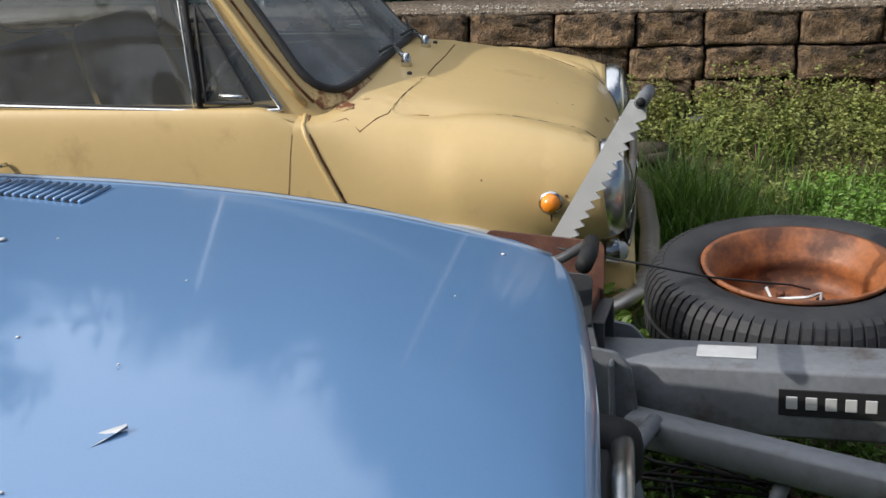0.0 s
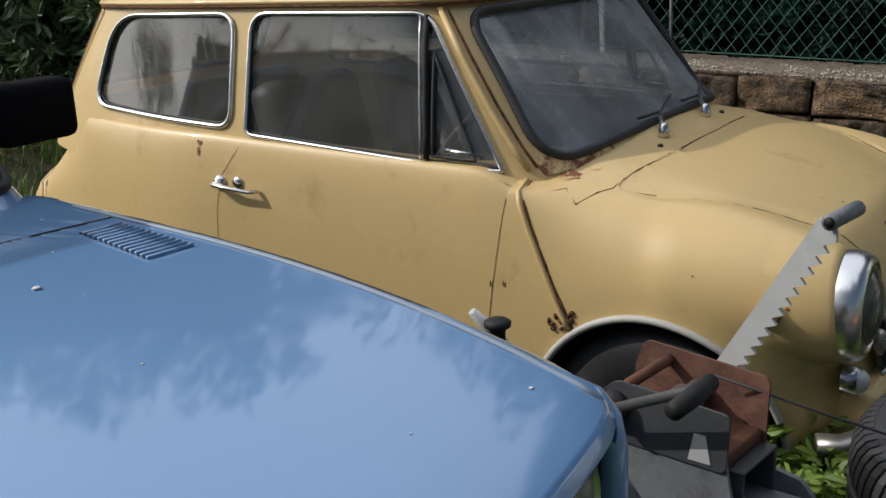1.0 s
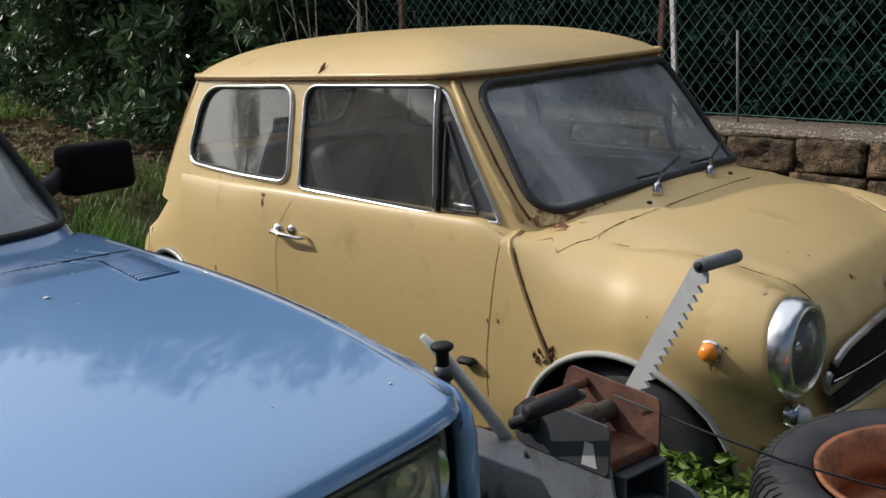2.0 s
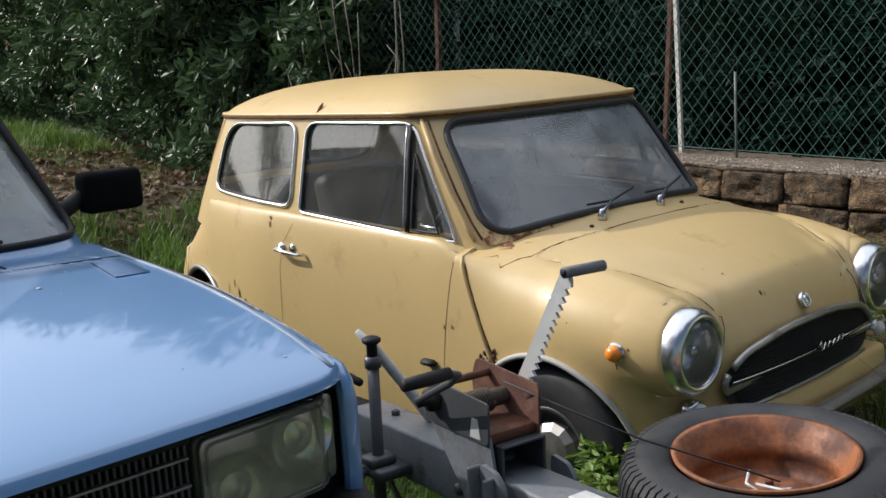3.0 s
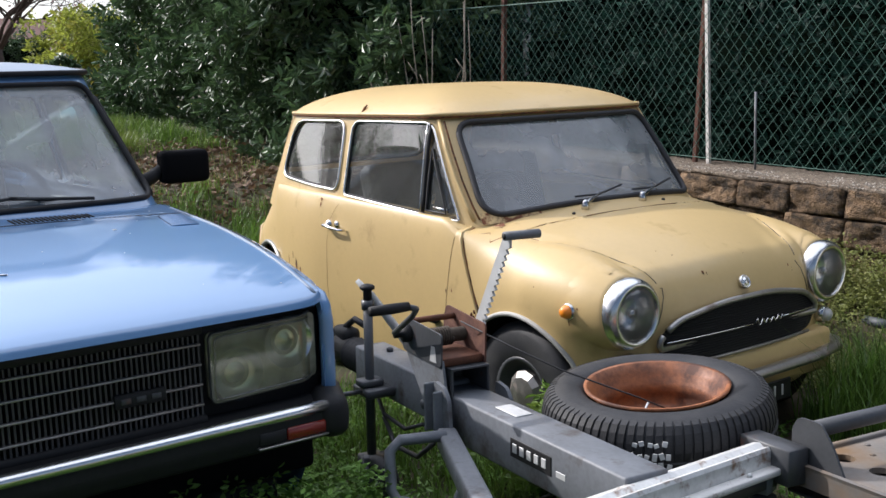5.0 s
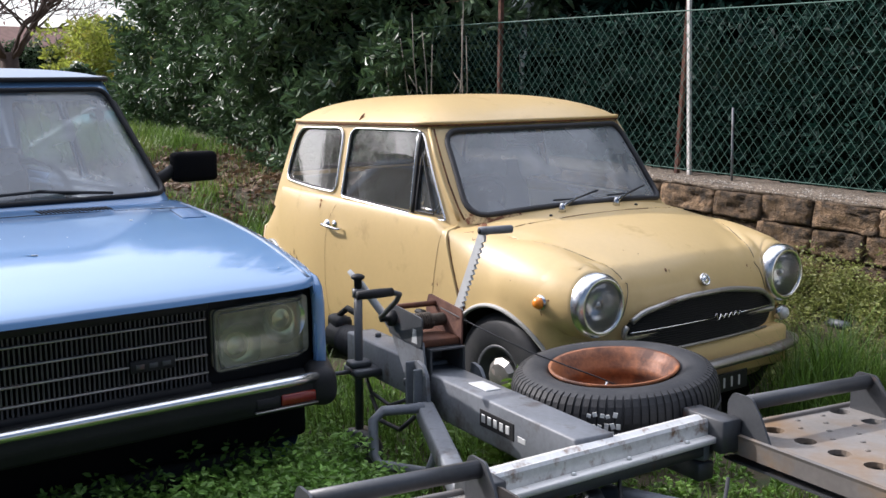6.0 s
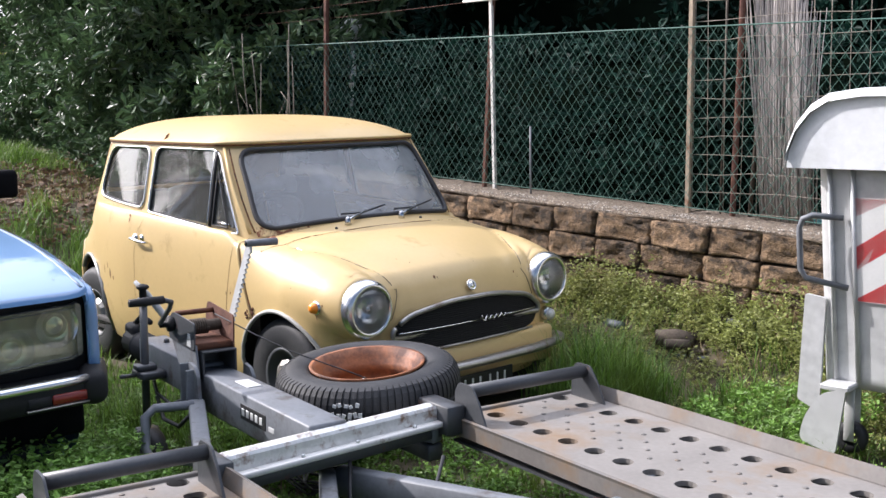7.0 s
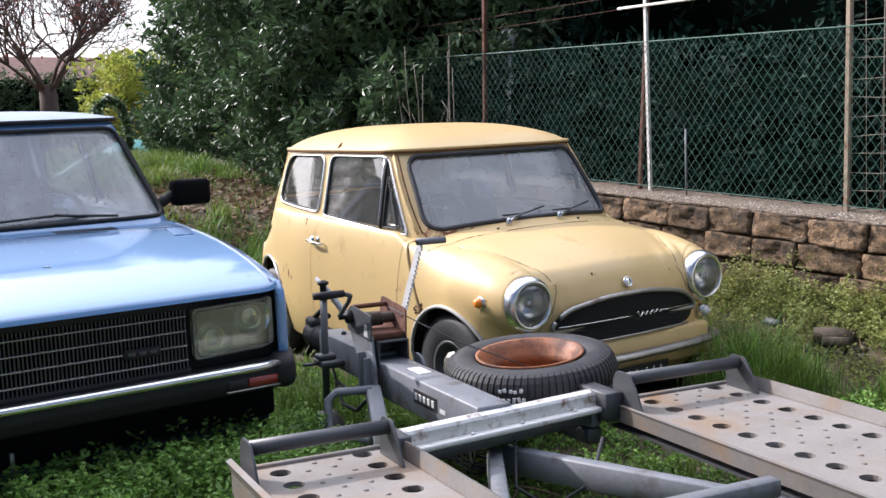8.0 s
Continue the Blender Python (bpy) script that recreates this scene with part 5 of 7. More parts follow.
    w_a = rounded([(-1.80, 1.04), (-0.82, 1.04), (-1.10, 1.39), (-1.80, 1.39)], 0.03)
    w_b = rounded([(-2.85, 1.05), (-1.88, 1.04), (-1.88, 1.39), (-2.62, 1.39)], 0.04)
    VG, FG = cut_windows(VG, FG, [("side", s, w, cab) for s in (-1, 1) for w in (w_a, w_b)] + [("end", 1, w_front, cab), ("end", -1, w_back, cab)])
    part("cabin_frame", used(VG, FG), "blue", car)
    roof = part("roof", cab.roof(260, 0.045), "blue_faded", car, "dusty pale blue roof")
    part("roof_gutter", cab.gutter(240, 0.011), "black", roof)
    for s in (-1, 1):
        for w, nm in ((w_a, "front_door_window"), (w_b, "rear_door_window")):
            win = part(nm, pane(dense(w, 0.05), lambda u, v: cab.side(u, v, s, -0.008)), "blueglass", car, shadow=False)
            part("window_trim", tube([cab.side(x, z, s, 0.003) for x, z in dense(w, 0.03)], 0.010, 6, closed=True), "black", win)
    ws = part("windscreen", pane(dense(w_front, 0.04), lambda u, v: cab.end(u, v, 1, -0.008)), "blueglass", car, shadow=False)
    part("windscreen_seal", tube([cab.end(y, z, 1, 0.003) for y, z in dense(w_front, 0.02)], 0.010, 8, closed=True), "black", ws)
    bw = part("rear_window", pane(dense(w_back, 0.05), lambda u, v: cab.end(u, v, -1, -0.008)), "blueglass", car, shadow=False)
    part("rear_window_seal", tube([cab.end(y, z, -1, 0.003) for y, z in dense(w_back, 0.03)], 0.014, 6, closed=True), "black", bw)
    for y0, y1 in ((0.55, -0.02), (-0.12, -0.62)):
        piv = (-0.70, y0, 1.03)
        wp = part("wiper", tube([piv, (-0.71, y0 - 0.03, 1.052), cab.end((y0 + y1) / 2, 1.085, 1, 0.025)], [0.012, 0.009, 0.005], 8), "black", car, "black wiper arm")
        part("wiper_blade", tube([cab.end(y0 - 0.02, 1.062, 1, 0.018), cab.end((y0 + y1) / 2, 1.082, 1, 0.018), cab.end(y1, 1.072, 1, 0.018)], 0.006, 6), "rubber", wp)
        part("spindle", lathe([(0.02, -0.02), (0.018, 0.01), (0.006, 0.02)], 12, Matrix.Translation(piv)), "black", wp)
    for s in (-1, 1):
        # housing colour takes in the shade on its side away from the sun
        mr = part("door_mirror", box(-1.01, -0.925, *sorted((s * 0.885, s * 1.070)), 1.06, 1.182, 0.022, 3), "jet", car, "black door mirror")
        part("mirror_arm", tube([(-0.98, s * 0.775, 1.05), (-0.98, s * 0.86, 1.09), (-0.98, s * 0.92, 1.13)], [0.03, 0.025, 0.022], 8), "black", mr)
        part("mirror_glass", box(-1.024, -1.02, *sorted((s * 0.905, s * 1.050)), 1.080, 1.165, 0.001), "reflector", mr)
    # inside
    part("dashboard", box(-1.02, -0.72, -0.70, 0.70, 0.90, 1.0, 0.03, 2), "dark", car)
    for a, b, c, d in ((-0.98, -0.82, -0.55, -0.15), (-0.95, -0.80, 0.05, 0.42)):
        part("paper", box(a, b, c, d, 1.0, 1.022, 0.004), "paper", car, "pale papers on the dashboard")
    sw = part("steering_wheel", lathe([(0.19 + 0.013 * math.cos(t), 0.013 * math.sin(t)) for t in np.linspace(0, 2 * math.pi, 10)], 32, Matrix.Translation((-1.25, 0.36, 1.0)) @ Matrix.Rotation(radians(-62), 4, "Y")), "black", car)
    part("steering_column", tube([(-1.25, 0.36, 1.0), (-0.9, 0.36, 0.85)], 0.03, 8), "black", sw)
    for y in (-0.36, 0.36):
        st = part("front_seat", box(-1.95, -1.40, y - 0.25, y + 0.25, 0.45, 0.62, 0.06, 3), "seat", car)
        part("backrest", moved(box(-0.07, 0.07, -0.25, 0.25, 0.0, 0.62, 0.05, 3), Matrix.Translation((-1.95, y, 0.58)) @ Matrix.Rotation(radians(-15), 4, "Y")), "seat", st)
        part("headrest", moved(box(-0.05, 0.05, -0.13, 0.13, 0.0, 0.17, 0.04, 3), Matrix.Translation((-2.13, y, 1.17)) @ Matrix.Rotation(radians(-10), 4, "Y")), "seat", st)
    part("rear_seat", join(box(-2.9, -2.4, -0.65, 0.65, 0.45, 0.62, 0.06, 3), moved(box(-0.07, 0.07, -0.65, 0.65, 0.0, 0.5, 0.05, 3), Matrix.Translation((-2.85, 0, 0.55)) @ Matrix.Rotation(radians(-15), 4, "Y"))), "seat", car)
    part("floor_pan", box(-3.4, -0.75, -0.72, 0.72, 0.30, 0.34, 0.005), "dark", car)
    part("bulkhead", box(-0.74, -0.70, -0.72, 0.72, 0.30, 0.97, 0.005), "dark", car)
    return car


saloon()


# ---- ground ----
def ground_z(x, y):
    x, y = np.asarray(x, float), np.asarray(y, float)
    face = 1.70 + 0.07 * x
    start = -2.75 - 1.5 * step01(-0.7, -1.5, y)
    bank = 0.66 * step01(start, start - 2.1, x) + 0.34 * step01(start - 1.7, start - 5.0, x)
    behind = step01(face + 0.06, face + 0.22, y)
    foot = 0.30 * step01(face - 0.62, face + 0.02, y) * (1 - step01(1.2, 3.5, x))
    rough = 0.018 * np.sin(2.3 * x + 1.1 * y) * np.sin(1.7 * y - 0.6 * x) + 0.010 * np.sin(7.1 * x + 2) * np.sin(6.3 * y)
    low = bank + foot * (1 - np.minimum(bank / 0.6, 1)) + rough
    high = 0.70 - 0.05 * np.clip(x, -4, 3) + rough
    return 0.012 + low * (1 - behind) + np.maximum(high, bank) * behind


def axis_steps(fine0, fine1, step, far):
    a = list(np.arange(fine0, fine1 + step, step))
    lo, hi, d = a[0], a[-1], step
    L, H = [], []
    while lo > -far:
        d *= 1.35
        lo -= d
        hi += d
        L.append(lo)
        H.append(hi)
    return np.array(L[::-1] + a + H)


def ground():
    xs, ys = axis_steps(-9.0, 4.5, 0.09, 700), axis_steps(-5.0, 3.2, 0.07, 700)
    X, Y = np.meshgrid(xs, ys)
    Z = ground_z(X, Y)
    far = step01(12, 40, np.hypot(X, Y))
    Z = Z * (1 - far) + 0.9 * far
    V = np.stack([X, Y, Z], -1).reshape(-1, 3)
    w = len(xs)
    F = [(j * w + i, j * w + i + 1, (j + 1) * w + i + 1, (j + 1) * w + i) for j in range(len(ys) - 1) for i in range(w - 1)]
    tagged(part("ground", (V, F), "earth"), "rough ground of soil, moss and short grass", "ground", kind="structure")


ground()


# ---- wire fence, posts and what stands behind it ----
FENCE_Y = lambda x: 1.885 + 0.05 * x
WALL_TOP = lambda x: 0.805 - 0.049 * x
FENCE_TOP = lambda x: 1.822 - 0.0195 * x


def wire_fence():
    f = thing("wire_fence", "green coated chain-link fence standing on a stone wall", "fence", kind="")
    V, F = [], []
    x0, x1, dx = -5.6, 3.6, 0.064

    def strand(a, b, r=0.0016):
        o = len(V)
        d = (Vector(b) - Vector(a)).normalized()
        s = d.cross(Vector((0, 1, 0))).normalized()
        for p in (a, b):
            for k in range(3):
                t = 2.094 * k
                V.append(tuple(Vector(p) + r * (math.cos(t) * s + math.sin(t) * Vector((0, 1, 0)))))
        for k in range(3):
            F.append((o + k, o + (k + 1) % 3, o + 3 + (k + 1) % 3, o + 3 + k))
    for sgn in (1, -1):
        for i in range(-20, int((x1 - x0) / dx) + 20):
            xb = x0 + i * dx
            n, prev = 7, None
            for k in range(n + 1):
                h = k / n
                x = xb + sgn * 0.757 * h
                zb, zt = WALL_TOP(x) + 0.03, FENCE_TOP(x)
                p = (x, FENCE_Y(x) + sgn * 0.0025 + 0.006 * math.sin(9 * x + 7 * h), zb + h * (zt - zb))
                if prev is not None and x0 < x < x1:
                    strand(prev, p)
                prev = p
    part("mesh", (V, F), "fence", f, "green diamond wire mesh")
    for dz, nm in ((1, "top_wire"), (0, "bottom_wire")):
        pts = [(x, FENCE_Y(x), FENCE_TOP(x) if dz else WALL_TOP(x) + 0.03) for x in np.linspace(x0, x1, 60)]
        part(nm, tube(pts, 0.004 if dz else 0.0025, 6), "fence", f)
    for x in (-0.91, 1.9):
        part("tension_post", tube([(x, FENCE_Y(x), WALL_TOP(x) - 0.05), (x, FENCE_Y(x), WALL_TOP(x) + (0.42 if x < 0 else 1.0))], 0.007, 8), "grey", f)
    return f


wire_fence()


def post(name, label, mat, x, z1, lean=0.0, r=0.022, square=True, dy=0.0):
    b, t = (x, FENCE_Y(x) + dy, WALL_TOP(x) - 0.03), (x + lean, FENCE_Y(x) + dy, z1)
    if square:
        vf = join(([(q[0] + i * r * 0.8, q[1] + j * r * 0.8, q[2]) for q in (b, t) for i, j in ((-1, -1), (1, -1), (1, 1), (-1, 1))], [(0, 1, 5, 4), (1, 2, 6, 5), (2, 3, 7, 6), (3, 0, 4, 7), (4, 5, 6, 7)]))
    else:
        vf = tube([b, t], r, 10)
    return tagged(part(name, vf, mat, smooth=False), label, "post", "posts along the fence")


post("white_post", "chipped white steel fence post on the wall", "white", -1.245, 2.75, -0.03, 0.013, dy=0.03)
post("rusty_post", "leaning rusty angle-iron post beside the white post", "postrust", -1.36, 2.75, 0.15, 0.015, dy=0.05)
post("tan_post", "weathered tan post at the fence", "tanpost", 0.21, 2.95, 0.02, 0.015, dy=0.04)
post("rusty_post", "tall rusty round pipe behind the fence", "postrust", 0.455, 2.95, 0.07, 0.017, False, dy=0.10)
post("rusty_post", "rusty post beyond the small car's roof", "postrust", -2.99, 2.95, 0.10, 0.018, dy=0.03)
tagged(part("white_rail", tube([(-1.50, FENCE_Y(-1.5) + 0.02, 2.085), (-0.45, FENCE_Y(-0.5), 2.08), (0.38, FENCE_Y(0.38) + 0.05, 2.10)], 0.009, 8), "white"), "thin white pipe tied across the posts", "pipe")
tagged(part("sagging_wire", join(*[tube([(x, FENCE_Y(x) + 0.05, z + 0.05 * ((x + 3.0) / 3) ** 2) for x in np.linspace(-6, 0.3, 30)], 0.0016, 5) for z in (2.07, 2.16)]), "postrust"), "two rusty wires sagging between posts", "wire")
globe = thing("garden_lamp", "white globe garden lamp on a thin post behind the fence", "lamp", pose(-3.36, 2.33, -0.06))
part("globe", lathe([(0.095 * math.sin(t) + 0.0005, 2.09 - 0.095 * math.cos(t)) for t in np.linspace(0.0, math.pi, 18)], 24), "globe", globe)
part("lamp_post", tube([(0, 0, 0.8), (0, 0, 2.0)], 0.03, 10), "white", globe)
part("lamp_collar", lathe([(0.05, 1.96), (0.05, 2.0), (0.04, 2.02)], 16), "darkgrey", globe)


def reed_mat():
    """Upright bundle of thin reeds leaning behind the fence."""
    rnd = random.Random(21)
    items = []
    for i in range(280):
        u = rnd.random()
        xb, xt = 0.66 + 0.19 * u + rnd.gauss(0, 0.03), 0.52 + 0.31 * u + rnd.gauss(0, 0.04)
        y = FENCE_Y(0.7) + 0.10 + rnd.random() * 0.07
        top = 1.83 + 0.30 * math.sin(math.pi * min(1, max(0, u * 0.9 + 0.15))) * rnd.uniform(0.6, 1.05)
        items.append(tube([(xb, y, 0.72), ((xb + xt) / 2 + rnd.gauss(0, 0.008), y + 0.02, 1.3), (xt, y + 0.04, top)], [0.0045, 0.004, 0.002], 4))
    tagged(part("reed_screen", join(*items), "reed"), "bundle of dry grey reeds leaning behind the fence", "reeds", kind="stuff")


reed_mat()
for i, (x, h, lean) in enumerate(((0.52, 1.75, 0.06), (0.60, 1.60, 0.10), (0.34, 2.0, 0.01))):
    tagged(part("cane", tube([(x, FENCE_Y(x) + 0.16, 0.70), (x + lean, FENCE_Y(x) + 0.18, h)], 0.012 if i < 2 else 0.006, 6), "wood"), "old wooden cane behind the fence", "cane", "canes behind the fence")
tagged(part("blue_sack", moved(lathe([(0.01, 0.0), (0.13, 0.02), (0.15, 0.08), (0.09, 0.13), (0.01, 0.15)], 12), Matrix.Translation((0.80, FENCE_Y(0.8) + 0.32, 0.66))), "teal"), "small blue plastic sack behind the fence", "sack")


def wire_panel():
    """Stiff welded mesh tied behind the chain link beside the tan post."""
    p = thing("welded_fence", "stiff weathered welded wire fence tied behind the chain link", "fence")
    rnd = random.Random(44)
    for i in range(12):
        z = 0.80 + 0.105 * i
        part("cross_wire", tube([(x, FENCE_Y(x) + 0.06, z + rnd.gauss(0, 0.006)) for x in np.linspace(0.20, 1.35, 7)], 0.0019, 5), "stalk", p)
    for i in range(12):
        x = 0.22 + 0.10 * i
        part("upright_wire", tube([(x, FENCE_Y(x) + 0.063, 0.74), (x + rnd.gauss(0, 0.01), FENCE_Y(x) + 0.063, 2.02)], 0.0017, 5), "stalk", p)


wire_panel()


# ---- leaves ----
def leaves(points, length, width, seed, droop=0.35, out=None, spread=1.0):
    """Folded pointed leaves at the points, growing roughly outwards."""
    rs = np.random.RandomState(seed)
    n = len(points)
    d = rs.normal(size=(n, 3)) * spread
    if out is not None:
        d += np.asarray(out)
    d[:, 2] -= droop
    d /= np.linalg.norm(d, axis=1)[:, None]
    s = np.cross(d, rs.normal(size=(n, 3)))
    s /= np.linalg.norm(s, axis=1)[:, None] + 1e-9
    u = np.cross(s, d)
    k = rs.uniform(0.65, 1.25, n)[:, None]
    L, W = length * k, width * k
    P = np.asarray(points)
    parts = [P, P + d * L * 0.35 + s * W * 0.5 + u * W * 0.12, P + d * L * 0.75 + s * W * 0.36 + u * W * 0.1, P + d * L - u * L * 0.08, P + d * L * 0.75 - s * W * 0.36 + u * W * 0.1, P + d * L * 0.35 - s * W * 0.5 + u * W * 0.12]
    V = np.stack(parts, 1).reshape(-1, 3)
    b = np.arange(n)[:, None] * 6
    F = np.concatenate([b + np.array([[0, 1, 2, 3]]), b + np.array([[0, 3, 4, 5]])]).tolist()
    return V.tolist(), F


def hedge_points(path, z0, z1, count, seed, depth=0.45, bumps=0.25, toward=None, top_bulge=0.0):
    """Points in the outer layer of a hedge whose front follows a path."""
    rs = np.random.RandomState(seed)
    p = np.array(path, float)
    seg = np.hypot(*np.diff(p, axis=0).T)
    s = np.concatenate([[0], np.cumsum(seg)])
    t = rs.uniform(0, s[-1], count)
    x, y = np.interp(t, s, p[:, 0]), np.interp(t, s, p[:, 1])
    i = np.clip(np.searchsorted(s, t) - 1, 0, len(seg) - 1)
    dx, dy = (p[i + 1] - p[i]).T / seg[i]
    nx, ny = dy, -dx
    if toward is not None:
        flip = np.sign(nx * (toward[0] - x) + ny * (toward[1] - y))
        nx, ny = nx * flip, ny * flip
    h = rs.uniform(0, 1, count)
    z = z0 + h * (z1 - z0)
    lump = bumps * (np.sin(t * 2.1 + z * 1.3 + seed) * np.sin(z * 2.7 + t * 0.9) + 0.6 * np.sin(t * 5.3 + z * 4.1) * np.sin(z * 5.9 - t * 1.7))
    inn = rs.exponential(depth * 0.45, count)
    off = lump - inn + top_bulge * h
    return np.stack([x + nx * off, y + ny * off, z], 1), np.stack([nx, ny, 0 * nx], 1)


def sprays(pts, out, size, seed, per=9, flare=1.0):
    """Leaves set in whorls round short shoots that grow outwards."""
    rs = np.random.RandomState(seed)
    n = max(1, len(pts) // per)
    base, aim = pts[:n], out[:n] * 0.8 + rs.normal(size=(n, 3)) * 0.45
    aim[:, 2] += 0.25
    aim /= np.linalg.norm(aim, axis=1)[:, None]
    t = rs.uniform(-0.2, 1.0, (n, per))
    P = base[:, None] + aim[:, None] * (t * size * 1.9)[..., None] + rs.normal(size=(n, per, 3)) * size * 0.10
    side = rs.normal(size=(n, per, 3))
    side -= aim[:, None] * (side * aim[:, None]).sum(-1, keepdims=True)
    side /= np.linalg.norm(side, axis=-1, keepdims=True)
    d = side * flare * (1.25 - 0.7 * t)[..., None] + aim[:, None] * (0.35 + 0.6 * t)[..., None]
    return leaves(P.reshape(-1, 3), size, size * 0.36, seed + 1, 0.25, d.reshape(-1, 3) * 3.0, 0.45)


def hedge(name, label, path, z0, z1, count, seed, size, mat, toward=(4, -4), depth=0.45, bumps=0.25, core=True, top_bulge=0.0, core_back=0.38):
    pts, out = hedge_points(path, z0, z1, count, seed, depth, bumps, toward, top_bulge)
    h = thing(name, label, "hedge", kind="stuff")
    part("foliage", sprays(pts, out, size, seed + 1), mat, h, smooth=False)
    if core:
        # dark bumpy sheet behind the leaves stands for the hedge's inner shade
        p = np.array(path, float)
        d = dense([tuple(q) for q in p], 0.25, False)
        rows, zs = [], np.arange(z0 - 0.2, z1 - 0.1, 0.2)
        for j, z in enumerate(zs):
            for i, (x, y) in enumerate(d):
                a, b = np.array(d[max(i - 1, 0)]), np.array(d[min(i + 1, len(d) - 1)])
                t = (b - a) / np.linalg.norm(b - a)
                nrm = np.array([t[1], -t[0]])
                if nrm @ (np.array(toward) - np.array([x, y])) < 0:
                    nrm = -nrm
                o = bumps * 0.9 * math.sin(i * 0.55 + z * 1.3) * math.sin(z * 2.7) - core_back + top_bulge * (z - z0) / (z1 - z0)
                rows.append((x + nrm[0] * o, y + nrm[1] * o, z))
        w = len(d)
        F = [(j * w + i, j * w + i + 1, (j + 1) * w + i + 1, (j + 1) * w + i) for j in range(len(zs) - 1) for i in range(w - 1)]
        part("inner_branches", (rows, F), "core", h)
    return h


hedge("laurel_hedge", "tall glossy dark green laurel hedge on the grassy bank", [(-3.30, 2.75), (-3.62, 2.0), (-4.35, 1.5), (-6.2, 1.35), (-8.6, 1.45), (-10.2, 2.1)], 0.55, 4.6, 58000, 31, 0.105, "laurel", depth=0.55, bumps=0.45, core_back=0.85, top_bulge=0.3)
# added leaves cover sunlit soil where the hedge's shade should lie
hedge("hedge_shade_leaves", "low drooping leaves that stand for the shade under the laurel hedge", [(-3.25, 2.5), (-3.45, 1.85), (-4.2, 1.4), (-5.8, 1.2)], 0.72, 1.35, 3200, 35, 0.075, "laurel", depth=0.25, bumps=0.12, core=False)
# unseen row, added to give the side windows their dark reflections
hedge("tree_row", "unseen row of tall dark evergreen trees behind the parked cars", [(-13.0, -10.6), (-10.0, -13.0), (-3.0, -15.0), (6.0, -15.0)], 0.2, 5.0, 7000, 37, 0.26, "laurel", toward=(0, 0), depth=0.7, bumps=0.6)
# these two take the darkened leaf, so their shade is in the colour
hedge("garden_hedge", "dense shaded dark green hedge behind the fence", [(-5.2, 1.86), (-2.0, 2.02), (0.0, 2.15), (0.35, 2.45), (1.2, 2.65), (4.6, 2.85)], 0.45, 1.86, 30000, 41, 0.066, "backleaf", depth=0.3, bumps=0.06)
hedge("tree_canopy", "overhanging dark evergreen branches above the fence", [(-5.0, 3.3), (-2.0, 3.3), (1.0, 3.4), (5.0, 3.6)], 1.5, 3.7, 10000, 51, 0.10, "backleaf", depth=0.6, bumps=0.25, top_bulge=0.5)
hedge("yellow_shrub", "large sunlit yellow-green shrub beyond the lawn", [(-12.2, 2.15), (-13.6, 1.95), (-14.6, 1.95)], 0.8, 2.5, 11000, 61, 0.10, "yellowleaf", depth=0.9, bumps=0.35, core=False)
hedge("far_hedge", "long clipped dark hedge in the distance", [(-22, 4.5), (-22.5, 2.5), (-24, -1.0), (-26, -9.0)], 0.6, 2.75, 42000, 71, 0.085, "laurel", depth=0.16, bumps=0.08, core_back=0.16)


def bare_tree(label, x, y, seed, spread=1.0):
    rnd = random.Random(seed)
    t = thing("bare_tree", label, "tree", Matrix.Translation((x, y, 0.85)) @ Matrix.Scale(spread, 4))
    trunk = tube([(0, 0, -0.2), (0.03, 0.02, 0.7), (0.0, 0.0, 1.5)], [0.25, 0.21, 0.17], 12)
    items, tips = [], []

    def grow(p, d, r, L, depth):
        pts = [p]
        q = p
        for _ in range(3):
            d = (d + Vector((rnd.gauss(0, 0.13), rnd.gauss(0, 0.13), rnd.gauss(0.03, 0.1)))).normalized()
            q = q + d * L / 3
            pts.append(q)
        items.append(tube(pts, [r, r * 0.88, r * 0.76, r * 0.62], 5 if depth < 2 else 4))
        if depth >= 3:
            tips.extend(pts[1:])
        if depth >= 5:
            return
        for _ in range(3):
            nd = (d + Vector((rnd.gauss(0, 0.55), rnd.gauss(0, 0.55), rnd.gauss(0.15, 0.35)))).normalized()
            grow(q, nd, r * 0.62, L * rnd.uniform(0.65, 0.9), depth + 1)
    for k in range(13):
        a = k * 2.4 + rnd.uniform(-0.2, 0.2)
        lean = rnd.uniform(0.45, 0.9)
        grow(Vector((0.1 * math.cos(a), 0.1 * math.sin(a), 1.35)), Vector((math.cos(a) * lean, math.sin(a) * lean, 0.9)).normalized(), 0.045, 0.85, 0)
    part("trunk", trunk, "bark", t)
    tagged(part("branch_crown", join(*items), "bark", t), kind="stuff")
    rs = np.random.RandomState(5)
    P = np.array([tuple(p) for p in tips])
    P = P[rs.permutation(len(P))[:900]]
    P = np.repeat(P, 2, 0) + rs.normal(size=(len(P) * 2, 3)) * 0.10
    tagged(part("bud_crown", leaves(P, 0.07, 0.03, 9), "redleaf", t, smooth=False), kind="stuff")


bare_tree("leafless spreading tree with reddish buds in the distance", -19.5, 2.65, 77)
bare_tree("tall leafless tree beyond the blue car", -27.0, -14.5, 79, 1.5)


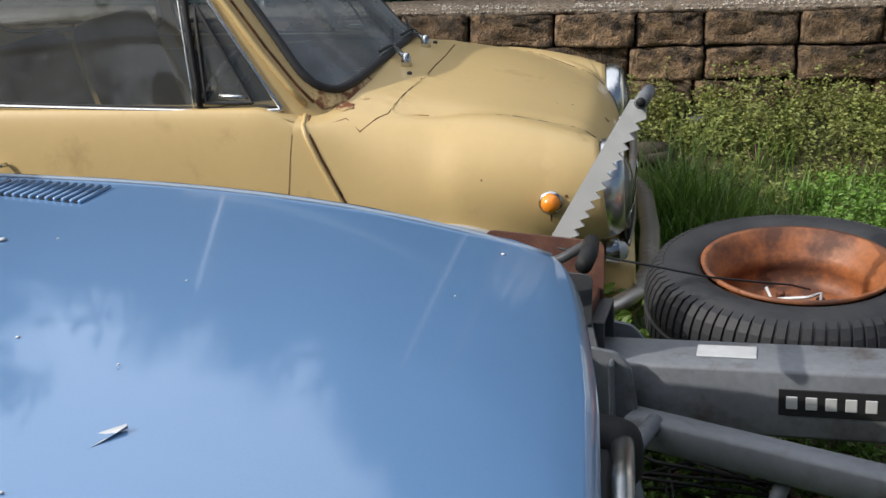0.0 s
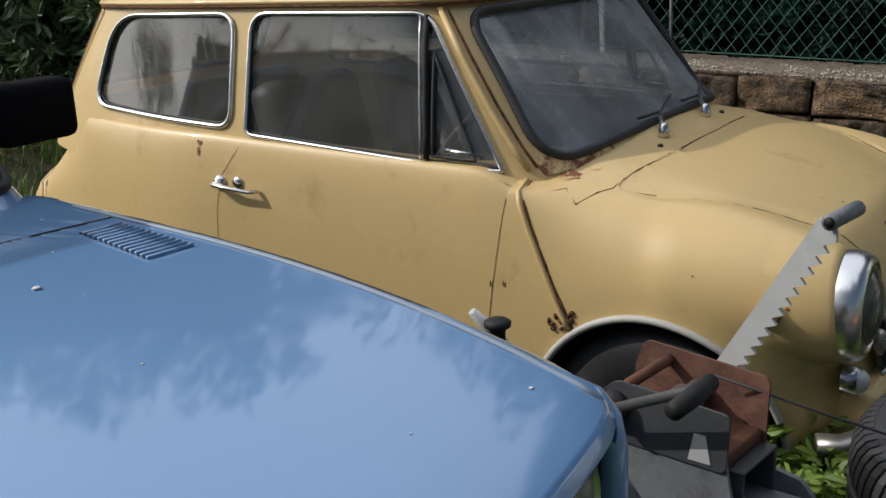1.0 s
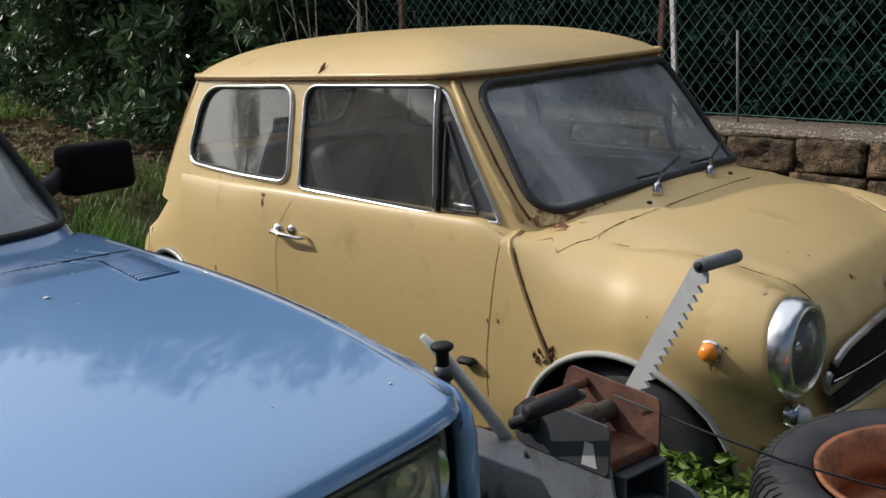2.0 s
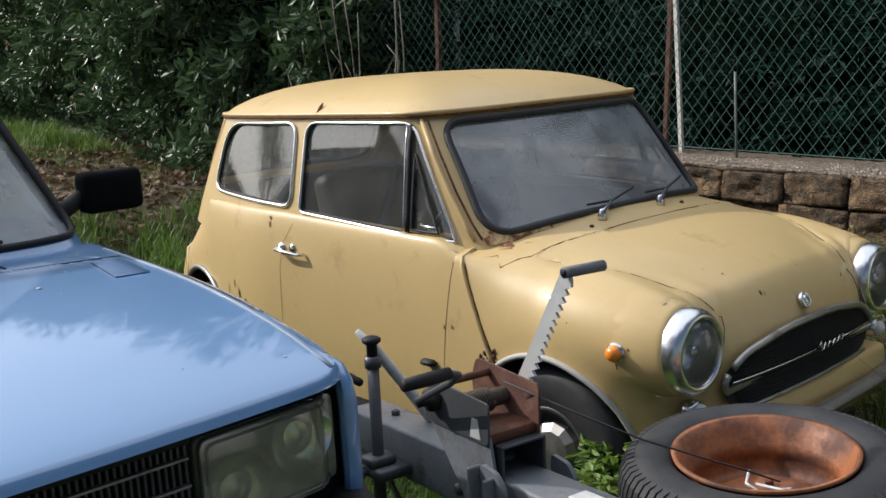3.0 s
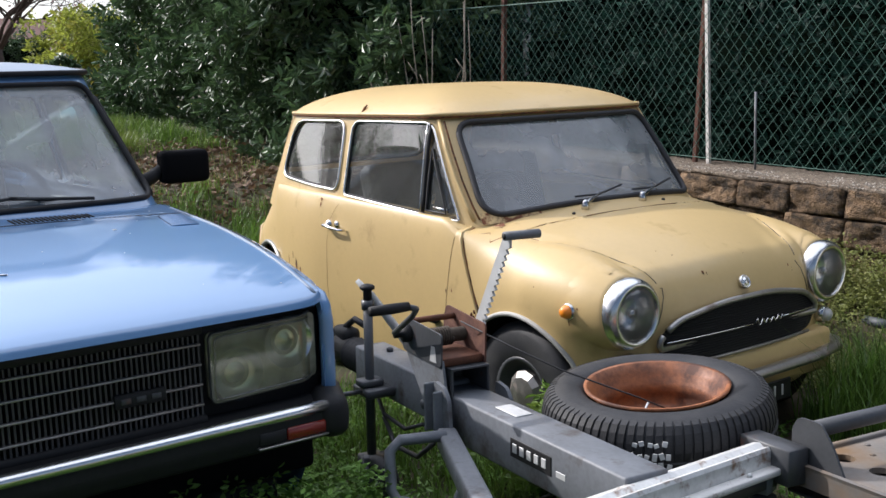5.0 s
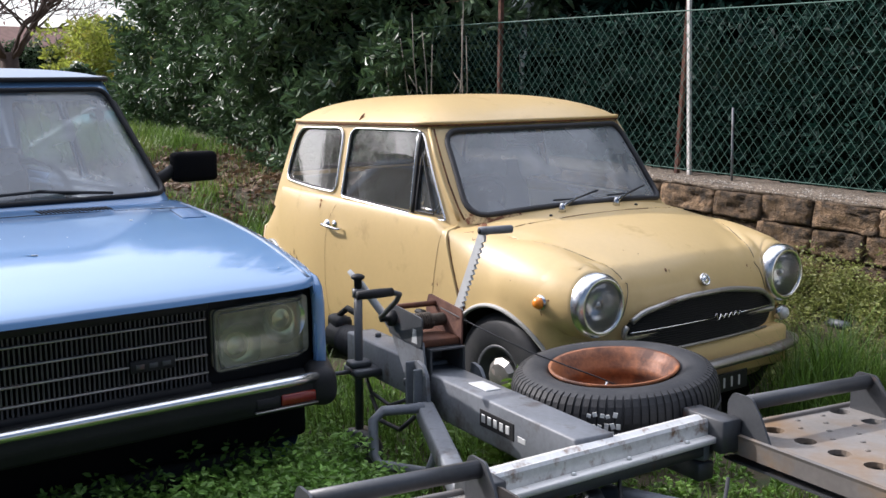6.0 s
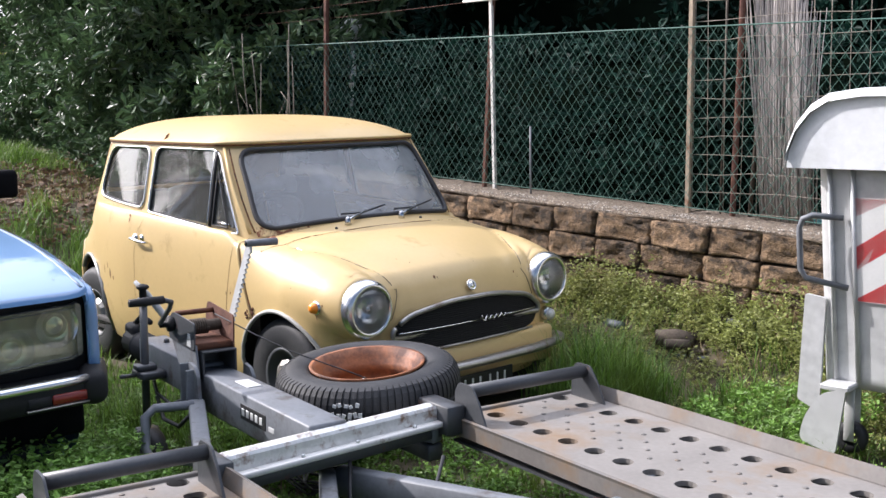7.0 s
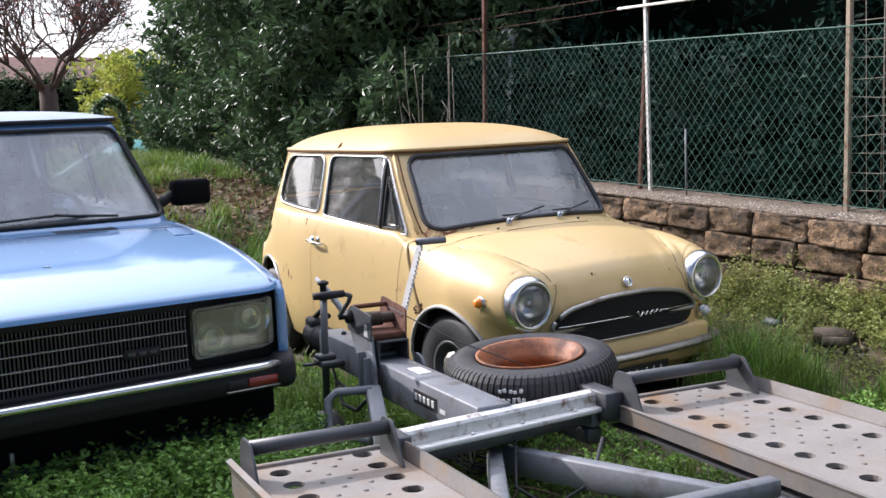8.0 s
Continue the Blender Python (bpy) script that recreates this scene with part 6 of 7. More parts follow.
def far_house():
    h = thing("far_house", "low reddish house with a clay roof far off", "house", pose(-46, 9.5, 0.3, 0, 0, 12))
    part("wall", box(-3, 3, -9, 6, 0, 2.7, 0.02), "plaster", h, smooth=False)
    part("roof", prism([(-3.6, 2.6), (3.6, 2.6), (0, 4.3)], -9.6, 6.6, "y"), "roof", h, smooth=False)
    for y in (-6.5, -3.0, 0.5, 4.0):
        part("window", box(3.0, 3.05, y - 0.5, y + 0.5, 0.9, 2.1, 0.01), "dark", h, smooth=False)


far_house()


def hose_arch():
    a = thing("garden_arch", "small dark green arch overgrown with ivy beside the shrub", "arch", pose(-10.5, 1.12, 0.9))
    pts = [(0, -0.22, 0.0), (0, -0.24, 0.5), (0, -0.18, 0.78), (0, 0.0, 0.90), (0, 0.18, 0.78), (0, 0.24, 0.5), (0, 0.22, 0.0)]
    part("hoop", tube(pts, 0.05, 8), "darkhedge", a)
    rs = np.random.RandomState(3)
    P = np.array(dense(pts, 0.01, False))
    part("ivy", leaves(np.repeat(P, 3, 0) + rs.normal(size=(len(P) * 3, 3)) * 0.035, 0.07, 0.05, 4), "laurel", a, smooth=False)


hose_arch()
tagged(part("tarpaulin", moved(lathe([(0.01, 0.30), (0.35, 0.26), (0.55, 0.14), (0.62, 0.0)], 16), Matrix.Translation((-11.6, 1.87, 0.93))), "teal"), "crumpled teal tarpaulin under the hedge", "tarpaulin")


# ---- galvanised waste container ----
def waste_container():
    b = thing("waste_container", "galvanised steel waste container with red and white stripes", "waste container", pose(1.665, 0.67, 0.03, 0, 0, 5))
    W, D = 1.28, 0.98
    o0 = rounded([(0.025, 0.07), (W - 0.025, 0.07), (W - 0.025, D - 0.07), (0.025, D - 0.07)], 0.07, 5)
    o1 = rounded([(0.0, 0.0), (W, 0.0), (W, D), (0.0, D)], 0.07, 5)
    k = len(o0)
    V = []
    zs = (0.27, 0.32, 0.6, 0.9, 1.15)
    for z in zs:
        t = (z - 0.27) / 0.88
        V += [(a[0] + (c[0] - a[0]) * t, a[1] + (c[1] - a[1]) * t, z) for a, c in zip(o0, o1)]
    F = rings(len(zs), k) + [tuple(range(k))[::-1]]
    body = part("body", (V, F), "galv", b)
    at = lambda z: 0.07 * (1 - (z - 0.27) / 0.88)
    for x in (0.06, 0.15, 0.9, 1.1):
        t0 = at(0.3)
        part("rib", tube([(x * 0.96 + 0.03, t0 - 0.004, 0.30), (x, -0.004, 1.14)], 0.016, 6, flat=0.6), "galv", body)
    for y in (0.15, 0.5):
        part("rib", tube([(0.022, y * 0.9 + 0.05, 0.30), (-0.004, y, 1.14)], 0.016, 6, flat=0.6), "galv", body)
    part("rim", tube([(p[0], p[1], 1.155) for p in o1], 0.024, 8, closed=True), "darkgrey", b, "dark rim under the lid")
    prof = [(-0.085, 1.160), (-0.078, 1.215), (-0.045, 1.300), (0.010, 1.370), (0.080, 1.412), (0.20, 1.428), (W - 0.20, 1.428), (W - 0.08, 1.412), (W - 0.01, 1.370), (W + 0.045, 1.300), (W + 0.078, 1.215), (W + 0.085, 1.160)]
    prof = dense(prof, 0.05, False)
    rows = []
    for y, dz in ((-0.085, -0.03), (-0.07, 0.0), (D / 2, 0.01), (D + 0.07, 0.0)):
        rows += [(x, y, z + dz) for x, z in prof]
    for y in (D + 0.07, -0.06):
        rows += [(x, y, z - 0.018) for x, z in prof]
    lid = part("lid", (rows, [(j * len(prof) + i, j * len(prof) + i + 1, (j + 1) * len(prof) + i + 1, (j + 1) * len(prof) + i) for j in range(5) for i in range(len(prof) - 1)]), "lid", b, "pale curved metal lid")
    part("lid_front", prism([(x, z - 0.03) for x, z in prof], -0.062, -0.055, "y"), "lid", lid, smooth=False)
    # stripes on the front
    def film(name, mat, pts):
        pts = [(x, at(z) - 0.006 - 0.001, z) for x, z in pts]
        part(name, (pts + [(x, y - 0.0015, z) for x, y, z in pts], [tuple(range(len(pts), 2 * len(pts)))] + [(i, (i + 1) % len(pts), len(pts) + (i + 1) % len(pts), len(pts) + i) for i in range(len(pts))]), mat, body, smooth=False)
    x0, x1 = 0.155, 0.300
    film("stripe_ground", "whitefilm", [(x0, 0.62), (x1, 0.62), (x1, 1.02), (x0, 1.02)])
    film("red_stripe", "redfilm", [(x0 + 0.002, 0.945), (x1, 1.018), (x0 + 0.002, 1.018)])
    film("red_stripe", "redfilm", [(x0 + 0.002, 0.735), (x1, 0.835), (x1, 0.925), (x0 + 0.002, 0.825)])
    film("red_stripe", "redfilm", [(x0 + 0.002, 0.622), (x1, 0.622), (x1, 0.715)])
    # lifting handle, side arm, corner bracket and castor
    part("side_handle", tube([(0.12, 0.0, 0.94), (0.02, -0.05, 0.95), (-0.015, -0.055, 0.935), (-0.028, -0.055, 0.90), (-0.022, -0.05, 0.74), (0.0, -0.045, 0.705), (0.14, 0.02, 0.67)], 0.012, 8), "grey", b, "bent steel lifting handle")
    part("side_plate", prism(rounded([(-0.055, 0.20), (0.035, 0.16), (0.05, 0.62), (-0.035, 0.63)], 0.01, 2), 0.03, 0.045, "y"), "galv", b, "flat lifting plate", smooth=False)
    part("corner_bracket", join(prism(rounded([(-0.02, 0.05), (0.13, 0.02), (0.165, 0.29), (0.06, 0.25), (0.0, 0.15)], [0.04, 0.02, 0.02, 0.03, 0.04], 4), -0.03, -0.015, "y"), box(0.06, 0.175, -0.03, 0.16, 0.27, 0.295, 0.006)), "galv", b, smooth=False)
    for x, y in ((0.15, 0.08), (W - 0.15, 0.08), (0.15, D - 0.12), (W - 0.15, D - 0.12)):
        c = part("castor", lathe([(0.03, -0.02), (0.060, -0.022), (0.066, 0.0), (0.060, 0.022), (0.03, 0.02)], 20, Matrix.Translation((x, y, 0.07)) @ Matrix.Rotation(radians(90), 4, "X")), "tyre", b, "small rubber castor")
        part("castor_fork", join(box(x - 0.02, x + 0.02, y - 0.035, y - 0.028, 0.06, 0.27, 0.002), box(x - 0.02, x + 0.02, y + 0.028, y + 0.035, 0.09, 0.27, 0.002)), "galv", c)


waste_container()


# ---- car trailer ----
def trailer():
    t = thing("car_trailer", "grey steel car trailer with perforated ramps and a hand winch", "trailer", pose(1.30, -1.32, 0.016, -1.2, -0.15, -7.5))

    def ramp(y0, y1, rows, length, label, x0, bar):
        """Perforated track with raised edges and a stop bar at its front."""
        pitch, r = 0.1185, 0.031
        V, F, dots = [], [], []
        n = int(length / pitch)
        ycuts = [y0, rows[0] - 0.055, rows[0] + 0.055, rows[1] - 0.055, rows[1] + 0.055, y1]
        for i in range(n):
            xa, xb = x0 + i * pitch, x0 + (i + 1) * pitch
            for k in range(5):
                ya, yb = ycuts[k], ycuts[k + 1]
                o = len(V)
                if k in (1, 3):
                    cx, cy = (xa + xb) / 2 + 0.006 - (0.042 if k == 3 else 0.0), (ya + yb) / 2
                    sq = [(xa + (xb - xa) * q / 4, ya) for q in range(4)] + [(xb, ya + (yb - ya) * q / 4) for q in range(4)] + [(xb - (xb - xa) * q / 4, yb) for q in range(4)] + [(xa, yb - (yb - ya) * q / 4) for q in range(4)]
                    ci = [(cx + r * math.cos(a), cy + r * math.sin(a)) for a in [math.atan2(q[1] - cy, q[0] - cx) for q in sq]]
                    V += [(x, y, 0.40) for x, y in sq] + [(x, y, 0.40) for x, y in ci] + [(x, y, 0.385) for x, y in ci]
                    for q in range(16):
                        p = (q + 1) % 16
                        F += [(o + q, o + p, o + 16 + p, o + 16 + q), (o + 16 + q, o + 16 + p, o + 32 + p, o + 32 + q)]
                else:
                    V += [(xa, ya, 0.40), (xb, ya, 0.40), (xb, yb, 0.40), (xa, yb, 0.40)]
                    F.append((o, o + 1, o + 2, o + 3))
                if k == 2:
                    for q in range(4):
                        yy = ya + (yb - ya) * (q + 0.5) / 4
                        dots.append(lathe([(0.009, 0.0), (0.007, 0.0025), (0.002, 0.0035)], 7, Matrix.Translation((xa + pitch * (0.25 if q % 2 else 0.75), yy, 0.40))))
        deck = part("ramp_deck", (V, F), "plank", t, label, smooth=False)
        tagged(part("tread_dots", join(*dots), "rail", deck), kind="stuff")
        xe = x0 + n * pitch
        for y, s in ((y0, -1), (y1, 1)):
            low_edge = y0 > 0 and s < 0
            o = [(y, 0.350), (y + s * 0.010, 0.350), (y + s * 0.012, 0.398), (y + s * 0.016, 0.408), (y + s * 0.004, 0.410), (y, 0.404)] if low_edge else [(y, 0.32), (y + s * 0.010, 0.32), (y + s * 0.014, 0.402), (y + s * 0.030, 0.440), (y + s * 0.014, 0.446), (y, 0.404)]
            part("ramp_edge", prism(o if s > 0 else o[::-1], x0, xe, "x"), "rail", deck, smooth=False)
        # dark sheet added below the deck so the holes look shaded
        part("ramp_underside", box(x0, xe, y0 + 0.004, y1 - 0.004, 0.318, 0.325, 0.0), "darkgrey", deck, smooth=False)
        part("ramp_lip", box(x0 - 0.02, x0, y0 - 0.01, y1 + 0.01, 0.33, 0.410, 0.004), "rail", deck)
        stop = part("stop_bar", tube([(bar, y0 + 0.005, 0.497), (bar, y1 - 0.035, 0.497)], 0.022, 14), "darkgrey", t, "dark grey tubular wheel stop")
        for y in (y0 + 0.002, y1 - 0.040):
            part("stop_bracket", prism(rounded([(bar - 0.06, 0.36), (bar + 0.13, 0.36), (bar + 0.07, 0.47), (bar + 0.03, 0.521), (bar - 0.04, 0.521), (bar - 0.06, 0.49)], 0.012, 3), y, y + 0.007, "y"), "darkgrey", stop, smooth=False)
        for x in (0.6, 1.5, 2.4):
            part("ramp_stiffener", box(x, x + 0.04, y0, y1, 0.33, 0.384, 0.003), "grey", deck)
        return deck

    ramp(0.45, 1.0, (0.580, 0.900), 3.2, "long perforated metal ramp with rust stains", -0.120, -0.05)
    ramp(-0.91, -0.44, (-0.80, -0.53), 3.2, "perforated metal ramp with rust stains", -0.040, 0.06)
    # front beam between the ramps
    slant = Matrix.Translation((0.0, 0.0, 0.0)) @ Matrix.Rotation(radians(8.0), 4, "Z")
    fb = part("front_beam", moved(prism([(-0.128, 0.40), (-0.056, 0.40), (-0.056, 0.440), (-0.062, 0.449), (-0.078, 0.443), (-0.094, 0.451), (-0.115, 0.446), (-0.128, 0.438)], -0.41, 0.41, "y"), slant), "alloy", t, "worn bare metal front beam", smooth=False)
    part("beam_flange", moved(box(-0.056, -0.022, -0.41, 0.41, 0.385, 0.403, 0.003), slant), "white", fb, "rusty chipped flange")
    part("beam_underside", moved(box(-0.12, -0.045, -0.41, 0.41, 0.345, 0.383, 0.004), slant), "darkgrey", fb)
    for y in (-0.15, 0.05, 0.28):
        part("bolt", lathe([(0.007, 0.0), (0.007, 0.007), (0.003, 0.009)], 8, slant @ Matrix.Translation((-0.036, y, 0.403))), "alloy", fb)
    part("corner_plate", box(-0.22, -0.05, 0.38, 0.45, 0.36, 0.455, 0.004), "darkgrey", fb)
    part("corner_plate", box(-0.09, 0.06, -0.46, -0.40, 0.36, 0.455, 0.004), "darkgrey", fb)
    part("cross_tube", box(0.70, 0.75, -0.44, 0.40, 0.335, 0.385, 0.004), "grey", t)
    for s in (-1, 1):
        m = Matrix.Translation((-0.12, s * 0.02, 0.27)) @ Matrix.Rotation(radians(s * 27), 4, "Z")
        part("diagonal_brace", moved(box(0.0, 1.05, -0.025, 0.025, -0.045, 0.045, 0.006), m), "grey", t)
    # drawbar
    draw = part("drawbar", box(-1.02, -0.10, -0.090, 0.040, 0.325, 0.462, 0.008, 2), "grey", t, "grey box-section drawbar with maker's label")
    part("drawbar_front", box(-1.60, -1.0, -0.083, 0.033, 0.345, 0.475, 0.008, 2), "grey", draw)
    part("rating_plate", box(-0.735, -0.625, -0.045, 0.008, 0.462, 0.465, 0.001), "galv", draw, "small riveted metal plate", smooth=False)
    lg = part("side_label", box(-0.585, -0.395, -0.0925, -0.0895, 0.374, 0.426, 0.001), "black", draw, "dark label with pale block marks", smooth=False)
    for i in range(5):
        part("label_mark", box(-0.572 + i * 0.034, -0.552 + i * 0.034, -0.0945, -0.092, 0.388, 0.413, 0.001), "galv", lg, smooth=False)
    part("small_mark", box(-0.375, -0.335, -0.0915, -0.0895, 0.380, 0.396, 0.0005), "galv", draw, smooth=False)
    for x in (-1.45, -1.22):
        part("bolt", lathe([(0.012, 0.0), (0.012, 0.012), (0.004, 0.016)], 8, Matrix.Translation((x, -0.02, 0.475))), "darkgrey", draw)
    for x in (-1.06, -0.96):
        part("side_bolt", lathe([(0.016, 0.0), (0.016, 0.016), (0.006, 0.02)], 8, Matrix.Translation((x, -0.09, 0.40)) @ Matrix.Rotation(radians(90), 4, "X")), "darkgrey", draw)
    part("coupling", join(tube([(-1.58, -0.025, 0.41), (-1.72, -0.025, 0.42), (-1.82, -0.025, 0.42)], [0.055, 0.05, 0.06], 12), box(-1.86, -1.74, -0.06, 0.01, 0.43, 0.50, 0.02, 2), tube([(-1.80, -0.025, 0.50), (-1.72, -0.025, 0.54), (-1.62, -0.025, 0.53)], 0.012, 8)), "black", draw, "black tow coupling")
    part("bellows", lathe([(0.062 - 0.012 * (i % 2), 0.012 * i) for i in range(10)], 16, Matrix.Translation((-1.72, -0.025, 0.412)) @ Matrix.Rotation(radians(90), 4, "Y")), "rubber", draw)
    part("brake_cable", tube([(-1.40, -0.10, 0.36), (-1.30, -0.12, 0.31), (-1.15, -0.12, 0.30), (-1.05, -0.11, 0.34)], 0.007, 6), "rubber", draw)
    # arms of the drawbar
    for s in (-1, 1):
        a, b = Vector((-0.85, -0.025 + s * 0.115, 0.36)), Vector((-0.10, -0.02 + s * 0.40, 0.385))
        ang = math.degrees(math.atan2(b.y - a.y, b.x - a.x))
        part("drawbar_arm", moved(box(0, (b - a).length, -0.028, 0.028, -0.03, 0.03, 0.006), Matrix.Translation(a) @ Matrix.Rotation(radians(ang), 4, "Z")), "grey", t)
        part("arm_bracket", prism(rounded([(-0.935, 0.33), (-0.83, 0.33), (-0.845, 0.47 - 0.03 * (s > 0)), (-0.87, 0.50 - 0.03 * (s > 0)), (-0.925, 0.51 - 0.03 * (s > 0))], 0.01, 2), -0.025 + s * 0.100, -0.025 + s * 0.112, "y"), "grey", t, smooth=False)
    part("bracket_channel", join(box(-0.94, -0.93, -0.165, -0.125, 0.36, 0.505, 0.003), box(-0.885, -0.875, -0.165, -0.125, 0.36, 0.49, 0.003)), "grey", t, smooth=False)
    part("hand_loop", tube([(-0.80, -0.17, 0.385), (-0.83, -0.30, 0.385), (-0.825, -0.335, 0.36), (-0.80, -0.345, 0.26), (-0.77, -0.34, 0.235), (-0.60, -0.26, 0.25), (-0.57, -0.24, 0.34)], 0.016, 10), "grey", t)
    # winch
    low = lambda name, vf, *a, **k: part(name, moved(vf, Matrix.Translation((0, 0, -0.03))), *a, **k)
    bx = join(box(-1.06, -0.90, -0.092, -0.084, 0.467, 0.572, 0.002), box(-1.06, -0.90, 0.032, 0.040, 0.467, 0.572, 0.002), box(-1.06, -0.90, -0.092, 0.040, 0.565, 0.573, 0.002), box(-1.06, -0.90, -0.092, 0.040, 0.466, 0.474, 0.002), box(-1.062, -1.05, -0.09, 0.038, 0.468, 0.571, 0.001))
    win = low("winch_base", bx, "darkgrey", t, "open box-section winch mount", smooth=False)
    low("winch_plate", prism(rounded([(-1.16, 0.585), (-0.92, 0.575), (-0.915, 0.675), (-1.12, 0.69), (-1.17, 0.65)], 0.015, 3), -0.116, -0.110, "y"), "darkgrey", win, smooth=False)
    low("winch_plate", prism(rounded([(-1.16, 0.56), (-0.92, 0.56), (-0.915, 0.69), (-1.15, 0.712), (-1.17, 0.66)], 0.015, 3), 0.034, 0.040, "y"), "postrust", win, smooth=False)
    low("winch_stand", prism(rounded([(-1.165, 0.60), (-0.925, 0.60), (-0.905, 0.50), (-0.915, 0.39), (-1.00, 0.39), (-1.06, 0.47)], 0.012, 3), -0.110, -0.102, "y"), "grey", win, "wide grey stand plate", smooth=False)
    low("plate_window", prism([(-0.985, 0.585), (-0.945, 0.585), (-0.955, 0.632), (-0.975, 0.632)], -0.1175, -0.1155, "y"), "galv", win, smooth=False)
    low("winch_bed", box(-1.14, -0.925, -0.108, 0.032, 0.574, 0.60, 0.003), "rust", win)
    low("drum", lathe([(0.022, -0.07), (0.022, 0.07)], 16, Matrix.Translation((-1.04, -0.038, 0.640)) @ Matrix.Rotation(radians(90), 4, "X")), "wood", win, "dark rusty winch drum")
    low("drum_cable", tube([(-1.04 + 0.026 * math.cos(q), -0.095 + 0.0086 * q / 6.283, 0.640 + 0.026 * math.sin(q)) for q in np.linspace(0, 6.283 * 9, 140)], 0.0045, 5), "wood", win)
    low("cross_pin", tube([(-1.10, -0.112, 0.685), (-1.10, 0.036, 0.685)], 0.010, 8), "rust", win)
    low("pinion", lathe([(0.028, 0.0), (0.03, 0.01), (0.028, 0.02), (0.012, 0.022), (0.012, 0.05)], 16, Matrix.Translation((-1.12, -0.116, 0.645)) @ Matrix.Rotation(radians(90), 4, "X")), "black", win)
    cr = low("winch_crank", tube([(-1.12, -0.15, 0.645), (-1.12, -0.165, 0.65), (-0.95, -0.19, 0.735), (-0.905, -0.20, 0.765), (-0.895, -0.23, 0.775)], 0.009, 8), "darkgrey", win)
    low("crank_grip", tube([(-0.895, -0.232, 0.777), (-0.89, -0.29, 0.777), (-0.888, -0.355, 0.777)], [0.014, 0.0155, 0.014], 12), "black", cr, "black crank grip")
    low("winch_cable", tube([(-1.0, 0.0, 0.688), (-0.84, 0.08, 0.63), (-0.72, 0.17, 0.575), (-0.63, 0.26, 0.535), (-0.56, 0.33, 0.505), (-0.52, 0.40, 0.47)], 0.0024, 6), "rubber", win, "thin dark steel cable")
    # toothed handbrake lever
    a, b = Vector((-1.055, 0.075, 0.60)), Vector((-0.849, 0.078, 0.952))
    d = (b - a).normalized()
    L = (b - a).length
    out = [(0.0, -0.022), (0.0, 0.022)]
    n = 15
    for i in range(n):
        s0 = 0.06 + (L - 0.07) * i / n
        s1 = 0.06 + (L - 0.07) * (i + 0.75) / n
        out += [(s0, 0.012), (s1, 0.026)]
    out += [(L, 0.018), (L + 0.012, 0.0), (L, -0.018)]
    m = Matrix.Translation(a) @ Matrix.Rotation(-math.atan2(d.z, d.x), 4, "Y")
    lever = low("brake_lever", moved(prism([(s, -w) for s, w in out], -0.004, 0.004, "y"), m), "galv", t, "toothed flat steel handbrake lever", smooth=False)
    low("lever_handle", tube([(-0.842, 0.058, 0.960), (-0.840, 0.178, 0.960)], 0.0135, 12), "grey", lever, "short grey tube handle")
    low("lever_hole", tube([(-0.842, 0.056, 0.960), (-0.842, 0.0605, 0.960)], 0.0095, 10), "black", lever)
    # jockey post
    jp = low("jockey_post", join(tube([(-1.34, -0.150, 0.17), (-1.34, -0.150, 0.70)], 0.0155, 12), tube([(-1.34, -0.150, 0.685), (-1.34, -0.150, 0.715)], 0.021, 12)), "darkgrey", t, "dark jockey wheel post")
    low("post_knob", lathe([(0.014, 0.70), (0.014, 0.745), (0.024, 0.752), (0.025, 0.760), (0.018, 0.765), (0.004, 0.769)], 16, Matrix.Translation((-1.34, -0.150, 0.0))), "black", jp)
    low("post_clamp", join(box(-1.40, -1.28, -0.185, -0.085, 0.40, 0.43, 0.006), box(-1.37, -1.31, -0.19, -0.11, 0.43, 0.455, 0.006), tube([(-1.34, -0.185, 0.415), (-1.34, -0.25, 0.415)], 0.008, 8)), "darkgrey", jp)
    low("post_strut", tube([(-1.385, -0.165, 0.775), (-1.362, -0.128, 0.725), (-1.345, -0.04, 0.60), (-1.33, 0.03, 0.49)], [0.008, 0.014, 0.015, 0.014], 8), "galv", jp, "pale galvanised strut")
    jw = low("jockey_wheel", lathe([(0.03, -0.025), (0.085, -0.028), (0.098, -0.015), (0.098, 0.015), (0.085, 0.028), (0.03, 0.025)], 24, Matrix.Translation((-1.27, -0.150, 0.115)) @ Matrix.Rotation(radians(90), 4, "X")), "tyre", jp, "black jockey wheel")
    low("jockey_fork", join(tube([(-1.34, -0.185, 0.20), (-1.27, -0.185, 0.115)], 0.010, 6), tube([(-1.34, -0.115, 0.20), (-1.27, -0.115, 0.115)], 0.010, 6), box(-1.37, -1.31, -0.19, -0.11, 0.17, 0.20, 0.004)), "darkgrey", jw)
    low("hose", tube([(-1.30, -0.12, 0.33), (-1.18, -0.14, 0.27), (-1.05, -0.13, 0.27), (-0.98, -0.11, 0.33)], 0.008, 6), "rubber", jp)
    # under the front beam: carrier for the spare wheel, axle and wheels further back
    part("wheel_carrier", join(box(-0.85, -0.10, 0.34, 0.40, 0.27, 0.325, 0.006), box(-0.60, -0.54, 0.03, 0.66, 0.27, 0.325, 0.006)), "darkgrey", t)
    part("axle", box(2.0, 2.08, -0.95, 1.0, 0.24, 0.31, 0.006), "darkgrey", t)
    for y, s in ((-1.10, -1), (1.15, 1)):
        wheel(t, 2.04, y, 0.272, 0.262, 0.155, 0.16, s, "grey", 0.06, "grey")
    part("loose_cable", tube([(-0.05, 0.02, 0.35), (0.02, -0.02, 0.22), (0.12, 0.05, 0.17), (0.18, 0.16, 0.25), (0.10, 0.26, 0.36)], 0.006, 6), "rubber", t)
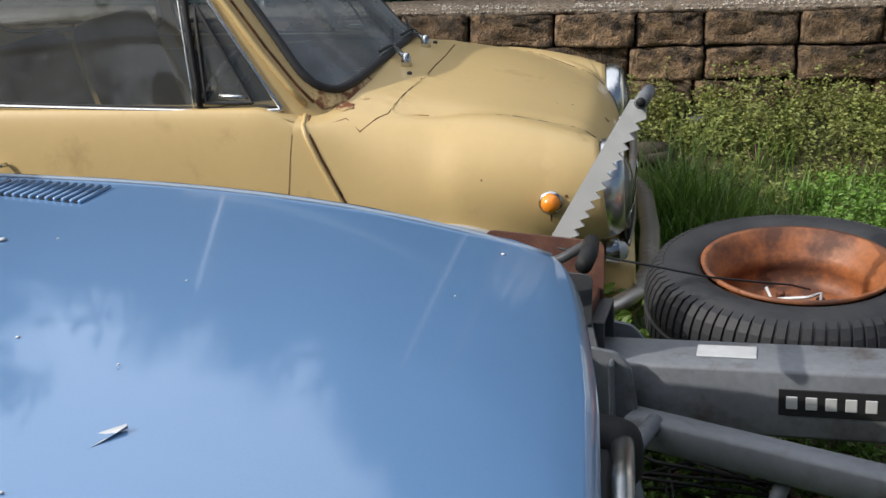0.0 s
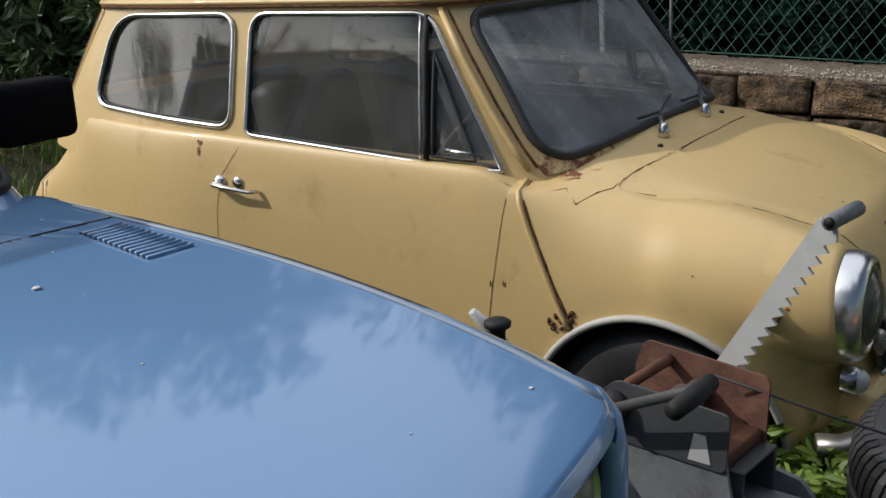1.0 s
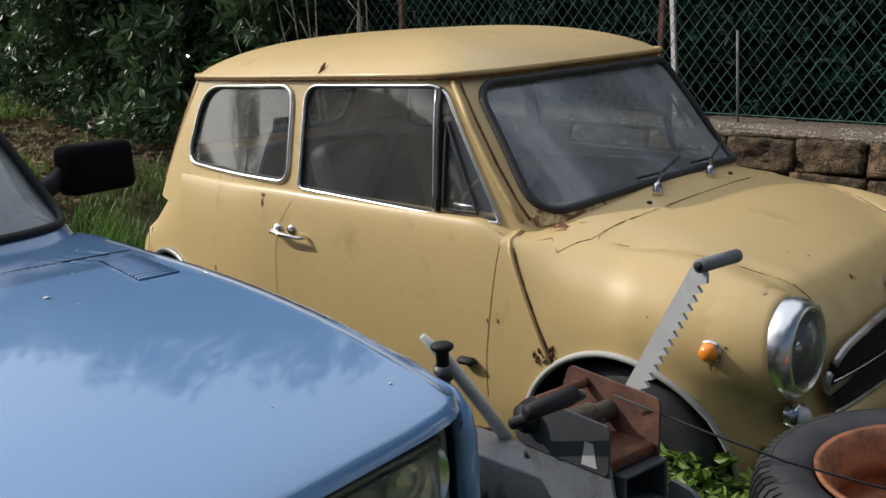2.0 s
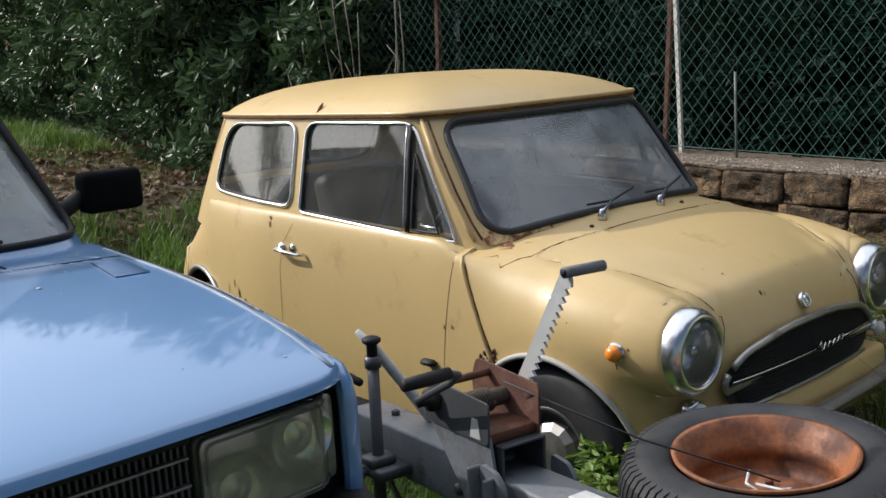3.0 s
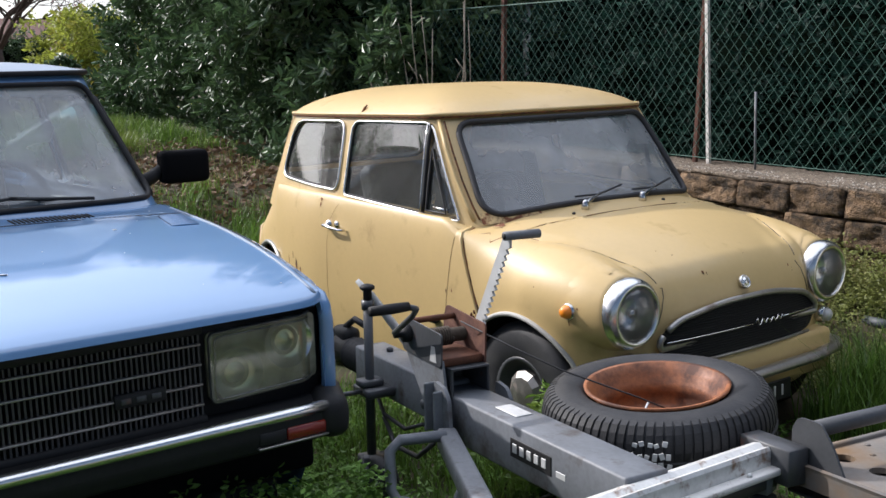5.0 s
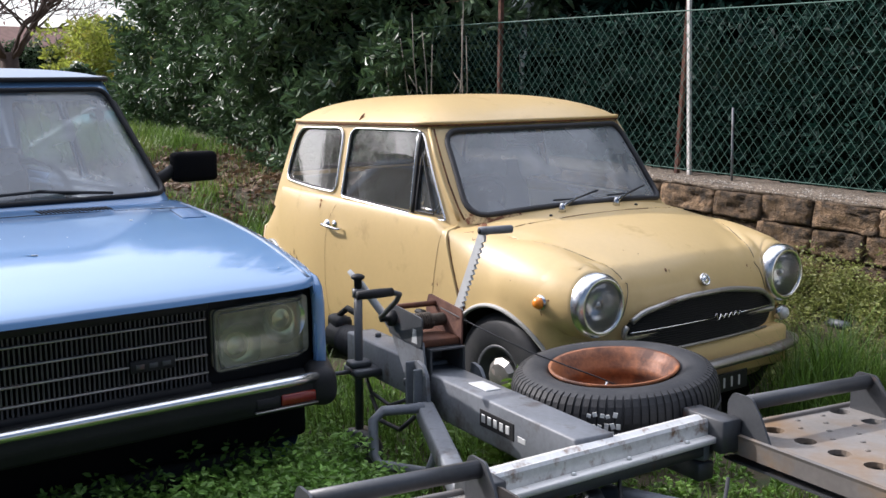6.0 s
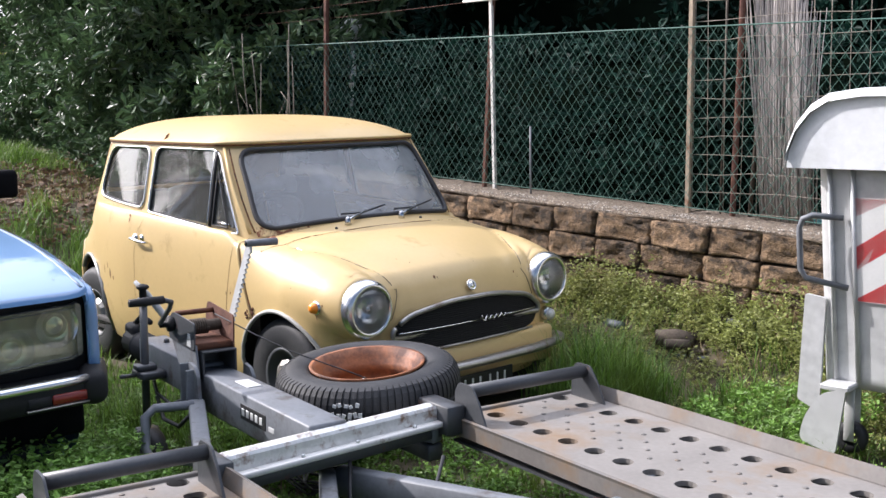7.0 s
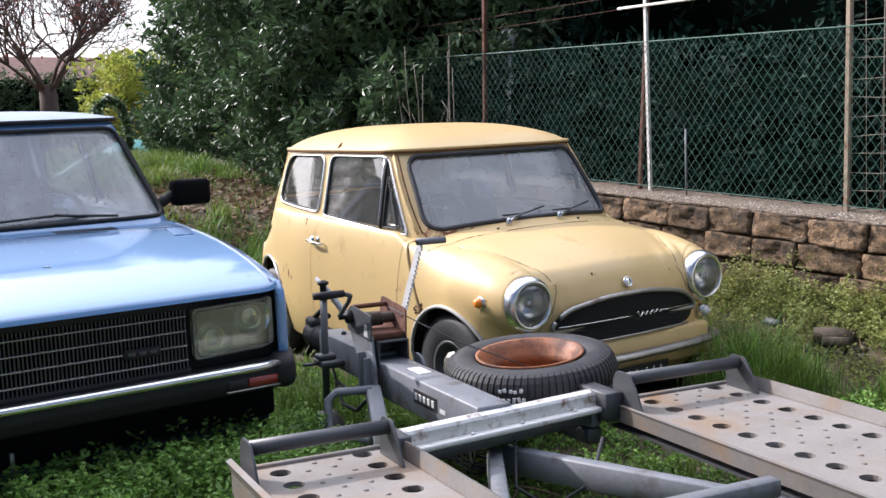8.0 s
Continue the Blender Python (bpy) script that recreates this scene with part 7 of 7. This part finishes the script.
    part("tail_junction", tube([(0.0, -0.30, 0.30), (0.15, -0.22, 0.20), (0.40, -0.18, 0.16)], 0.011, 6), "darkgrey", t)
    return t


trailer()


# ---- spare wheel lying on the trailer ----
def spare_wheel():
    s = thing("spare_wheel", "worn black tyre on a rusty orange rim lying on the trailer", "wheel", pose(0.805, -0.850, 0.332, 3.5, 0.8, 0))
    R, r, w = 0.335, 0.197, 0.190
    shoulder = [(R * 0.862, w - 0.006), (R * 0.905, w - 0.016), (R * 0.942, w - 0.034), (R * 0.962, w - 0.056), (R * 0.970, w - 0.080), (R * 0.972, w - 0.100)]
    side = [(R * 0.972, 0.078), (R * 0.970, 0.048), (R * 0.950, 0.022)]
    prof = [(r, 0.02), (r + 0.012, 0.004), (R * 0.80, 0.0), (R * 0.90, 0.008)] + side[::-1] + shoulder[::-1] + [(R * 0.80, w), (R * 0.74, w + 0.001), (r + 0.03, w - 0.004), (r + 0.012, w - 0.012), (r, w - 0.03)]
    ty = part("tyre", lathe(prof, 82), "tyre", s, "weathered tyre with worn side lugs")

    def lug(path, skew):
        """A tread block that wraps round the shoulder along the profile."""
        V = []
        for i, (q, z) in enumerate(path):
            p0, p1 = path[max(i - 1, 0)], path[min(i + 1, len(path) - 1)]
            t = Vector((p1[0] - p0[0], p1[1] - p0[1])).normalized()
            up = 0.0012 if i in (0, len(path) - 1) else 0.0055
            off = skew * i / (len(path) - 1)
            for x, h in ((-0.0098, -0.003), (-0.0085, up), (0.0085, up), (0.0098, -0.003)):
                V.append((x + off, q - t.y * h if t.y < 0 else q + t.y * h, z + abs(t.x) * h * (1 if path is shoulder else -1)))
        k = len(path)
        return V, [(4 * i + j, 4 * i + j + 1, 4 * i + 5 + j, 4 * i + 4 + j) for i in range(k - 1) for j in range(3)] + [(0, 1, 2, 3), (4 * k - 1, 4 * k - 2, 4 * k - 3, 4 * k - 4)]
    n = 82
    for path, skew, turn in ((shoulder, 0.010, 0.0), (side, -0.006, 0.5)):
        first = part("tread_block", lug(path, skew), "tyre", ty, smooth=False)
        for i in range(n):
            o = first if i == 0 else new("tread_block", first.data)
            o.parent = ty
            o.matrix_basis = Matrix.Rotation(2 * math.pi * (i + turn) / n, 4, "Z")
    part("tread_rib", lathe([(R * 0.955, w * 0.42), (R * 0.990, w * 0.425), (R * 0.990, w * 0.44), (R * 0.955, w * 0.445)], 72), "tyre", ty)
    rim = part("rim", lathe([(r + 0.008, w - 0.010), (r + 0.010, w - 0.002), (r - 0.002, w - 0.004), (r - 0.010, w - 0.022), (r - 0.020, w - 0.030), (r - 0.024, w - 0.052), (r - 0.032, w - 0.058), (r - 0.034, w - 0.088), (r - 0.030, w - 0.094), (r - 0.032, w - 0.120), (r - 0.042, w - 0.134), (r - 0.06, w - 0.136), (0.105, w - 0.112), (0.075, w - 0.116), (0.045, w - 0.118), (0.030, w - 0.13)], 56), "rim", s, "rusty orange steel rim")
    for k in range(4):
        a = k * math.pi / 2 + 0.4
        part("stud", lathe([(0.010, 0.0), (0.010, 0.012), (0.004, 0.014)], 8, Matrix.Translation((0.062 * math.cos(a), 0.062 * math.sin(a), w - 0.116))), "rust", rim)
    part("hub_hole", lathe([(0.002, w - 0.128), (0.032, w - 0.128)], 20), "dark", rim)
    part("cable_hook", tube([(-0.06, 0.03, w - 0.080), (-0.05, 0.0, w - 0.098), (0.02, -0.025, w - 0.104), (0.05, -0.015, w - 0.104), (0.055, 0.01, w - 0.085), (0.03, 0.02, w - 0.10), (-0.04, 0.02, w - 0.104)], 0.004, 6), "galv", rim, "pale twisted wire hook")
    rnd = random.Random(4)
    base = math.atan2(-0.253, 0.204)
    for row, z in ((0, 0.138), (1, 0.104), (1.6, 0.082)):
        k = 6 if row != 0 else 5
        for i in range(k):
            a = base + (i - k / 2 + 0.5) * 0.055 + rnd.uniform(-0.008, 0.008)
            hh = rnd.uniform(0.012, 0.022) if row else rnd.uniform(0.010, 0.016)
            rr = R * 1.003
            part("paint_mark", moved(box(-0.001, 0.002, -0.0062, 0.0062, -hh / 2, hh / 2, 0.0), Matrix.Translation((rr * math.cos(a), rr * math.sin(a), z + rnd.uniform(-0.004, 0.004))) @ Matrix.Rotation(a, 4, "Z") @ Matrix.Rotation(rnd.uniform(-0.4, 0.4), 4, "X")), "paintwhite", ty, "white paint daub", smooth=False)


spare_wheel()


# ---- litter by the wall ----
def fallen_petal():
    """Curled white leaf resting on the blue bonnet."""
    rows = []
    for i in range(9):
        t = i / 8
        w = 0.008 * math.sin(math.pi * min(1, 0.12 + t * 0.85)) ** 0.8
        rows += [(-0.045 + 0.09 * t, -w, 0.002 + 0.010 * t * t), (-0.045 + 0.09 * t, 0, 0.008 * t * t), (-0.045 + 0.09 * t, w, 0.002 + 0.010 * t * t)]
    F = [(j * 3 + i, j * 3 + i + 1, j * 3 + i + 4, j * 3 + i + 3) for j in range(8) for i in range(2)]
    tagged(part("fallen_leaf", moved((rows, F), pose(-0.0134, -2.435, 0.9400, 0, 6, 50) @ Matrix.Diagonal((1.15, 1.45, 1.0, 1.0))), "paper"), "small curled white leaf lying on the blue bonnet", "leaf")


fallen_petal()


def litter():
    gz = lambda x, y: float(ground_z(x, y))
    x, y = 0.52, 1.40
    tagged(part("rotten_log", moved(join(tube([(-0.10, 0, 0.05), (0.0, 0.01, 0.055), (0.10, 0, 0.05)], [0.045, 0.05, 0.042], 9), tube([(-0.04, -0.05, 0.03), (0.09, -0.06, 0.04)], 0.028, 7)), pose(x, y, gz(x, y), 0, 0, 20)), "wood"), "short rotten log half hidden in grass", "log")
    for i, (x, y, r) in enumerate(((0.39, 1.14, 40), (0.10, 1.42, -20), (0.78, 1.62, 10), (0.16, 1.18, 70))):
        tagged(part("pipe_piece", moved(tube([(-0.08, 0, 0.018), (0.08, 0, 0.026)], 0.023, 12), pose(x, y, gz(x, y), 0, 0, r)), "tube"), "short grey plastic pipe lying in grass", "pipe", "pipe pieces in the grass")
    rnd = random.Random(9)
    for i in range(7):
        x, y, s = 0.66 + rnd.uniform(-0.06, 0.06), 1.42 + rnd.uniform(-0.05, 0.05), rnd.uniform(0.012, 0.024)
        tagged(part("pebble", moved(lathe([(0.001, -s * 0.3), (s, 0.0), (s * 0.8, s * 0.6), (0.001, s * 0.9)], 7), pose(x, y, gz(x, y) + 0.004, 0, 0, rnd.uniform(0, 180))), "coping"), "small pale stone on bare soil", "stone", "small pale stones")
    for _ in range(6):
        x, y, s = 0.66 + rnd.uniform(-0.26, 0.26), 1.26 + rnd.uniform(-0.14, 0.14), rnd.uniform(0.03, 0.06)
        o = [(s * rnd.uniform(0.6, 1.0) * math.cos(1.047 * k), s * rnd.uniform(0.45, 0.8) * math.sin(1.047 * k)) for k in range(6)]
        tagged(part("slate_piece", moved(prism(o, 0.0, s * 0.35, "z"), pose(x, y, gz(x, y) + 0.004, rnd.uniform(-8, 8), rnd.uniform(-8, 8), rnd.uniform(0, 180))), "tube", smooth=False), "broken flat grey stone on bare soil", "stone", "broken flat stones")


litter()


def tangle():
    rnd = random.Random(61)
    pts, x, y = [], 0.45, -1.02
    for i in range(34):
        x = 0.62 + 0.20 * math.sin(i * 0.9) + rnd.gauss(0, 0.05)
        y = -1.0 + 0.11 * math.cos(i * 1.3) + rnd.gauss(0, 0.03)
        pts.append((x, y, float(ground_z(x, y)) + 0.05 + rnd.uniform(0, 0.06)))
    tagged(part("cord_tangle", tube([tuple(p) for p in pts], 0.0045, 5), "dark"), "tangle of old dark cord under the trailer", "cord")
    for x0, y0, x1, y1 in ((0.70, -1.12, 1.15, -0.86), (0.42, -0.92, 0.86, -1.06), (0.86, -0.94, 1.02, -1.16)):
        z0, z1 = float(ground_z(x0, y0)), float(ground_z(x1, y1))
        xm, ym = (x0 + x1) / 2 + rnd.gauss(0, 0.02), (y0 + y1) / 2 + rnd.gauss(0, 0.02)
        tagged(part("fallen_twig", tube([(x0, y0, z0 + 0.012), (xm, ym, (z0 + z1) / 2 + 0.05), (x1, y1, z1 + 0.02)], [0.007, 0.006, 0.003], 6), "rubble"), "bare brown twig lying under the trailer", "twig", "twigs under the trailer")


tangle()


def rubble_bank():
    rs = np.random.RandomState(12)
    V, F = [], []
    for i in range(1500):
        x, y = rs.uniform(-6.6, -3.6), rs.uniform(-1.6, 1.6)
        if abs(x + 5.1 + 0.1 * y) > 1.05:
            continue
        s = 0.006 + 0.042 * rs.uniform() ** 4
        vf = box(-s, s, -s * 0.7, s * 0.7, -s * 0.4, s * 0.4, s * 0.2)
        m = Matrix.Translation((x, y, float(ground_z(x, y)) + s * 0.1)) @ Euler((rs.uniform(-0.5, 0.5), rs.uniform(-0.5, 0.5), rs.uniform(0, 6))).to_matrix().to_4x4()
        V2, F2 = moved(vf, m)
        o = len(V)
        V += V2
        F += [tuple(k + o for k in f) for f in F2]
    tagged(part("rubble", (V, F), "rubble", smooth=False), "broken tiles and stones on a bank of bare soil", "rubble", kind="stuff")


rubble_bank()


def leaf_litter():
    """Dead leaves lying flat on the bare bank and under the hedge."""
    rs = np.random.RandomState(52)
    x, y = rs.uniform(-6.6, -3.5, 2600), rs.uniform(-1.7, 1.5, 2600)
    keep = np.abs(x + 5.1 + 0.1 * y) < 1.2
    x, y = x[keep], y[keep]
    P = np.stack([x, y, ground_z(x, y) + rs.uniform(0.01, 0.05, len(x))], 1)
    a = rs.uniform(0, 6.283, len(x))
    tagged(part("leaf_litter", leaves(P, 0.065, 0.032, 53, 0.0, np.stack([np.cos(a), np.sin(a), 0 * a], 1) * 2.5, 0.5), "deadleaf", smooth=False), "brown dead leaves scattered over the bank", "leaves", kind="stuff")


leaf_litter()


# ---- plants ----
def clear_of(x, y):
    """True where grass may grow: outside the tyres and bodies."""
    a = (np.abs(x + 1.03) < 1.40) & (np.abs(y) < 0.60)
    b = (x < 0.22) & (x > -3.7) & (np.abs(y + 2.455) < 0.72)
    c = y > 1.665 + 0.07 * x
    return ~(a | b | c)


def blades(name, label, regions, mat, seed):
    rs = np.random.RandomState(seed)
    P, H = [], []
    for x0, x1, y0, y1, per, h0, h1 in regions:
        n = int((x1 - x0) * (y1 - y0) * per)
        x, y = rs.uniform(x0, x1, n), rs.uniform(y0, y1, n)
        clump = np.sin(x * 5.1 + 2 * np.sin(y * 3.3)) * np.sin(y * 6.1 + 1.5 * np.sin(x * 2.9))
        keep = clear_of(x, y) & (rs.uniform(-1.1, 1.0, n) < clump + 0.45)
        # a patch worn down to bare soil and stones
        keep &= ((x - 0.66) / 0.34) ** 2 + ((y - 1.26) / 0.20) ** 2 > rs.uniform(0.3, 1.0, n)
        x, y, clump = x[keep], y[keep], clump[keep]
        P.append(np.stack([x, y, ground_z(x, y) - 0.01], 1))
        H.append(rs.uniform(h0, h1, len(x)) * (0.8 + 0.35 * clump))
    P, H = np.concatenate(P), np.concatenate(H)
    n = len(P)
    a = rs.uniform(0, 2 * np.pi, n)
    lean = np.stack([np.cos(a), np.sin(a), 0 * a], 1) * (H * rs.uniform(0.15, 0.75, n))[:, None]
    side = np.stack([-np.sin(a), np.cos(a), 0 * a], 1) * rs.uniform(0.0018, 0.0042, n)[:, None]
    up = np.array([0, 0, 1.0]) * H[:, None]
    V = np.stack([P - side, P + side, P + lean * 0.35 + up * 0.6 - side * 0.8, P + lean * 0.35 + up * 0.6 + side * 0.8, P + lean + up * 0.97], 1).reshape(-1, 3)
    b = np.arange(n)[:, None] * 5
    F = (b + np.array([[0, 1, 3, 2]])).tolist() + (b + np.array([[2, 3, 4]])).tolist()
    tagged(part(name, (V.tolist(), F), mat, smooth=False), label, "grass", kind="stuff")


blades("grass", "rough green grass round the cars and trailer", [
    (-3.2, 0.4, -1.62, -0.62, 2600, 0.06, 0.22),
    (0.4, 1.3, -1.9, -0.3, 3600, 0.03, 0.11),
    (1.3, 3.2, -1.9, -0.2, 2600, 0.02, 0.09),
    (0.35, 2.6, -0.3, 0.9, 1100, 0.03, 0.10),
    (0.44, 0.90, 0.30, 1.0, 4200, 0.16, 0.38),
    (0.52, 0.82, 0.42, 0.80, 2400, 0.28, 0.50),
    (-4.6, -2.9, -1.5, 0.3, 2600, 0.10, 0.26),
    (-0.6, 2.6, 0.85, 1.7, 2600, 0.03, 0.12),
    (0.95, 1.6, 0.75, 1.5, 1900, 0.08, 0.26),
    (1.2, 1.9, 0.3, 0.8, 1500, 0.05, 0.17),
    (-4.2, -2.6, -1.7, 1.1, 2600, 0.08, 0.24),
    (-9.5, -6.0, -1.5, 1.6, 3000, 0.07, 0.20),
    (-6.2, -4.0, -1.6, 1.6, 330, 0.03, 0.12),
    (0.2, 2.0, -3.4, -1.6, 900, 0.05, 0.16),
    (-5.5, 5.0, -5.5, -1.9, 330, 0.03, 0.10),
    (2.6, 5.5, -1.9, 1.6, 500, 0.03, 0.10),
], "grass", 101)


blades("dry_grass", "dry straw among the grass by the wall", [
    (-0.6, 2.6, 1.05, 1.7, 620, 0.04, 0.20),
    (0.3, 1.2, 0.9, 1.5, 500, 0.03, 0.10),
    (-6.3, -3.8, -1.6, 1.5, 620, 0.02, 0.10),
    (0.5, 1.5, -1.2, -0.2, 250, 0.03, 0.10),
], "straw", 131)


def weeds(name, label, regions, mat, seed, size):
    rs = np.random.RandomState(seed)
    P, O = [], []
    for x0, x1, y0, y1, plants, h in regions:
        for _ in range(plants):
            x, y = rs.uniform(x0, x1), rs.uniform(y0, y1)
            if not clear_of(np.array([x]), np.array([y]))[0]:
                continue
            hh = h * rs.uniform(0.5, 1.2)
            k = int(18 + 190 * hh)
            t = rs.uniform(0.08, 1, k) ** 0.8
            a = rs.uniform(0, 6.283, k)
            rr = 0.006 + (0.035 + 0.22 * hh) * (1.15 - t) * rs.uniform(0.1, 1.0, k)
            tip = rs.normal(0, 0.25, 2) * hh
            P.append(np.stack([x + rr * np.cos(a) + tip[0] * t, y + rr * np.sin(a) + tip[1] * t, float(ground_z(x, y)) + t * hh], 1))
            O.append(np.stack([np.cos(a), np.sin(a), 0.25 + 0 * a], 1) * 1.6)
    P, O = np.concatenate(P), np.concatenate(O)
    tagged(part(name, leaves(P, size, size * 0.52, seed + 3, 0.25, O, 0.55), mat, smooth=False), label, "weeds", kind="stuff")


weeds("weeds", "low dark green leafy weeds in front of the blue car", [(0.15, 1.9, -3.3, -1.60, 3000, 0.22), (0.3, 2.5, -4.1, -1.7, 320, 0.14), (0.28, 0.75, -2.7, -1.62, 520, 0.30), (0.32, 1.05, -3.3, -2.2, 420, 0.26), (0.2, 0.8, -1.8, -1.45, 90, 0.12), (-0.4, 0.3, -1.62, -1.35, 40, 0.12)], "weed", 201, 0.025)
weeds("bright_weeds", "light leafy weeds against the stone wall", [(-1.2, 2.9, 1.44, 1.72, 950, 0.12), (-0.35, 0.25, 1.45, 1.66, 60, 0.24), (0.35, 2.4, 1.5, 1.74, 60, 0.20), (-1.2, 2.9, 1.15, 1.48, 380, 0.075), (0.9, 2.2, 0.8, 1.4, 120, 0.07), (-0.6, 0.45, 0.75, 1.35, 170, 0.09), (-0.2, 0.3, 0.7, 0.95, 40, 0.12)], "weedlight", 211, 0.019)
weeds("clover", "low fresh green clover and weeds on the open ground", [(0.4, 2.6, 0.2, 1.1, 130, 0.06), (1.05, 1.7, 0.65, 1.3, 90, 0.13), (0.4, 3.0, -1.9, -0.2, 700, 0.055), (-3.0, 0.3, -1.6, -0.7, 300, 0.08)], "weed", 231, 0.024)
weeds("nettles", "fresh green nettles beside the spare wheel", [(0.25, 0.45, -0.88, -0.66, 34, 0.30), (0.22, 0.42, -0.80, -0.62, 14, 0.22), (-0.05, 0.1, -1.0, -0.8, 6, 0.15)], "grass", 221, 0.045)


def dry_stalks():
    rnd = random.Random(15)
    for i, (x, y, h, lx) in enumerate(((-3.32, 1.36, 1.98, -0.20), (-3.27, 1.38, 1.84, -0.14), (-3.20, 1.36, 1.74, -0.10), (-2.98, 1.42, 2.02, 0.03), (-2.94, 1.43, 1.78, 0.00), (-3.42, 1.28, 1.58, -0.34), (-3.5, 1.24, 1.48, -0.42), (-3.36, 1.33, 1.80, -0.26), (-3.02, 1.40, 1.90, 0.07), (-3.46, 1.30, 1.38, -0.28))):
        z0 = float(ground_z(x, y))
        pts = [(x + lx * k / 5 + rnd.gauss(0, 0.012), y + 0.02 * k / 5 + rnd.gauss(0, 0.01), z0 + (h - z0) * k / 5) for k in range(6)]
        twig = [pts[3], (pts[3][0] + rnd.uniform(-0.06, 0.06), pts[3][1] - 0.03, pts[3][2] + 0.10), (pts[3][0] + rnd.uniform(-0.10, 0.10), pts[3][1] - 0.05, pts[3][2] + 0.20)]
        tagged(part("dry_stalk", join(tube(pts, [0.008, 0.007, 0.006, 0.005, 0.004, 0.0025], 6), tube(twig, [0.004, 0.003, 0.002], 5)), "stalk"), "tall dry grey plant stalk behind the small car", "stalk", "dry stalks behind the car")


dry_stalks()


# ---- stone wall, piece by piece ----
def stone_wall():
    core = part("wall_north", box(-3.3, 4.4, 0.050, 0.40, -1.1, -0.042, 0.01), "mortar", None, smooth=False)
    core.matrix_basis = pose(0, 1.700, 0.800, 0, 2.8, 3.6)
    tagged(core, "low rough retaining wall of brown tufa blocks", "wall", kind="structure")
    rnd = random.Random(33)

    def block(w, h, d, rough, seed):
        """A rough hewn block with worn, rounded arrises and a pitted face."""
        bm = bmesh.new()
        bmesh.ops.create_cube(bm, size=2)
        bmesh.ops.subdivide_edges(bm, edges=bm.edges[:], cuts=9, use_grid_fill=True)
        rr = random.Random(seed)
        ph = [rr.uniform(0, 6.28) for _ in range(6)]
        for v in bm.verts:
            c = v.co.copy()
            far = (abs(c.x) ** 34 + abs(c.y) ** 34 + abs(c.z) ** 34) ** (1 / 34)
            c = c / far
            lump = 0.010 * math.sin(3.1 * c.x + ph[0]) * math.sin(2.3 * c.z + ph[1]) + 0.006 * math.sin(7 * c.x + ph[2]) * math.sin(5 * c.z + ph[3])
            v.co = Vector((c.x * w / 2 + rr.gauss(0, rough * 0.7), c.y * d / 2 + (lump + rr.gauss(0, rough) + (0.014 if rr.random() < 0.07 else 0.0)) * (c.y < 0), c.z * h / 2 * (1 + 0.03 * math.sin(2.5 * c.x + ph[4])) + rr.gauss(0, rough * 0.7)))
        bm.verts.index_update()
        out = [tuple(v.co) for v in bm.verts], [tuple(v.index for v in f.verts) for f in bm.faces]
        bm.free()
        me = bpy.data.meshes.new("stone")
        me.from_pydata(*[out[0], [], out[1]])
        me.materials.append(M["stone"])
        me.shade_smooth()
        return me
    shapes = [block(0.358, 0.151, 0.18, 0.0026, s) for s in range(9)]
    for row in range(5):
        x = -3.3 + 0.17 * (row % 2)
        z = -0.102 - 0.151 * row
        while x < 4.1:
            o = new("stone", shapes[rnd.randrange(9)])
            o.parent = core
            k = rnd.uniform(0.82, 1.18)
            o.matrix_basis = Matrix.LocRotScale((x + 0.179 * k, 0.080 + rnd.uniform(-0.016, 0.018), z + rnd.uniform(-0.007, 0.007)), Euler((0, rnd.uniform(-0.022, 0.022), rnd.uniform(-0.04, 0.04))), (k * 0.975, 1, rnd.uniform(0.90, 0.97)))
            x += 0.360 * k
    # gravelly concrete coping in lengths, broken along its front
    x = -3.3
    while x < 4.3:
        L = rnd.uniform(0.9, 1.5)
        rr = random.Random(int(x * 100))
        nx, V, F = 34, [], []
        for i in range(nx + 1):
            u = -L / 2 + L * i / nx
            for y, z in ((0.21, 0.0), (0.10, 0.004), (0.0, 0.002), (-0.10, 0.0), (-0.165, -0.003), (-0.200, -0.010), (-0.206, -0.022), (-0.195, -0.034), (-0.14, -0.036)):
                edge = y < -0.05
                V.append((u, y + rr.gauss(0, 0.005) * edge, z + 0.016 + rr.gauss(0, 0.0025) + 0.005 * math.sin(9 * (x + u)) * edge))
        F = [(i * 9 + j, (i + 1) * 9 + j, (i + 1) * 9 + j + 1, i * 9 + j + 1) for i in range(nx) for j in range(8)]
        o = part("coping", (V, F), "coping", core, "gravelly concrete coping")
        o.matrix_basis = Matrix.Translation((x + L / 2, 0.205, -0.018))
        x += L
    # loose pale gravel bedded in the coping
    V, F = [], []
    for _ in range(2600):
        x, y, r = rnd.uniform(-2.6, 3.2), -0.004 + 0.24 * rnd.random() ** 1.6, rnd.uniform(0.003, 0.008)
        z = -0.002 - (0.012 if y < 0.012 else 0.0)
        o = len(V)
        for a, b, c in ((1, 0, 0), (0, 1, 0), (-1, 0, 0), (0, -1, 0), (0, 0, 1), (0, 0, -1)):
            k = rnd.uniform(0.6, 1.2) * r
            V.append((x + a * k, y + b * k, z + c * k * 0.8))
        F += [(o + i, o + (i + 1) % 4, o + 4) for i in range(4)] + [(o + (i + 1) % 4, o + i, o + 5) for i in range(4)]
    tagged(part("gravel", (V, F), "gravel", core, "pale gravel in the coping", smooth=False), kind="stuff")


stone_wall()
